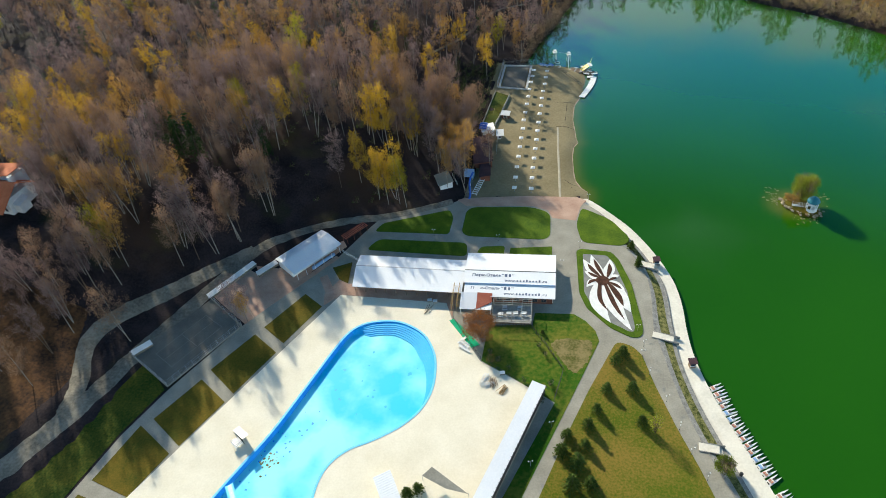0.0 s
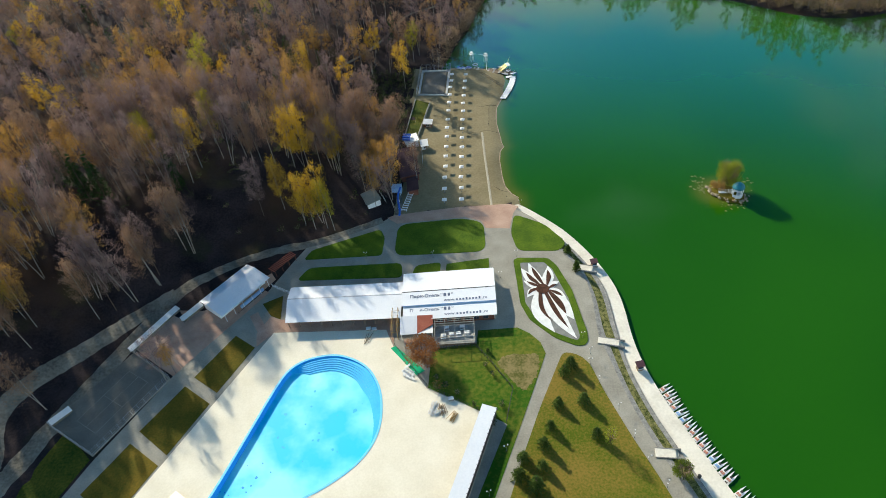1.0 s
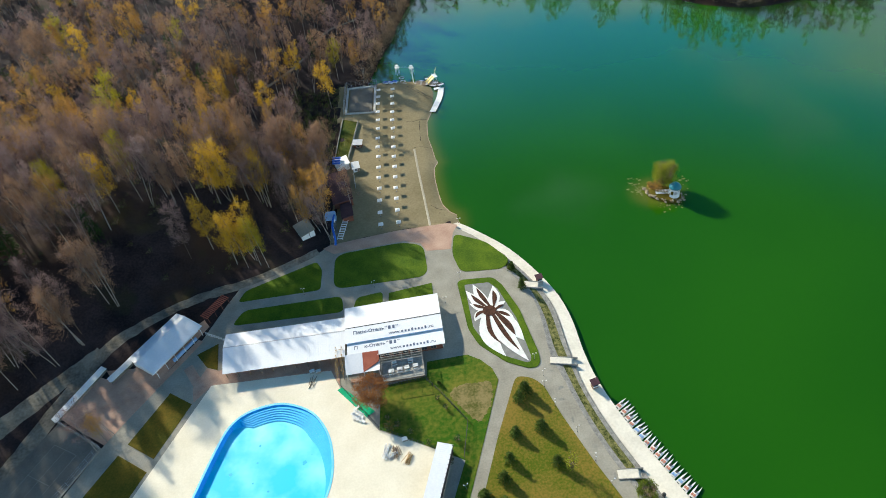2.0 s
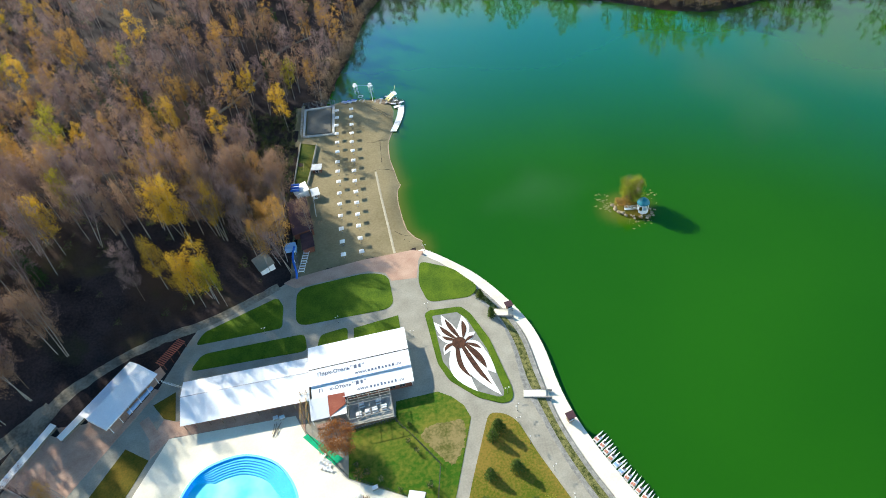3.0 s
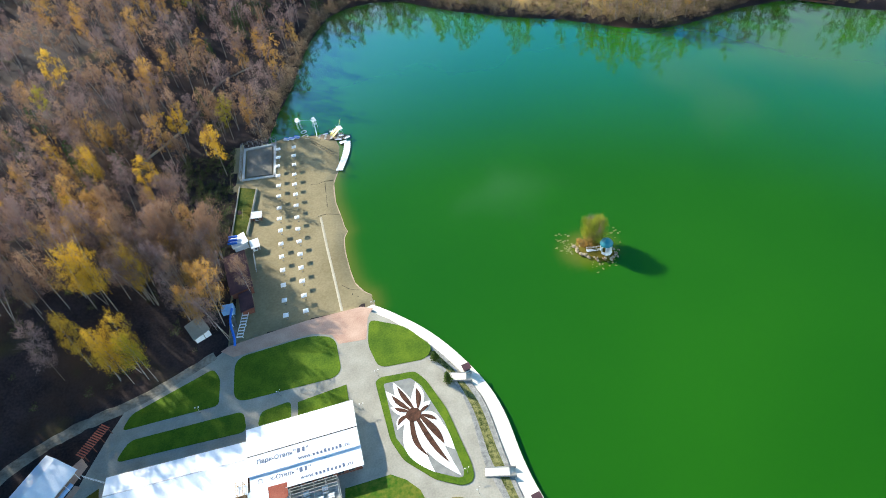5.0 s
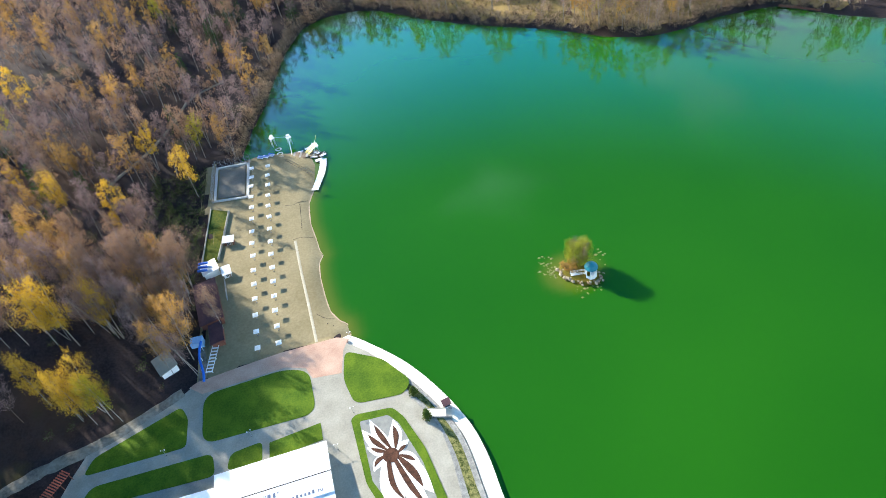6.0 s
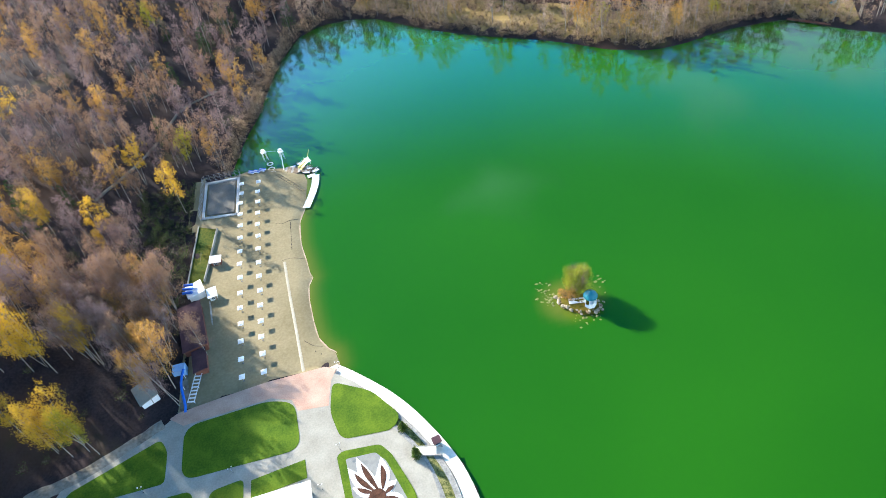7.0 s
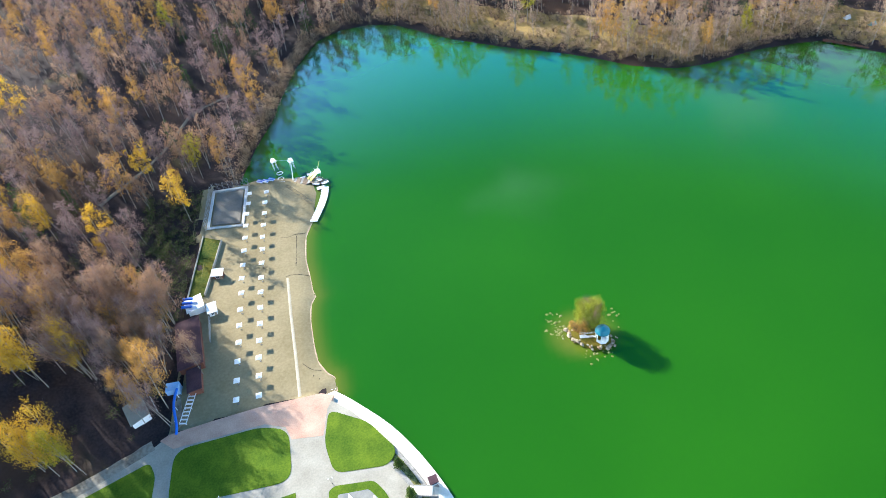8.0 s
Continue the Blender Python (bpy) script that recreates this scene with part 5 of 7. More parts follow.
def pole_pile(x, y, turn, n, ln, material, label):
    s = thing("timber_pile", x, y, 0.12, turn, label, "timber", "piles on the deck")
    for i in range(n):
        a = random.uniform(-0.25, 0.25)
        o = random.uniform(-0.9, 0.9)
        zz = 0.08 + 0.13 * (i % 3)
        d = Vector((math.cos(a), math.sin(a), 0)) * ln * random.uniform(0.35, 0.55)
        part("pole", rod(bmesh.new(), (-d.x, o - d.y, zz), (d.x, o + d.y, zz + 0.05), 0.07, None, 6), material, s)


pole_pile(16.2, -57.6, 75, 14, 4.2, PAINT, "heap of pale poles on the pool deck")
pole_pile(18.6, -58.0, 110, 12, 3.6, WOOD, "heap of weathered poles on the pool deck")
pole_pile(17.6, -58.8, 30, 8, 3.0, PAINT, "pale boards thrown across a heap")
pole_pile(21.4, -60.2, 60, 10, 3.0, NEWWOOD, "small heap of yellowish boards on the pool deck")
pole_pile(-4.2, -34.4, 70, 5, 4.0, WOOD, "loose poles leaning near the veranda")
for x, y in ((-2.6, -31.4), (-4.3, -31.2), (20.6, -55.0)):
    c = thing("storage_crate", x, y, 0.12, 12, "grey-white storage crate on the pool deck", "crate", "crates on the deck")
    part("body", box(bmesh.new(), 0, 0, 0, 1.3, 0.9, 0.7), PAVING, c)
    part("lid", box(bmesh.new(), 0, 0, 0.7, 1.4, 1.0, 0.08), PAINT, c)

# ---- beach ----
beach_z = lambda x, y: float(land(np.array([float(x)]), np.array([float(y)]))[0]) + 0.06


def parasol(x, y, z, turn):
    s = thing("beach_parasol", x, y, z, turn, "square white beach parasol on a thin pole", "parasol", "rows of beach parasols")
    cn = bmesh.new()
    w, zc = 0.80, 1.95
    apex = cn.verts.new((0, 0, zc + 0.36))
    rim_ = [cn.verts.new((sx * w, sy * w, zc)) for sx, sy in ((-1, -1), (1, -1), (1, 1), (-1, 1))]
    low_ = [cn.verts.new((sx * w, sy * w, zc - 0.14)) for sx, sy in ((-1, -1), (1, -1), (1, 1), (-1, 1))]
    inn = cn.verts.new((0, 0, zc + 0.30))
    for i in range(4):
        j = (i + 1) % 4
        cn.faces.new((rim_[i], rim_[j], apex))
        cn.faces.new((low_[i], low_[j], rim_[j], rim_[i]))
        cn.faces.new((low_[j], low_[i], inn))
    part("canopy", cn, PAINT, s)
    part("pole", rod(bmesh.new(), (0, 0, 0), (0, 0, 2.18), 0.035, None, 6), GREYMETAL, s)
    part("base", rod(bmesh.new(), (0, 0, 0), (0, 0, 0.12), 0.3, 0.22, 8), GRIT, s)
    part("emblem", box(bmesh.new(), -0.3, -0.34, 2.02, 0.4, 0.26, 0.01, 0, (21, 0)), LETTER, s, "small grey printed patch")
    return s


COLS = ([(13.5, 110.4), (13.5, 104.8), (13.3, 99.2), (13.3, 93.2), (13.4, 87.3), (13.4, 81.2), (13.4, 74.7), (13.4, 68.9), (13.7, 62.7), (13.8, 56.1), (13.9, 50.0), (14.1, 43.8), (14.2, 37.2), (14.4, 30.8), (14.7, 24.7)],
        [(19.5, 109.6), (19.3, 103.8), (19.3, 98.1), (19.2, 92.1), (19.1, 86.3), (19.3, 80.4), (19.3, 74.2), (19.4, 67.8), (19.5, 61.7), (19.7, 55.5), (19.8, 49.4), (19.9, 43.2), (20.0, 37.3), (20.3, 31.1), (20.6, 24.8)])
first = None
for col in COLS:
    for x, y in col:
        turn = random.uniform(-6, 6)
        if first is None:
            first = parasol(x, y, beach_z(x, y), turn)
        else:
            copy_thing(first, pose(x, y, beach_z(x, y), 0, 0, turn))

# volleyball court with net fence
setting("beach_court", prism(bmesh.new(), [(1.0, 98.6), (10.6, 97.2), (10.8, 115.2), (1.2, 115.8)], -2.0, -0.28), GRIT, "dark sand court inside a low frame", "court")
frame_bm = bmesh.new()
for a, b in (((-0.2, 97.2), (11.6, 95.8)), ((11.6, 95.8), (11.8, 116.4)), ((11.8, 116.4), (0.0, 117.0)), ((0.0, 117.0), (-0.2, 97.2))):
    d = Vector(b) - Vector(a)
    box(frame_bm, (a[0] + b[0]) / 2, (a[1] + b[1]) / 2, -1.2, d.length + 0.5, 0.8, 1.05, math.degrees(math.atan2(d.y, d.x)))
setting("court_border", frame_bm, PALEKERB, "pale plank border round the beach court", "border")
rail_fence("net_fence", [(-1.0, 96.6), (-0.8, 118.2), (12.6, 117.6)], 3.0, 20, "tall grey net fence behind the beach court", GREYMETAL, 5, -0.7)
rail_fence("net_fence", [(-0.6, 96.6), (12.2, 95.2), (12.4, 117)], 1.4, 18, "low grey fence beside the beach court", GREYMETAL, 2, -0.7)
retain = bmesh.new()
for line in ([(-1.2, 92.8), (-2.3, 77.3), (-3.3, 63.0)], [(5.1, 89.7), (3.4, 75.8), (2.0, 66.0)]):
    for a, b in zip(line, line[1:]):
        d = Vector(b) - Vector(a)
        box(retain, (a[0] + b[0]) / 2, (a[1] + b[1]) / 2, -1.4, d.length + 0.2, 0.35, 1.9, math.degrees(math.atan2(d.y, d.x)))
setting("retaining_wall", retain, PAVING, "low grey retaining walls behind the beach", "wall")
setting("bank_grass", prism(bmesh.new(), [(-1.2, 92.6), (-2.2, 77.3), (-3.2, 63.0), (1.9, 66), (3.3, 75.8), (4.9, 89.5)], -1.6, 0.1), VERGEGRASS, "grassy strip between retaining walls", "grass")


def cabin(name, x, y, z, turn, w, d, h, roof, wall, label):
    s = thing(name, x, y, z, turn, label, "building")
    part("wall", box(bmesh.new(), 0, 0, 0, w, d, h), wall, s)
    part("roof", slab(bmesh.new(), (-w / 2 - 0.4, -d / 2 - 0.4, h + 0.04), (w / 2 + 0.4, -d / 2 - 0.4, h + 0.04), (w / 2 + 0.4, d / 2 + 0.4, h + 0.7), (-w / 2 - 0.4, d / 2 + 0.4, h + 0.7), 0.14), roof, s)
    window(s, 0, -d / 2 - 0.05, 0.9, min(1.4, w * 0.4), 1.2)
    part("door", box(bmesh.new(), w * 0.3, -d / 2 - 0.04, 0, 0.8, 0.06, 2.0), WOOD, s)
    return s


cabin("beach_house", 0.2, 46.2, -0.6, -80, 17.0, 6.4, 2.7, ROOFBROWN, WALLRED, "long beach house with dark maroon roof under trees")
cabin("kitchen_hut", 3.0, 33.4, -0.7, -82, 7.0, 3.4, 2.4, ROOFBROWN, WALLRED, "small maroon-roofed hut beside the beach")
cabin("ticket_hut", -11.0, 26.4, -0.2, -62, 6.4, 4.6, 2.5, PAVING, PAINT, "small white ticket hut below the trees")
banner = thing("striped_screen", -7.4, 28.6, -0.2, -62, "white and dark striped screen beside the hut", "screen")
for i in range(4):
    part("panel", box(bmesh.new(), -2.6 + i * 1.7, 0, 0.2, 0.9, 0.06, 1.6), PAINT, banner)
    part("panel", box(bmesh.new(), -1.75 + i * 1.7, 0, 0.2, 0.8, 0.06, 1.6), DARKMETAL, banner)
cabin("rental_hut", 0.0, 61.0, -0.5, -72, 4.6, 4.6, 2.5, PAINT, PAINT, "rental hut with pale flat roof")
cabin("lifeguard_hut", 5.6, 73.2, -0.9, -8, 3.0, 1.9, 2.2, PAINT, WALLRED, "small lifeguard hut with white roof")
cabin("white_tent", 5.2, 58.6, -0.8, 10, 2.2, 2.8, 2.2, PAINT, PAINT, "white tent-like kiosk behind the parasols")
rail_fence("glass_screen", [(5.4, 47.2), (4.4, 56.0)], 1.9, 9, "grey framed wind screen along the beach house", GREYMETAL, 4, -0.8)
for i in range(3):
    tb = thing("rolled_float", -1.6, 59.2 + i * 1.6, 2.75, -12, "blue inflated tube lying on the hut roof", "float", "blue tubes on the roof")
    bmt = bmesh.new()
    rod(bmt, (-1.5, 0, 0.35), (1.5, 0, 0.55), 0.42, None, 10)
    part("tube", bmt, BLUE, tb)

# blue water slide lying beside the huts, white racks
chute = thing("blue_water_slide", -0.6, 24.6, -0.1, 0, "blue spiral water slide under the birches", "slide")
tub = bmesh.new()
prev = None
for t in np.linspace(0, 1, 14):
    p = Vector((-0.4 - 0.6 * math.sin(t * 5), 6.4 - 12.5 * t, 2.6 - 2.2 * t))
    if prev:
        rod(tub, prev, p, 0.36, None, 8)
    prev = p
part("tube", tub, BLUE, chute)
for t in (0.1, 0.4, 0.7):
    part("post", rod(bmesh.new(), (-0.6, 6.4 - 12.5 * t, -0.6), (-0.6, 6.4 - 12.5 * t, 2.4 - 2.2 * t), 0.08), PAINT, chute)
part("tower", box(bmesh.new(), -2.0, 7.6, -0.6, 3.4, 2.6, 2.9), LIGHTBLUE, chute, "pale blue start platform")
rack = thing("white_lattice_rack", 1.7, 25.8, -0.6, -10, "white lattice rack standing on the beach edge", "rack")
for x in (-0.9, 0.9):
    part("side_rail", box(bmesh.new(), x, 0, 0.9, 0.14, 9.8, 0.14), PAINT, rack)
    for y in (-4.6, 0, 4.6):
        part("leg", box(bmesh.new(), x, y, 0, 0.12, 0.12, 1.0), PAINT, rack)
for i in range(9):
    part("crossbar", box(bmesh.new(), 0, -4.6 + i * 1.15, 0.94, 1.8, 0.4, 0.1), PAINT, rack)
setting("service_yard", prism(bmesh.new(), [(-6.6, 20.6), (-1.4, 18.6), (0.6, 22), (-1.4, 33), (-5.6, 33)], -1.5, -0.03), ROAD, "grey paved yard between the beach huts", "pavement")

# pier, jumping tower and equipment at the beach's tip
pier = thing("swimming_pier", 37.4, 100.4, WATER_Z, 0, "white floating pier at the beach", "pier")
for i in range(13):
    f = i / 12
    x = -1.9 + 4.2 * math.sin(f * 1.5)
    part("plank", box(bmesh.new(), x, -7.6 + 16.4 * f, 0.35, 2.5, 1.32, 0.12, -14 - 12 * f), PAINT, pier)
for i in range(5):
    f = i / 4
    part("float", rod(bmesh.new(), (-2.7 + 4.2 * math.sin(f * 1.5), -7 + 15.4 * f, 0.1), (-1.2 + 4.2 * math.sin(f * 1.5), -7 + 15.4 * f, 0.1), 0.3, None, 8), BLUE, pier)
tower = thing("diving_tower", 25.4, 124.0, WATER_Z, 25, "white cable-pull towers standing in the shallows", "tower")
for cx, cy, hh in ((-2.6, 3.2, 3.6), (2.6, -0.6, 3.2)):
    for sx in (-0.7, 0.7):
        for sy in (-0.7, 0.7):
            part("leg", rod(bmesh.new(), (cx + sx, cy + sy, -1.2), (cx + sx * 0.8, cy + sy * 0.8, hh), 0.08), PAINT, tower)
    part("platform", box(bmesh.new(), cx, cy, hh, 1.9, 1.9, 0.14), PAINT, tower)
    part("cabin", box(bmesh.new(), cx, cy, hh + 0.6, 1.2, 1.2, 0.5), PAINT, tower)
part("gangway", rod(bmesh.new(), (2.6, -0.6, 3.2), (-0.6, -8.4, 0.9), 0.16, 0.16, 6), PAINT, tower)
part("cable", rod(bmesh.new(), (-2.6, 3.2, 3.9), (2.6, -0.6, 3.5), 0.05, 0.05, 5), PAINT, tower)
for i in range(3):
    rg = thing("mooring_ring", 23.2 + 0.5 * i, 122.6 - 3.2 * i, WATER_Z if i < 2 else -1.4, 0, "white framed ring float near the tower", "float", "ring floats")
    bm_ = bmesh.new()
    for k in range(10):
        a, b = 2 * math.pi * k / 10, 2 * math.pi * (k + 1) / 10
        rod(bm_, (1.1 * math.cos(a), 0.9 * math.sin(a), 0.15), (1.1 * math.cos(b), 0.9 * math.sin(b), 0.15), 0.14, None, 6)
    part("ring", bm_, PAINT, rg)
for i in range(3):
    m_ = thing("air_mattress", 16.4 + 2.0 * i, 118.9 - 0.3 * (i % 2), -1.05, -30, "blue and white inflatable mat on the sand", "mat", "inflatable mats")
    for k in range(4):
        part("rib", rod(bmesh.new(), (-1.2, -0.6 + 0.4 * k, 0.2), (1.2, -0.6 + 0.4 * k, 0.2), 0.22, None, 7), BLUE if k % 2 else PAINT, m_)
ysl = thing("yellow_slide", 35.4, 116.4, -1.9, 24, "yellow slide with white frame at the beach tip", "slide")
part("chute", slab(bmesh.new(), (-2.6, -0.6, 0.5), (1.4, -0.6, 2.6), (1.4, 0.6, 2.6), (-2.6, 0.6, 0.5), 0.12), YELLOW, ysl, "yellow chute")
part("chute", slab(bmesh.new(), (-2.2, -2.0, 0.5), (1.4, -2.0, 2.6), (1.4, -0.9, 2.6), (-2.2, -0.9, 0.5), 0.12), YELLOW, ysl, "yellow chute")
part("platform", box(bmesh.new(), 2.2, -0.6, 2.5, 1.6, 2.9, 0.12), PAINT, ysl)
for sx in (1.5, 2.9):
    for sy in (-0.7, 0.7):
        part("leg", rod(bmesh.new(), (sx, sy, -0.4), (sx, sy, 3.4), 0.06), PAINT, ysl)
part("arm", rod(bmesh.new(), (2.6, 0.4, 2.6), (5.0, 3.4, 3.6), 0.07), YELLOW, ysl)
for i, (x, y, a) in enumerate(((31.4, 116.8, 5), (33.4, 113.6, 30), (36.6, 112.4, -20), (38.8, 112.8, 60), (38.2, 109.4, 10))):
    rf = thing("raft", x, y, WATER_Z, a, "white and wooden raft platform at the shore", "raft", "rafts at the beach tip")
    part("deck", box(bmesh.new(), 0, 0, 0.5, 2.8, 1.5, 0.12), PAINT if i % 2 == 0 else WOOD, rf)
    part("float", box(bmesh.new(), 0, 0.45, 0.0, 2.6, 0.4, 0.5), DARKMETAL, rf)
    part("float", box(bmesh.new(), 0, -0.45, 0.0, 2.6, 0.4, 0.5), DARKMETAL, rf)
# boarded jetty and steel frames round the beach's tip
jetty = thing("boarded_jetty", 33.4, 114.8, WATER_Z, -14, "weathered boarded jetty at the beach tip", "jetty")
for i in range(11):
    part("plank", box(bmesh.new(), -4.4 + 0.86 * i, 0.25 * math.sin(i * 2.1), 0.62, 0.8, 3.4, 0.08), WOOD if i % 3 else GREYWOOD, jetty)
for x in (-4, 0, 4):
    for y in (-1.3, 1.3):
        part("pile", rod(bmesh.new(), (x, y, -1.2), (x, y, 0.64), 0.1), WOOD, jetty)
for x, y, a, w in ((39.9, 111.2, 20, 2.6), (37.9, 113.4, -35, 2.0), (34.6, 117.6, 10, 2.4)):
    fr_ = thing("steel_frame", x, y, WATER_Z, a, "dark welded steel frame standing in shallow water", "frame", "frames at the beach tip")
    for sx in (-1, 1):
        for sy in (-1, 1):
            part("post", rod(bmesh.new(), (sx * w / 2, sy * 0.7, -0.8), (sx * w / 2, sy * 0.7, 1.9), 0.06), DARKMETAL, fr_)
        part("rail", rod(bmesh.new(), (-w / 2, sx * 0.7, 1.85), (w / 2, sx * 0.7, 1.85), 0.06), DARKMETAL, fr_)
        part("brace", rod(bmesh.new(), (-w / 2, sx * 0.7, 0.3), (w / 2, sx * 0.7, 1.8), 0.045), PAINT, fr_)
    part("shelf", box(bmesh.new(), 0, 0, 1.1, w, 1.1, 0.07), PAINT, fr_)

# rope lines drawn over the sand
ropes = thing("rope_ladder", 31, 103, -0.92, 0, "dark rope ladder lying across the sand", "rope")
for o in (0, 1.4):
    part("rope", rod(bmesh.new(), (-5.5 + o, 10.5, 0.12), (3.6 + o, -2.0, 0.12), 0.06, None, 5), DARKMETAL, ropes)
for k in range(9):
    f = k / 8
    part("rung", rod(bmesh.new(), (-5.5 + 9.1 * f, 10.5 - 12.5 * f, 0.14), (-4.1 + 9.1 * f, 10.5 - 12.5 * f, 0.14), 0.04, None, 5), DARKMETAL, ropes)

# ---- island ----
isle = bmesh.new()
ring = [(103.2, 28.8), (103.4, 25.8), (106.2, 22.6), (108.4, 20.8), (112.4, 20.4), (114.2, 23.0), (112.4, 27.0), (108.8, 30.6), (105.2, 31.6)]
loft(isle, [[(x * s + 108.6 * (1 - s), y * s + 25.6 * (1 - s), z) for x, y in ring + ring[:1]] for s, z in ((1.12, -2.6), (1.0, -1.7), (0.85, -0.9), (0.5, -0.5), (0.02, -0.35))])
setting("island", isle, SHADY, "small rocky islet in the lake", "island")


def boulder(x, y, z, r, material=STONE):
    b = bmesh.new()
    bmesh.ops.create_icosphere(b, subdivisions=1, radius=1.0)
    sx, sy, sz = r * random.uniform(0.8, 1.4), r * random.uniform(0.7, 1.1), r * random.uniform(0.5, 0.8)
    o = random.uniform(0, 50)
    for v in b.verts:
        k = 1 + 0.35 * noise.noise(v.co * 1.3 + Vector((o, 0, 0)))
        v.co = Vector((v.co.x * sx * k, v.co.y * sy * k, v.co.z * sz * k))
    ob = new("boulder", mesh_of("boulder", b, material))
    ob.matrix_world = pose(x, y, z, 0, 0, random.uniform(0, 360))
    return tagged(ob, "pale weathered boulder at the islet's edge", "rock", "boulders of the islet")


EARTHY = surface("earthy_rock", (0.13, 0.09, 0.05), (0.28, 0.20, 0.11), 0.8, 4.0, 0.9, 0.6)
PALE = surface("pale_rock", (0.24, 0.19, 0.12), (0.46, 0.38, 0.26), 0.8, 4.0, 0.9, 0.6)
MOSSY = surface("wet_mossy_rock", (0.07, 0.10, 0.012), (0.24, 0.22, 0.04), 0.8, 4.0, 0.6, 0.5)
for i in range(60):
    p = spaced(ring[:6], 60)[i]
    boulder(p[0] + random.uniform(-0.2, 1.5), p[1] + random.uniform(-0.2, 1.3), -1.5 + random.uniform(0, 0.6), random.uniform(0.22, 0.7), PALE if i % 4 else EARTHY)
for i in range(70):
    boulder(random.gauss(101.2, 1.2), random.gauss(30.4, 2.2), -1.99, random.uniform(0.2, 0.6), MOSSY)
for i in range(22):
    boulder(random.uniform(105, 113), random.gauss(19.4, 0.8), -1.95, random.uniform(0.2, 0.5), MOSSY)
for i in range(9):
    boulder(random.gauss(117.0, 0.8), random.gauss(30.4, 1.5), -1.85, random.uniform(0.2, 0.5), MOSSY)
gaz = thing("gazebo", 111.2, 23.2, -0.75, 20, "white gazebo with dark teal dome roof", "gazebo")
hexa = [(1.75 * math.cos(a), 1.75 * math.sin(a)) for a in np.linspace(0, 2 * math.pi, 9)[:-1]]
part("floor", prism(bmesh.new(), hexa, -0.5, 0.2), PAINT, gaz)
for x, y in hexa:
    part("post", rod(bmesh.new(), (x * 0.92, y * 0.92, 0.2), (x * 0.92, y * 0.92, 3.5), 0.13), PAINT, gaz)
for i in range(8):
    (x1, y1), (x2, y2) = hexa[i], hexa[(i + 1) % 8]
    if i == 3:
        continue
    pan = bmesh.new()
    d = math.degrees(math.atan2(y2 - y1, x2 - x1))
    box(pan, (x1 + x2) / 2 * 0.92, (y1 + y2) / 2 * 0.92, 0.25, 1.2, 0.06, 0.75, d)
    part("balustrade", pan, PAINT, gaz)
dome = bmesh.new()
prof = [(1.95, 3.6), (1.8, 4.0), (1.35, 4.6), (0.75, 5.0), (0.25, 5.25), (0.02, 5.8)]
loft(dome, [[(r * math.cos(a), r * math.sin(a), z) for a in np.linspace(0, 2 * math.pi, 13)] for r, z in prof])
part("dome", dome, TEAL, gaz, "dark teal dome")
part("eaves", prism(bmesh.new(), [(2.0 * math.cos(a), 2.0 * math.sin(a)) for a in np.linspace(0, 2 * math.pi, 13)[:-1]], 3.47, 3.63), TEAL, gaz)
brg = thing("white_footbridge", 107.9, 24.8, -0.6, 172, "white railed footbridge to the gazebo", "bridge")
part("deck", box(bmesh.new(), 0, 0, 0.05, 4.2, 1.1, 0.12), PAINT, brg)
for s in (-0.55, 0.55):
    rl = bmesh.new()
    for z in (0.5, 0.9):
        box(rl, 0, s, z, 4.2, 0.06, 0.06)
    for x in (-2, -1, 0, 1, 2):
        box(rl, x, s, 0.1, 0.07, 0.07, 0.9)
    part("railing", rl, PAINT, brg)
# far landing stage
st = thing("red_landing_stage", 248.4, 139.9, WATER_Z, -41, "dark red floating stage at the far shore", "pontoon")
part("deck", box(bmesh.new(), 0, 0, 0.4, 16.5, 1.7, 0.16), WALLRED, st)
for x in (-6, -2, 2, 6):
    part("float", box(bmesh.new(), x, 0, -0.1, 2.2, 1.4, 0.5), DARKMETAL, st)
for x, y, m_ in ((264, 148, TEAL), (258, 156, PAINT)):
    tn = thing("camp_tent", x, y, float(land(np.array([float(x)]), np.array([float(y)]))[0]), 20, "small tent on the far bank", "tent", "tents on the bank")
    t_ = bmesh.new()
    vs = [t_.verts.new(p) for p in ((-1.4, -1.2, 0), (1.4, -1.2, 0), (1.4, 1.2, 0), (-1.4, 1.2, 0), (-1.4, 0, 1.6), (1.4, 0, 1.6))]
    for f in ((0, 1, 5, 4), (2, 3, 4, 5), (0, 4, 3), (1, 2, 5)):
        t_.faces.new([vs[i] for i in f])
    part("fly_sheet", t_, m_, tn)


# ---- trees ----
def tube(co, tris, mats, axis, radii, sides, mat):
    """A tapered tube along the points of axis."""
    base = len(co)
    for p, r in zip(axis, radii):
        for s in range(sides):
            a = 2 * math.pi * s / sides
            co.append((p[0] + r * math.cos(a), p[1] + r * math.sin(a), p[2]))
    for i in range(len(axis) - 1):
        for s in range(sides):
            a, b = base + i * sides + s, base + i * sides + (s + 1) % sides
            tris.append((a, b, b + sides))
            tris.append((a, b + sides, a + sides))
            mats.append(mat)
            mats.append(mat)


def blade(co, tris, mats, p, tip, width, rng, mat):
    p, tip = np.array(p), np.array(tip)
    side = np.cross(tip - p, rng.normal(size=3))
    side *= width / max(np.linalg.norm(side), 1e-6)
    i = len(co)
    co += [tuple(p - side), tuple(p + side), tuple(tip)]
    tris.append((i, i + 1, i + 2))
    mats.append(mat)


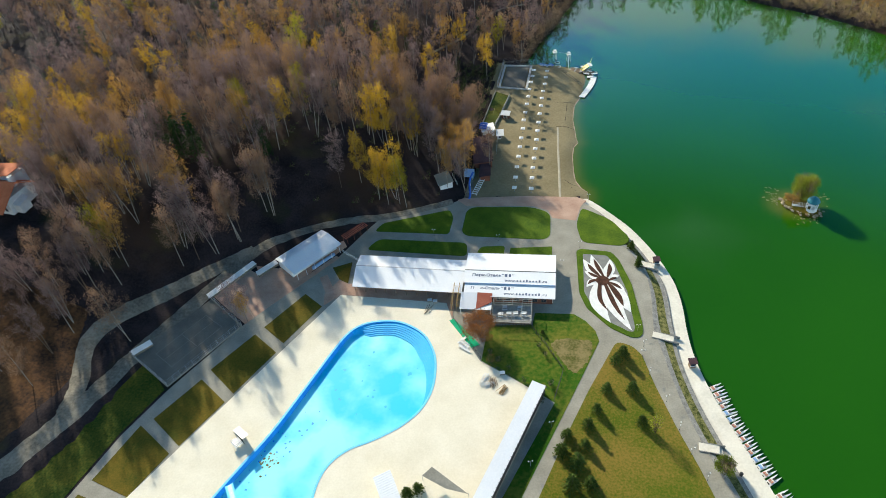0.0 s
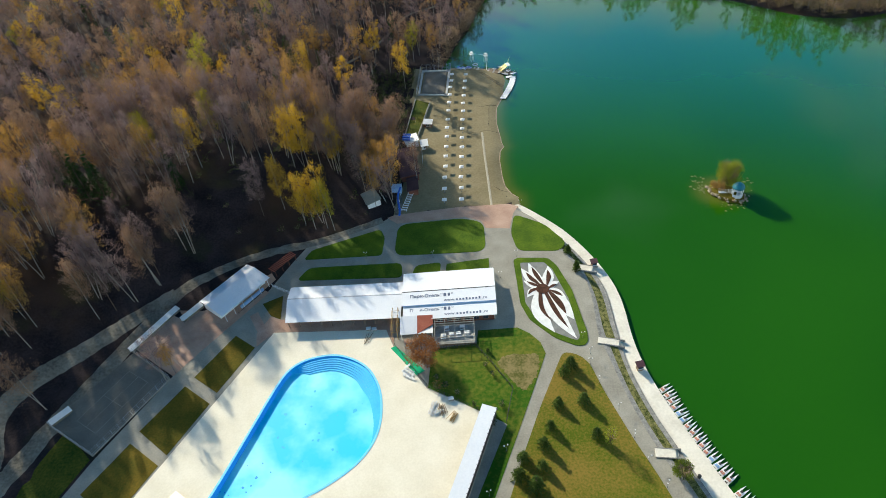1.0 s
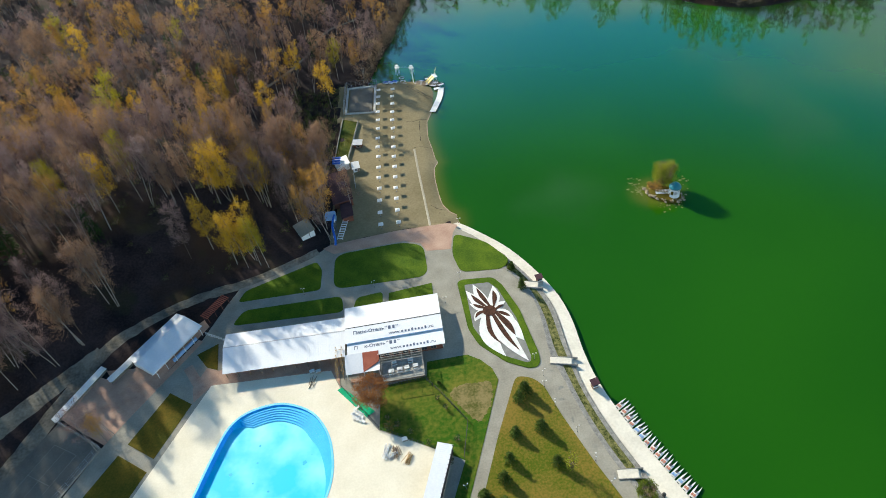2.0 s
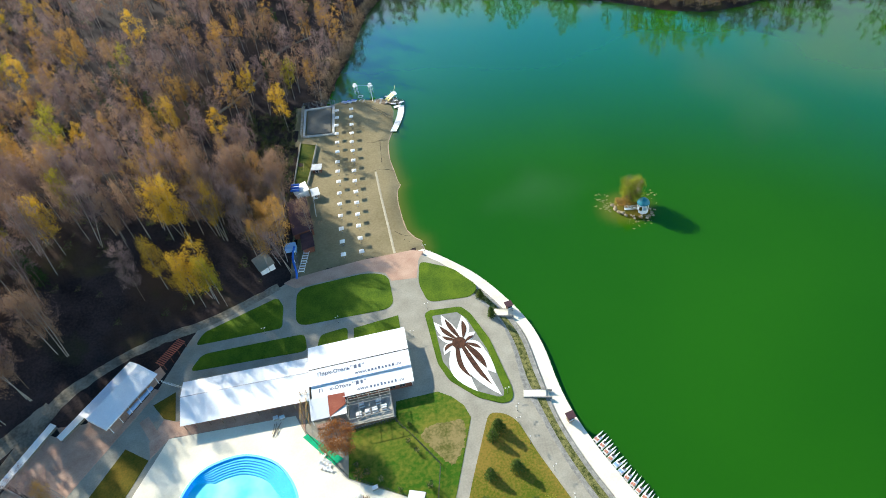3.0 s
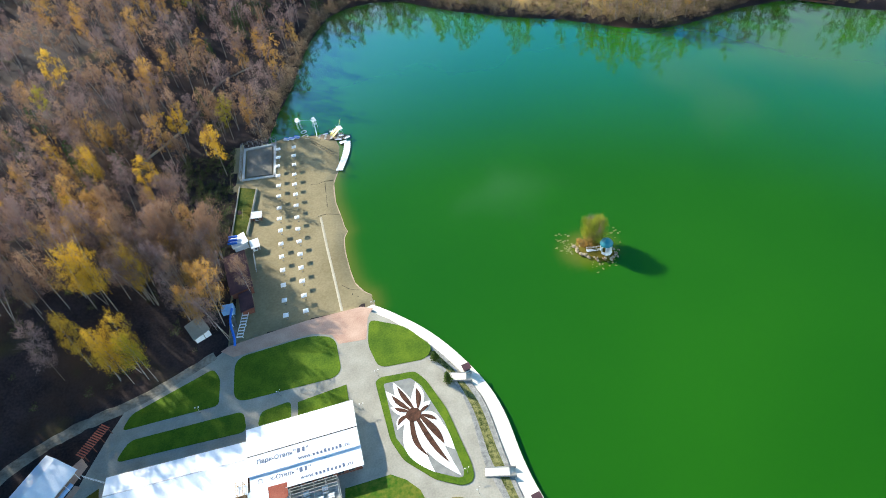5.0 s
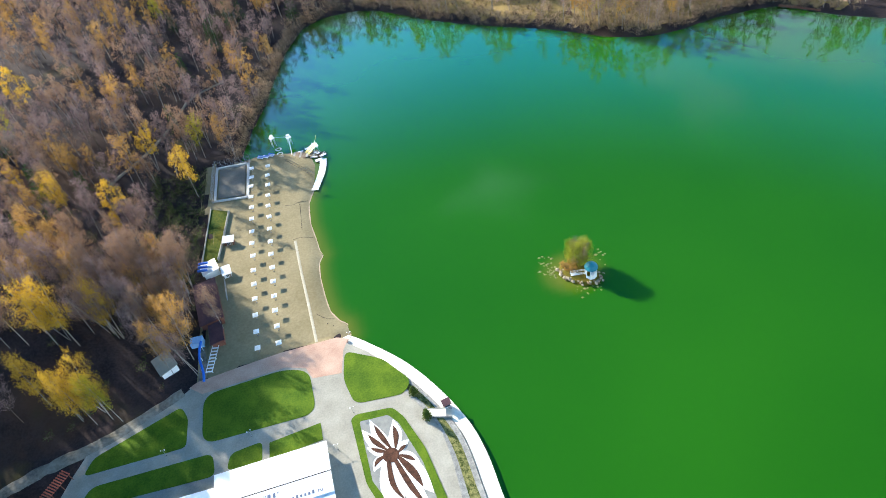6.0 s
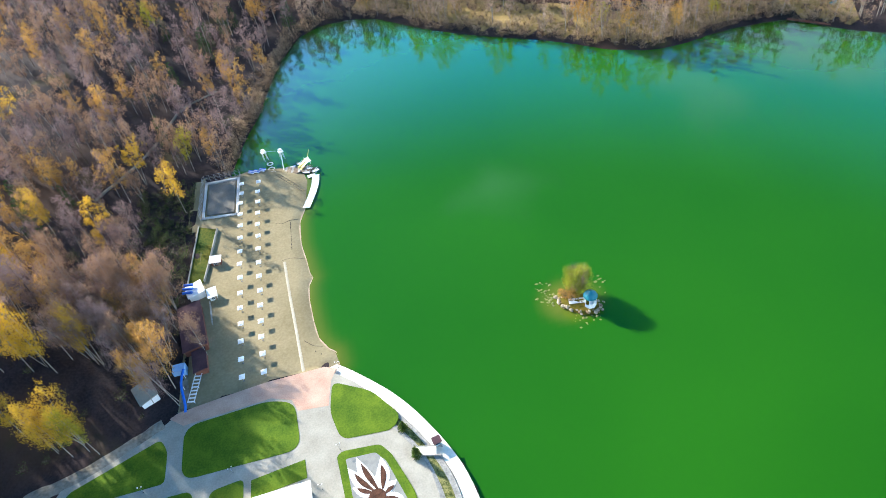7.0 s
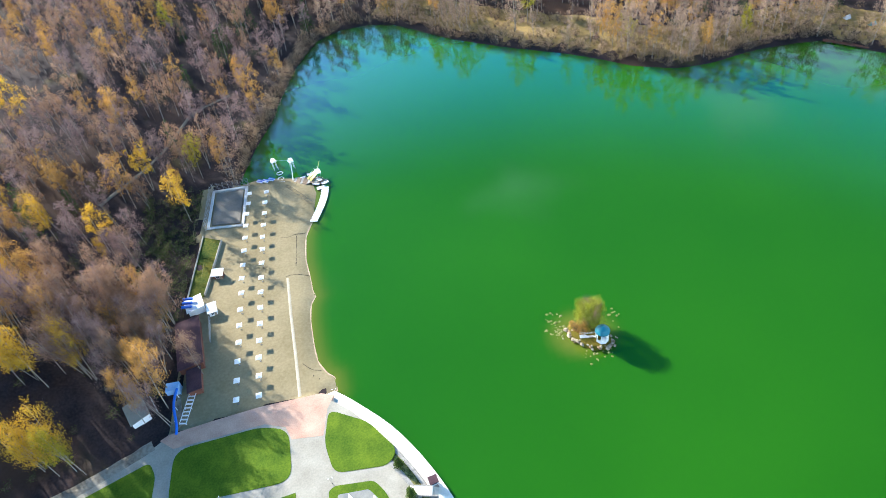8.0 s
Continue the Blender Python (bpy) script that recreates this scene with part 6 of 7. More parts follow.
def leaf(co, tris, mats, p, size, rng, mat):
    u = rng.normal(size=3)
    u *= size / np.linalg.norm(u)
    v = np.cross(u, rng.normal(size=3))
    v *= size * 0.8 / max(np.linalg.norm(v), 1e-6)
    i = len(co)
    p = np.array(p)
    co += [tuple(p - u * 0.5), tuple(p + v * 0.5), tuple(p + u * 0.5 + v * 0.15)]
    tris.append((i, i + 1, i + 2))
    mats.append(mat)


def sprays(part_, roots, tips, widths, rng, mat):
    """Many thin blades at once, from roots to tips."""
    co, tris, mats = part_
    d = tips - roots
    side = np.cross(d, rng.normal(size=d.shape))
    side *= widths[:, None] / np.maximum(np.linalg.norm(side, axis=1), 1e-6)[:, None]
    base = len(co)
    co.extend(map(tuple, np.stack([roots - side, roots + side, tips], 1).reshape(-1, 3)))
    tris.extend((base + 3 * k, base + 3 * k + 1, base + 3 * k + 2) for k in range(len(d)))
    mats.extend([mat] * len(d))


def foliage(part_, places, sizes, rng, mat):
    """Many small three-cornered leaf sprays at once."""
    co, tris, mats = part_
    u = rng.normal(size=places.shape)
    u *= (sizes / np.linalg.norm(u, axis=1))[:, None]
    v = np.cross(u, rng.normal(size=places.shape))
    v *= (sizes * 0.8 / np.maximum(np.linalg.norm(v, axis=1), 1e-6))[:, None]
    base = len(co)
    co.extend(map(tuple, np.stack([places - u * 0.5, places + v * 0.5, places + u * 0.5 + v * 0.15], 1).reshape(-1, 3)))
    tris.extend((base + 3 * k, base + 3 * k + 1, base + 3 * k + 2) for k in range(len(places)))
    mats.extend([mat] * len(places))


def birch(seed, leaves, leaf_size, limbs, twigs, fine, height=19.0, girth=0.12, spread=0.16, bare=0.45, trunks=1):
    """Slender birch: a long bare pale stem and a loose domed crown of rising limbs that carry tufts of leaves.
    Gives (trunk part, crown part), each vertices, triangles, slots (0 bark, 1 twig, 2 leaf)."""
    rng = np.random.default_rng(seed)
    stem, crown = ([], [], []), ([], [], [])
    for k in range(trunks):
        h = height * (1 if k == 0 else rng.uniform(0.78, 0.98))
        lean = rng.normal(0, 0.035, 2) + (rng.normal(0, 0.10, 2) if trunks > 1 else 0)
        bow = rng.normal(0, 0.03, 2)
        root = rng.normal(0, 0.3, 2) if trunks > 1 else np.zeros(2)
        spine = lambda f: np.array([root[0] + lean[0] * h * f + bow[0] * h * f * f, root[1] + lean[1] * h * f + bow[1] * h * f * f, h * f])
        fs = np.linspace(0, 0.97, 8 if fine else 4)
        tube(*stem, [spine(f) - (np.array([0, 0, 0.5]) if f == 0 else 0) for f in fs], [girth * (1 - 0.9 * f) + 0.02 for f in fs], 6 if fine else 3, 0)
        n_l = max(6, limbs // trunks)
        lobes = rng.uniform(0.6, 1.25, 6)
        tufts, weight = [], []
        for i in range(n_l):
            u = (i + rng.uniform(0, 1)) / n_l
            a = i * 2.4 + rng.uniform(-0.6, 0.6)
            lobe = lobes[int(a / 1.0472) % 6]
            reach_ = h * spread * math.sqrt(max(0.02, 1 - ((u - 0.40) / 0.62) ** 2)) * lobe * rng.uniform(0.75, 1.1)
            f_end = bare + (1 - bare) * u
            f_in = max(bare * 0.75, f_end - rng.uniform(0.10, 0.2))
            p = spine(f_in)
            e = spine(f_end) + np.array([math.cos(a) * reach_, math.sin(a) * reach_, rng.uniform(-0.4, 0.5)])
            mid_ = p * 0.5 + e * 0.5 + np.array([math.cos(a), math.sin(a), -0.4]) * 0.08 * reach_
            r = girth * 0.32 * (1 - f_in * 0.7)
            if fine:
                tube(*crown, [p, mid_, e], [r, r * 0.6, 0.012], 3, 0)
            else:
                sprays(crown, np.array([p]), np.array([e]), np.array([r]), rng, 0)
            n_t = 4 if fine else 3
            for g in np.linspace(0.5, 1.0, n_t) + rng.uniform(-0.08, 0.08, n_t):
                tufts.append(p + (e - p) * g + rng.normal(0, 0.16 * reach_ + 0.1, 3))
                weight.append(rng.uniform(0.3, 1.5) * (0.5 + g))
        tufts, weight = np.array(tufts), np.array(weight) / sum(weight)
        n = twigs // trunks
        pick = rng.choice(len(tufts), n, p=weight)
        start = tufts[pick] + rng.normal(0, 0.35, (n, 3))
        out = start - np.array([spine(0.5)[0], spine(0.5)[1], 0]) * np.array([1, 1, 0]) - np.array([0, 0, 1]) * (start[:, 2:3] - 1.2)
        out = out / np.linalg.norm(out, axis=1)[:, None] + rng.normal(0, 0.5, (n, 3))
        sprays(crown, start - out * 0.4, start + out * rng.uniform(0.5, 1.1, (n, 1)), np.full(n, 0.026 if fine else 0.045), rng, 1)
        n = leaves // trunks
        pick = rng.choice(len(tufts), n, p=weight)
        places = tufts[pick] + rng.normal(0, 1, (n, 3)) * np.array([0.46, 0.46, 0.62]) * (h / 19)
        foliage(crown, places, leaf_size * rng.uniform(0.55, 1.35, n), rng, 2)
    return stem, crown


def conifer(seed, height, width, tiers, per, fine):
    """Spruce or pine: whorls of drooping boughs made of many small sprays."""
    rng = np.random.default_rng(seed)
    tc, tt, tm, cc, ct, cm = [], [], [], [], [], []
    tube(tc, tt, tm, [(0, 0, -0.3), (0, 0, height * 0.5), (0, 0, height * 0.97)], [height * 0.016, height * 0.009, 0.01], 6, 0)
    for i in range(tiers):
        f = 0.08 + 0.9 * i / tiers
        z = height * f
        r = width * (1 - f) ** 0.85 + 0.12
        for j in range(per if f < 0.8 else max(4, per // 2)):
            a = j * 2 * math.pi / per + i * 1.3 + rng.uniform(-0.2, 0.2)
            ln = r * rng.uniform(0.7, 1.15)
            tip = np.array([math.cos(a) * ln, math.sin(a) * ln, z - ln * 0.22])
            p = np.array([0, 0, z])
            blade(cc, ct, cm, p, tip, 0.03, rng, 1)
            for k in range(10 if fine else 6):
                g = rng.uniform(0.2, 1.0)
                s = p + (tip - p) * g + rng.normal(0, 0.05 * ln + 0.03, 3)
                o = np.array([math.cos(a + rng.uniform(-0.9, 0.9)), math.sin(a + rng.uniform(-0.9, 0.9)), rng.uniform(-0.35, 0.2)])
                blade(cc, ct, cm, s, s + o * (0.18 * width + 0.15) * rng.uniform(0.6, 1.2), 0.05 * width + 0.035, rng, 2)
    return (tc, tt, tm), (cc, ct, cm)


def bushy(seed, height, width, leaves, size):
    """A round-headed shrub or small tree with many stems."""
    rng = np.random.default_rng(seed)
    tc, tt, tm, cc, ct, cm = [], [], [], [], [], []
    for i in range(7):
        a = i * 0.9
        tip = np.array([math.cos(a) * width * 0.6, math.sin(a) * width * 0.6, height * rng.uniform(0.6, 0.9)])
        tube(tc, tt, tm, [(0.1 * math.cos(a), 0.1 * math.sin(a), -0.2), tuple(tip * 0.5 + np.array([0, 0, 0.12 * height])), tuple(tip)], [0.07 * height / 4, 0.045 * height / 4, 0.012], 4, 0)
    hubs = [(rng.normal(0, 1, 3)) for _ in range(26)]
    for i in range(leaves):
        hb = hubs[i % 26]
        d = hb / np.linalg.norm(hb)
        c = np.array([d[0] * width * 0.72, d[1] * width * 0.72, height * (0.55 + 0.36 * d[2])])
        s = c + np.clip(rng.normal(0, 0.19, 3), -0.3, 0.3) * np.array([width, width, height * 0.45])
        if s[2] > 0.1:
            leaf(cc, ct, cm, s, size * rng.uniform(0.6, 1.4), rng, 2)
    for i in range(leaves // 8):
        a, z = rng.uniform(0, 6.28), rng.uniform(0.2, 0.8)
        p = np.array([math.cos(a) * width * 0.35, math.sin(a) * width * 0.35, height * z])
        blade(cc, ct, cm, p, p * np.array([2.1, 2.1, 1.2]) + rng.normal(0, 0.2, 3), 0.03, rng, 1)
    return (tc, tt, tm), (cc, ct, cm)


def as_mesh(name, data, mats):
    me = raw_mesh(name, np.array(data[0]), np.array(data[1]))
    for m in mats:
        me.materials.append(m)
    me.polygons.foreach_set("material_index", np.array(data[2], np.int32))
    return me


# kinds: bark, leaf, leaf count, leaf size, twigs
KINDS = {
    "bare": (BIRCHBARK, LEAF["mauve"], 950, 0.36, 420),
    "grey": (BROWNBARK, LEAF["mauve"], 750, 0.35, 560),
    "tan": (BIRCHBARK, LEAF["tan"], 1200, 0.37, 240),
    "rust": (BIRCHBARK, LEAF["rust"], 1300, 0.38, 160),
    "gold": (BIRCHBARK, LEAF["gold"], 1450, 0.39, 80),
    "lime": (BIRCHBARK, LEAF["lime"], 1450, 0.39, 80),
}
SAYS = {
    "bare": "tall birch, nearly bare, with pale trunk",
    "grey": "leafless grey-brown tree with fine twigs",
    "tan": "tall birch with thin tan autumn leaves",
    "rust": "tall birch with rust-orange autumn leaves",
    "gold": "birch with bright golden autumn crown",
    "lime": "birch with yellow-green autumn crown",
    "pine": "dark green pine among the birches",
}
NEAR, FAR = {}, {}
seed = 11
for kind, (bark, leaves_m, count, size, twigs) in KINDS.items():
    NEAR[kind], FAR[kind] = [], []
    for v in range(3):
        seed += 1
        spread, low = ((0.15, 0.44), (0.185, 0.38), (0.20, 0.48))[v]
        NEAR[kind].append((birch(seed, int(count * 2.2), size * 1.08, 26, int(twigs * 1.2), True, spread=spread, bare=low, trunks=1 + (v == 2)), (bark, TWIG, leaves_m)))
        FAR[kind].append((birch(seed + 50, int(count * 0.85), size * 1.55, 15, int(twigs * 0.4), False, spread=spread, bare=low, trunks=1 + (v == 2)), (bark, TWIG, leaves_m)))
NEAR["pine"] = [(conifer(5, 15, 3.0, 16, 9, True), (BROWNBARK, BROWNBARK, LEAF["pine"]))]
for v in range(2):
    FAR.setdefault("straw", []).append((birch(90 + v, 480, 0.5, 12, 300, False, spread=0.17, bare=0.25), (BIRCHBARK, TWIG, LEAF["straw"])))
FAR["pine"] = [(conifer(6, 15, 3.2, 12, 7, False), (BROWNBARK, BROWNBARK, LEAF["pine"]))]

# where each tree stands
rng = np.random.default_rng(4)
WOODS = [(-112, -125), (-125, -95), (-180, -28), (-345, 195), (-345, 225), (-155, 352), (10, 300), (300, 190), (300, 125), (262, 128)] + FAR_SHORE[::-1] + [(-2, 119), (-6, 92), (-5, 60), (-3, 24), (-8, 18), (-30, 8), (-45, 5), (-60, 0), (-72, -14), (-84, -44), (-95, -70), (-106, -105)]
CLEARING = [(-69, 38), (-48, 32), (-35, 34), (-22, 36), (-16, 45), (-5, 31), (-6, 19), (-39, 6), (-66, 2), (-68, 10)]
spots = []
for step, keep in ((6.2, lambda p: (p[:, 0] > -150) & (p[:, 1] < 150) & (p[:, 0] < 40)), (7.2, lambda p: ~((p[:, 0] > -150) & (p[:, 1] < 150)) & (p[:, 0] < 40)), (5.0, lambda p: p[:, 0] >= 40)):
    gx, gy = np.meshgrid(np.arange(-350, 305, step), np.arange(-130, 356, step))
    p = np.stack([gx.ravel(), gy.ravel()], 1) + rng.uniform(-0.48, 0.48, (gx.size, 2)) * step
    spots.append(p[keep(p) & inside(p, WOODS)])
spots = np.concatenate(spots)
ok = ~inside(spots, PARK) & ~inside(spots, LAKE) & (reach(spots, LAKE) > 1.6) & (reach(spots, ROAD_LINE, False) > 5.0) & (reach(spots, ROAD_SIDE, False) > 5.5) & (reach(spots, FOREST_PATH, False) > 1.3)
ok &= ~inside(spots, BEACH) & (np.hypot(spots[:, 0] + 153, spots[:, 1] + 17) > 12)
thin = ((spots[:, 0] > -22) & (spots[:, 0] < 2) & (spots[:, 1] > 62) & (spots[:, 1] < 118)) | ((spots[:, 0] > -140) & (spots[:, 0] < -92) & (spots[:, 1] < -58)) | (np.hypot(spots[:, 0] - 262, spots[:, 1] - 150) < 16) | (np.hypot(spots[:, 0] - 150, spots[:, 1] - 196) < 12)
ok &= ~thin | (rng.random(len(spots)) < 0.12)
lane = np.clip((spots + np.array([153.0, 18.0])) @ np.array([0.79, -0.61]), 0, 24)
ok &= np.hypot(*(spots + np.array([153.0, 18.0]) - lane[:, None] * np.array([0.79, -0.61])).T) > 10.5
glade = np.array([noise.noise((x * 0.02, y * 0.02, 7)) for x, y in spots])
upslope = (spots[:, 0] > -115) & (spots[:, 0] < -38) & (spots[:, 1] < 55)
ok &= (glade > -0.30) | upslope | (rng.random(len(spots)) < 0.25)
gap = np.array([noise.noise((x * 0.085, y * 0.085, 21)) for x, y in spots])
ok &= (gap > -0.14) | (rng.random(len(spots)) < 0.2)
for x, y, r in ((-92, 8, 8), (-205, 68, 20)):
    ok &= (np.hypot(spots[:, 0] - x, spots[:, 1] - y) > r) | (rng.random(len(spots)) < 0.15)
ok &= ~inside(spots, CLEARING)
rise = np.minimum(reach(spots, PARK), reach(spots, YARD))
face = (rise > 5) & (rise < 34) & (spots[:, 0] < -42) & (spots[:, 1] < 60)
ok &= ~face | (rng.random(len(spots)) < np.where(rise > 13, 0.72, 0.4))
spots = spots[ok]
weights = {"bare": 0.29, "grey": 0.15, "tan": 0.35, "rust": 0.115, "gold": 0.05, "lime": 0.03, "pine": 0.015}
names = list(weights)
wood = np.array([noise.noise((x * 0.03, y * 0.03, 1)) for x, y in spots])
draw = np.clip(rng.random(len(spots)) + wood * 0.22, 0, 0.9999)
names.append("straw")
kinds = np.array(names)[np.searchsorted(np.cumsum(list(weights.values())) / sum(weights.values()), draw)]
bank_side = (spots[:, 0] > 40) & (spots[:, 1] > 100)
kinds[bank_side & np.isin(kinds, ("grey", "tan", "bare", "gold"))] = "straw"
edge_wood = (spots[:, 0] > -62) & (spots[:, 1] > 18) & (spots[:, 1] < 62)
swap = rng.random(len(spots))
kinds[edge_wood & np.isin(kinds, ("gold", "lime"))] = "tan"
kinds[edge_wood & (kinds == "rust") & (swap < 0.6)] = "bare"
ACCENTS = {
    "rust": [(-43.8, 113.4), (-38.5, 67.6), (-52.9, 88.3), (-98.5, 122.5), (-60.8, 114.2), (-113.2, 107.7), (-129.6, 24.3), (-6.7, 26.8), (-40, 117), (-48, 110)],
    "gold": [(-24.0, 27.5), (-39.6, 40.3), (-65.4, 158.3), (-4.2, 110), (-43.9, 28.0), (-186.6, 88.1), (-212.8, 134.0), (-171.0, 128.7), (-201.3, 96.9), (-166.7, 43.1), (-143.4, 27.8), (-134.1, 57.7), (-155.6, 10.7), (-160.5, 64.1), (-26.5, 21.5), (-22, 23), (-150, 22), (-160, 20), (-23.6, 91.0), (-152, 8), (-146, 0), (-153, -2), (-140, 14), (-118, -8), (-153, 99), (-190, 105)],
    "lime": [(-82.7, 74.4), (-75.5, 137.6), (-83.9, 33.3), (-80.6, 83.2), (-86, 37)],
    "pine": [(-77.6, 115.2), (-92.9, 109.8), (-78.3, 129.1)],
}
for kind, places in ACCENTS.items():
    for q in places:
        kinds[np.argmin(np.hypot(*(spots - np.array(q)).T))] = kind
extra = [((4.4, 36.4), "tan", 0.98), ((-3.9, 32.3), "bare", 0.9), ((-5.6, 38.2), "bare", 1.0), ((-4.9, 43.4), "tan", 1.0), ((-7.5, 53), "bare", 1.05), ((-6.5, 58), "tan", 0.9), ((-5.2, 48.5), "rust", 0.8), ((-9.5, 44), "tan", 0.95), ((-9.8, 34.5), "rust", 0.85), ((-9.5, 27.5), "rust", 0.72), ((-58.9, -48.6), "bare", 0.95), ((-57.4, -45.6), "rust", 0.7), ((-56.0, -43.6), "bare", 0.85), ((-75, -12), "tan", 1.2), ((-84, -23), "grey", 1.2), ((-108, -58), "bare", 1.15), ((-110, -66), "grey", 1.1), ((-109, -77), "tan", 1.1), ((-80, -19), "bare", 1.3), ((-75, -9), "grey", 1.3), ((-9.9, 113.2), "rust", 0.80), ((-14.6, 116.8), "bare", 0.80), ((-21.1, 75.8), "bare", 1.10), ((-20.0, 81.7), "tan", 1.00), ((-27.6, 82.2), "gold", 0.60), ((-43.8, 91.7), "gold", 1.05), ((-42.2, 61.7), "gold", 0.95), ((-27.8, 54.5), "tan", 0.95), ((-29.3, 102.1), "bare", 0.85), ((-34.8, 69.6), "tan", 1.00), ((-34.0, 81.4), "bare", 1.00), ((-19.6, 93.1), "bare", 0.90), ((-21.8, 61.8), "bare", 0.95), ((-8.3, 131.3), "tan", 0.90), ((-12.5, 50), "bare", 1.15), ((-16, 58), "tan", 1.15), ((-6.5, 64), "bare", 1.0), ((-114, -52), "bare", 1.2), ((-120, -56), "grey", 1.2), ((-118, -46), "tan", 1.2), ((-125, -50), "bare", 1.2), ((-108, -43), "bare", 1.15), ((-112, -37), "tan", 1.25), ((-89, -17), "bare", 1.25), ((-17, 52), "tan", 1.15), ((-13, 60), "rust", 1.05), ((-23, 54), "bare", 1.15), ((-28.5, 13.1), "gold", 1.18), ((-26.2, 16.1), "gold", 1.3), ((-21.7, 12.1), "lime", 1.15), ((-32.3, 15.4), "gold", 1.05), ((-24.5, 13.6), "gold", 1.1), ((-40.0, 20.1), "gold", 1.1), ((-46.5, 16.6), "grey", 1.25), ((-35.2, 36.8), "gold", 0.8), ((-31.1, 48.0), "rust", 1.2), ((-23.6, 38.2), "tan", 1.3), ((-26.5, 40.0), "bare", 1.2), ((-19.2, 43.5), "bare", 1.15), ((-49.4, 35.4), "bare", 0.95), ((-51.5, 33.0), "tan", 0.85), ((-67.6, 43.2), "lime", 1.15), ((-71.1, 8.9), "tan", 1.08), ((-73.0, 6.0), "bare", 1.0), ((-77.6, 33.4), "bare", 0.8), ((-9.1, 23.6), "rust", 1.1), ((-2.0, 22.0), "bare", 1.1), ((-16.6, 51.1), "rust", 1.0), ((-12.5, 36), "tan", 1.15), ((-15, 41), "bare", 1.2), ((-10, 46.5), "tan", 1.15), ((-20.5, 50), "tan", 1.2), ((-13.5, 30.5), "bare", 1.1), ((-25, 46), "bare", 1.25), ((-28, 56), "tan", 1.25), ((-21, 66), "tan", 1.2), ((-15, 74), "bare", 1.15), ((-6.8, 36), "rust", 1.05), ((-59, 33.5), "bare", 1.3), ((-63, 36), "tan", 1.3), ((-55, 37), "bare", 1.35), ((-45, 36), "tan", 1.3), ((-41, 39), "bare", 1.3)]
heights = land(spots[:, 0], spots[:, 1])
near = (spots[:, 0] > -175) & (spots[:, 1] < 105) & (spots[:, 1] - 0.35 * spots[:, 0] < 92)
near &= np.cumsum(near) <= 300


def tree_thing(kind, v, x, y, z, turn, size):
    key = (kind, v)
    if key not in built:
        data, mats = NEAR[kind][v]
        ob = thing("pine_tree" if kind == "pine" else "birch_tree", x, y, z, turn, SAYS[kind], "tree", "trees at the forest edge")
        for nm, d in (("trunk", data[0]), ("crown", data[1])):
            c = new(nm, as_mesh(nm, d, mats))
            c.parent = ob
        ob.scale = (size * 0.82, size * 0.82, size)
        built[key] = ob
        return ob
    src = built[key]
    ob = copy_thing(src, pose(x, y, z, 0, 0, turn))
    ob.scale = (size * 0.82, size * 0.82, size)
    return ob


built = {}
for (x, y), kind, z in zip(spots[near], kinds[near], heights[near]):
    tree_thing(kind, int(rng.integers(len(NEAR[kind]))), x, y, z, rng.uniform(0, 360), rng.uniform(1.05, 1.45) if y < 60 else rng.uniform(0.8, 1.25))
for (x, y), kind, size in extra:
    tree_thing(kind, int(abs(x)) % 3, x, y, float(land(np.array([x]), np.array([y]))[0]), 40 * x, size)

# the rest of the woods, one mesh
slots, co_all, tri_all, mat_all, total = [], [], [], [], 0
slot_of = {}
for kind in names:
    for v, (data, mats) in enumerate(FAR[kind]):
        sel = np.where(~near & (kinds == kind))[0]
        sel = sel[v::len(FAR[kind])]
        if not len(sel):
            continue
        for m in mats:
            if m.name not in slot_of:
                slot_of[m.name] = len(slots)
                slots.append(m)
        co = np.concatenate([np.array(data[0][0]), np.array(data[1][0])])
        tri = np.concatenate([np.array(data[0][1]), np.array(data[1][1]) + len(data[0][0])])
        mi = np.array([slot_of[mats[i].name] for i in data[0][2] + data[1][2]])
        a = rng.uniform(0, 2 * np.pi, len(sel))
        s = rng.uniform(0.62, 1.25, len(sel)) * np.where((spots[sel, 0] > -135) & (spots[sel, 1] < 20), 1.22, 1.0)
        c_, s_ = np.cos(a)[:, None], np.sin(a)[:, None]
        X = (co[None, :, 0] * c_ - co[None, :, 1] * s_) * s[:, None] + spots[sel, 0][:, None]
        Y = (co[None, :, 0] * s_ + co[None, :, 1] * c_) * s[:, None] + spots[sel, 1][:, None]
        Z = co[None, :, 2] * s[:, None] + heights[sel][:, None]
        co_all.append(np.stack([X, Y, Z], -1).reshape(-1, 3))
        tri_all.append((tri[None] + (np.arange(len(sel)) * len(co))[:, None, None]).reshape(-1, 3) + total)
        mat_all.append(np.tile(mi, len(sel)))
        total += len(sel) * len(co)
me = raw_mesh("far_woods", np.concatenate(co_all), np.concatenate(tri_all))
for m in slots:
    me.materials.append(m)
me.polygons.foreach_set("material_index", np.concatenate(mat_all).astype(np.int32))
tagged(new("far_woods", me), "dense autumn birch forest with brown and golden crowns", "forest", kind="stuff")

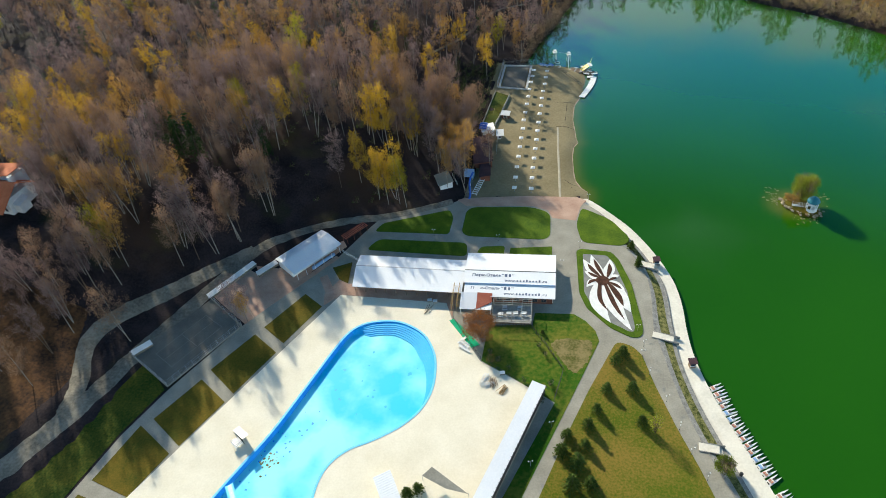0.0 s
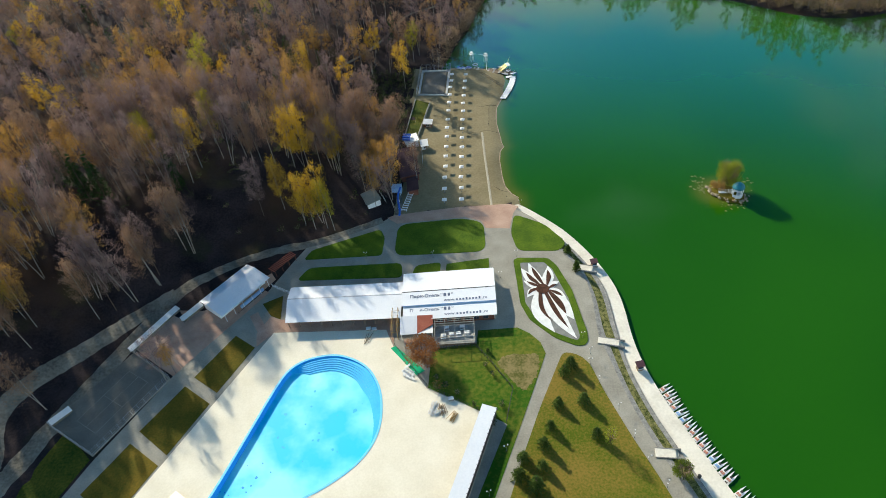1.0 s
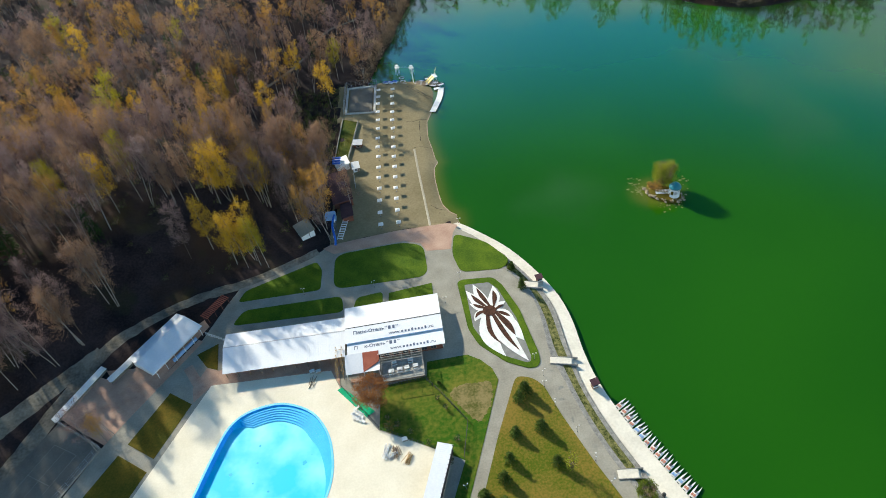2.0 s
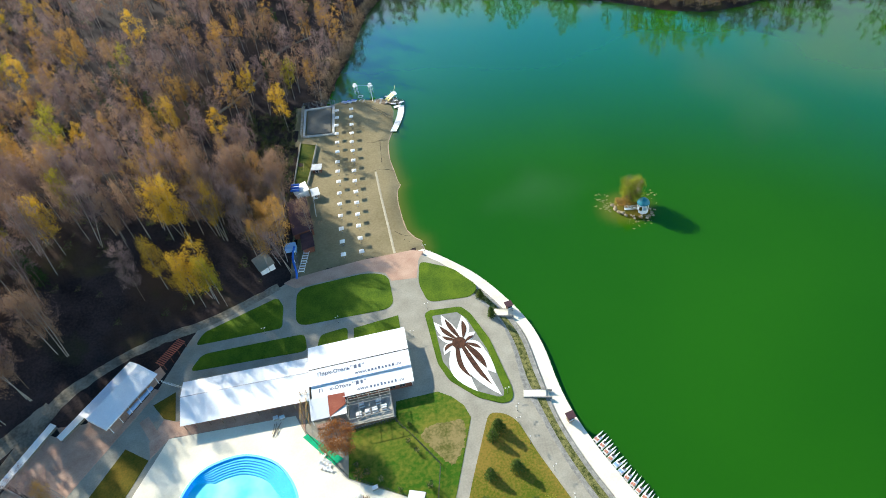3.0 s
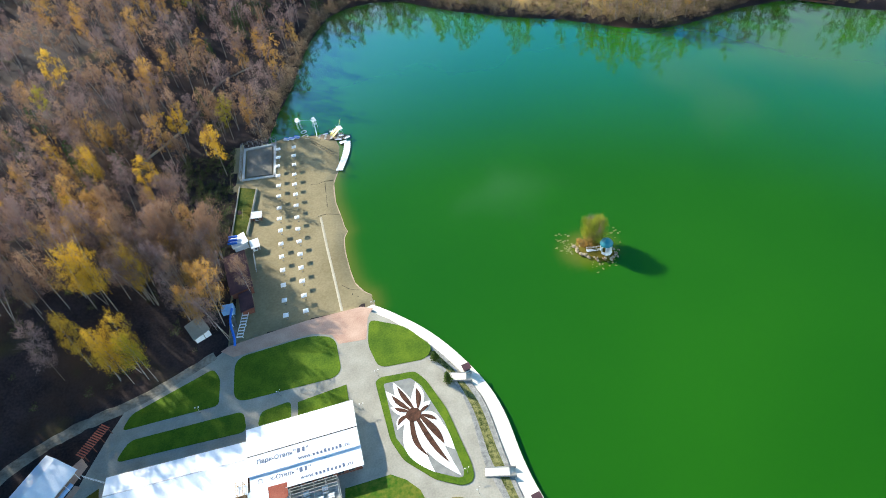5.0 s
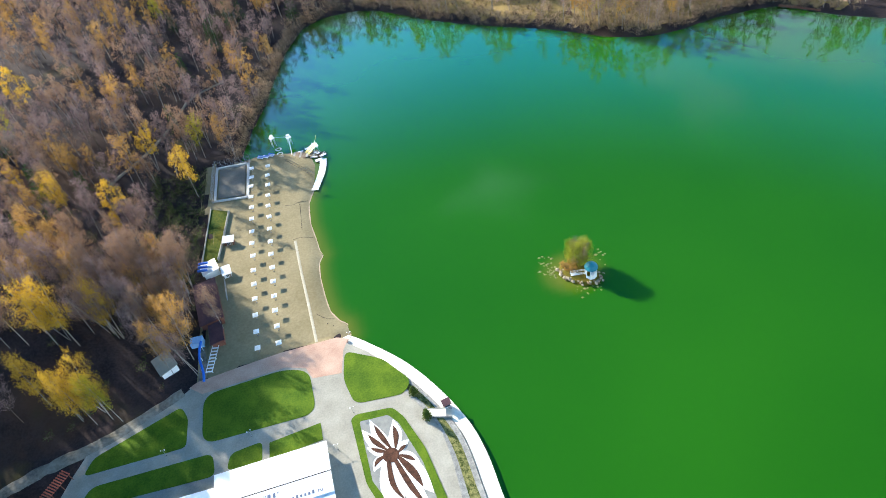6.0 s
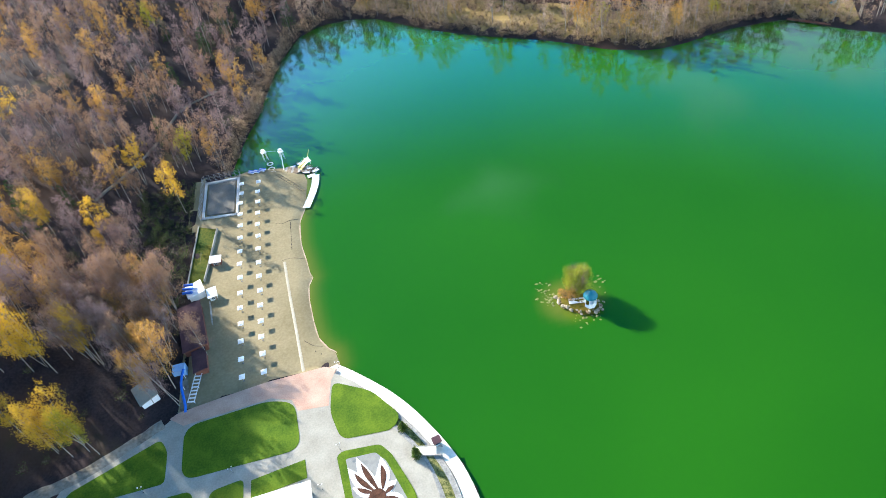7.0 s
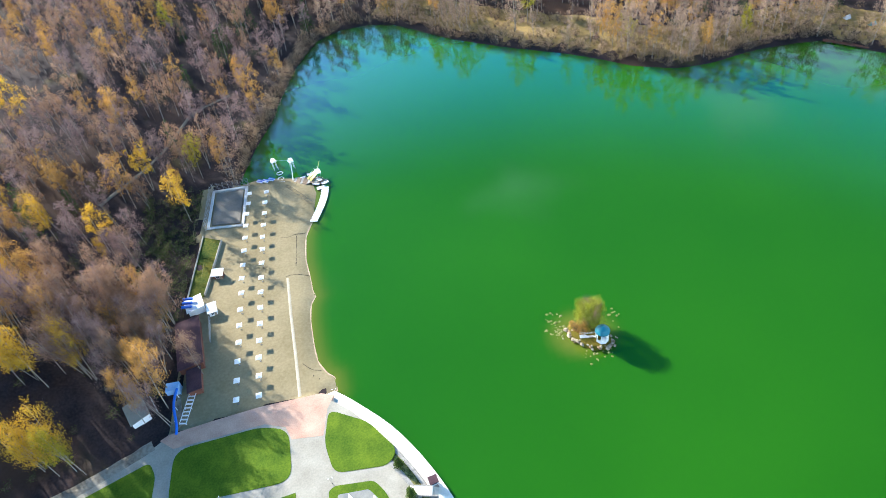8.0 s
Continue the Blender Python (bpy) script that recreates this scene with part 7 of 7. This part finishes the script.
# scrub at the water's edge and under the trees
def scrub(name, seed, pos, leaf_m, label, h, w, count):
    data = bushy(seed, h, w, count, 0.42)
    co = np.concatenate([np.array(data[0][0]), np.array(data[1][0])])
    tri = np.concatenate([np.array(data[0][1]), np.array(data[1][1]) + len(data[0][0])])
    mi = np.array(data[0][2] + data[1][2])
    pos = np.array(pos)
    pos = pos[~inside(pos, LAKE) & ~inside(pos, BEACH) & ~inside(pos, PARK) & (reach(pos, ROAD_LINE, False) > 4.5) & (reach(pos, FOREST_PATH, False) > 2) & (reach(pos, ROAD_SIDE, False) > 5)]
    zz = land(pos[:, 0], pos[:, 1])
    sc = rng.uniform(0.5, 1.4, len(pos))
    X = co[None] * sc[:, None, None] + np.column_stack([pos, zz])[:, None, :]
    me = raw_mesh(name, X.reshape(-1, 3), (tri[None] + (np.arange(len(pos)) * len(co))[:, None, None]).reshape(-1, 3))
    for m in (BROWNBARK, TWIG, leaf_m):
        me.materials.append(m)
    me.polygons.foreach_set("material_index", np.tile(mi, len(pos)).astype(np.int32))
    tagged(new(name, me), label, "bushes", kind="stuff")


bank = [(x + rng.normal(0, 2.5), y + abs(rng.normal(0, 4)) + 1) for x, y in spaced(FAR_SHORE, 620)]
bank += [(x + rng.uniform(0, 14), y + rng.uniform(2, 30)) for x, y in spaced(FAR_SHORE[8:], 420)]
bank += [(x - abs(rng.normal(0, 3)), y + rng.normal(0, 2)) for x, y in spaced(FAR_SHORE[:8], 120)]
scrub("shore_scrub", 3, bank, LEAF["straw"], "tan leafless scrub along the far bank, brightened as if sunlit", 3.4, 2.1, 70)
under = [(rng.uniform(-22, -3), rng.uniform(58, 116)) for _ in range(240)] + [(rng.uniform(-140, -2), rng.uniform(10, 120)) for _ in range(200)]
scrub("undergrowth", 4, under, LEAF["bush"], "low dark green undergrowth below the trees", 1.8, 1.7, 70)


# ---- planted trees and shrubs ----
def planted(name, data, mats, x, y, z, size, turn, label, category="tree", group=""):
    ob = thing(name, x, y, z, turn, label, category, group)
    for nm, d in (("trunk", data[0]), ("crown", data[1])):
        c = new(nm, as_mesh(nm, d, mats))
        c.parent = ob
    ob.scale = (size, size, size)
    return ob


SPRUCE = (BROWNBARK, BROWNBARK, LEAF["spruce"])
SPOTS = [(50.0, -47.4, 0.8), (51.8, -45.2, 0.9), (47.8, -57.0, 0.8), (54.2, -56.2, 0.85), (56.4, -65.6, 0.75), (43.6, -68.4, 0.8), (38.6, -71.8, 0.8), (41.4, -79.0, 1.05), (40.4, -85.0, 1.1), (45.5, -63.5, 0.7), (37.6, -76.5, 1.0), (44.5, -84, 0.9), (38, -91, 1.05), (46, -92, 0.9), (53, -90, 0.8), (43, -74, 0.75)]
sp = [planted("spruce", conifer(31 + k, 5.2, 2.3, 11, 9, True), SPRUCE, *SPOTS[k][:2], 0.08, SPOTS[k][2], 70 * k, "young dark green spruce standing on the meadow", "tree", "young spruces") for k in range(2)]
for i, (x, y, s) in enumerate(SPOTS[2:]):
    c = copy_thing(sp[i % 2], pose(x, y, 0.08, 0, 0, 77 * i))
    c.scale = (s, s, s * (0.9 + 0.07 * (i % 4)))
for x, y, s in ((5.4, -90.9, 0.75), (3.2, -92.6, 0.8), (30.0, -39.8, 0.35)):
    c = copy_thing(sp[0], pose(x, y, 0.1, 0, 0, 30 * x))
    c.scale = (s, s, s)
planted("spruce", conifer(44, 4.6, 1.3, 13, 11, True), SPRUCE, 56.4, -9.6, 0, 1.0, 0, "dense small spruce beside the lakeside path", "tree", "young spruces")
planted("spruce", conifer(45, 3.4, 1.3, 11, 11, True), SPRUCE, 54.4, -1.6, -0.1, 1.0, 0, "dense small spruce beside the lakeside path", "tree", "young spruces")
planted("larch_tree", bushy(12, 6.6, 1.8, 420, 0.4), (BROWNBARK, TWIG, LEAF["olive"]), 59.4, -67.6, 0.08, 1.0, 0, "sparse dark larch leaning over the meadow", "tree")
planted("copper_tree", bushy(13, 7.6, 5.0, 6500, 0.4), (BROWNBARK, TWIG, LEAF["copper"]), 12.6, -42.6, 0.1, 1.0, 0, "round copper-brown tree beside the terrace", "tree")
planted("bare_shrub", bushy(14, 2.4, 2.0, 160, 0.3), (BROWNBARK, TWIG, LEAF["copper"]), 17.2, -51.6, 0.1, 1.0, 0, "thin bare shrub at the garden fence", "shrub")
planted("round_shrub", bushy(15, 4.4, 2.5, 3200, 0.34), (BROWNBARK, TWIG, LEAF["hedge"]), 74.6, -75.6, -0.2, 1.0, 0, "dense olive-green shrub by the promenade", "shrub")
for k, (x, y, s) in enumerate(((16.4, -48.6, 0.7), (19.0, -51.0, 0.8), (22.2, -53.2, 0.7), (26.6, -56.6, 0.6), (33.6, -56.8, 0.8), (31.6, -62.4, 0.7), (29.4, -44.4, 0.6), (31.4, -47.4, 0.6))):
    planted("garden_shrub", bushy(60 + k, 2.6, 1.4, 420, 0.28), (BROWNBARK, TWIG, LEAF["pine"]), x, y, 0.1, s, 40 * k, "low dark green garden shrub along the fence", "shrub", "garden shrubs")
planted("island_tree", bushy(21, 9.4, 4.1, 8000, 0.36), (BROWNBARK, TWIG, LEAF["olive"]), 109.6, 29.0, -0.9, 1.04, 0, "round olive-green tree on the islet", "tree")
for k, (x, y, s) in enumerate(((105.4, 27.4, 1.0), (106.8, 26.2, 0.9), (107.4, 28.8, 1.0), (104.8, 29.2, 0.7))):
    planted("islet_shrub", bushy(70 + k, 2.8, 1.5, 420, 0.3), (BROWNBARK, TWIG, LEAF["rust"]), x, y, -0.9, s, 50 * k, "rust-brown autumn shrub on the islet", "shrub", "islet shrubs")
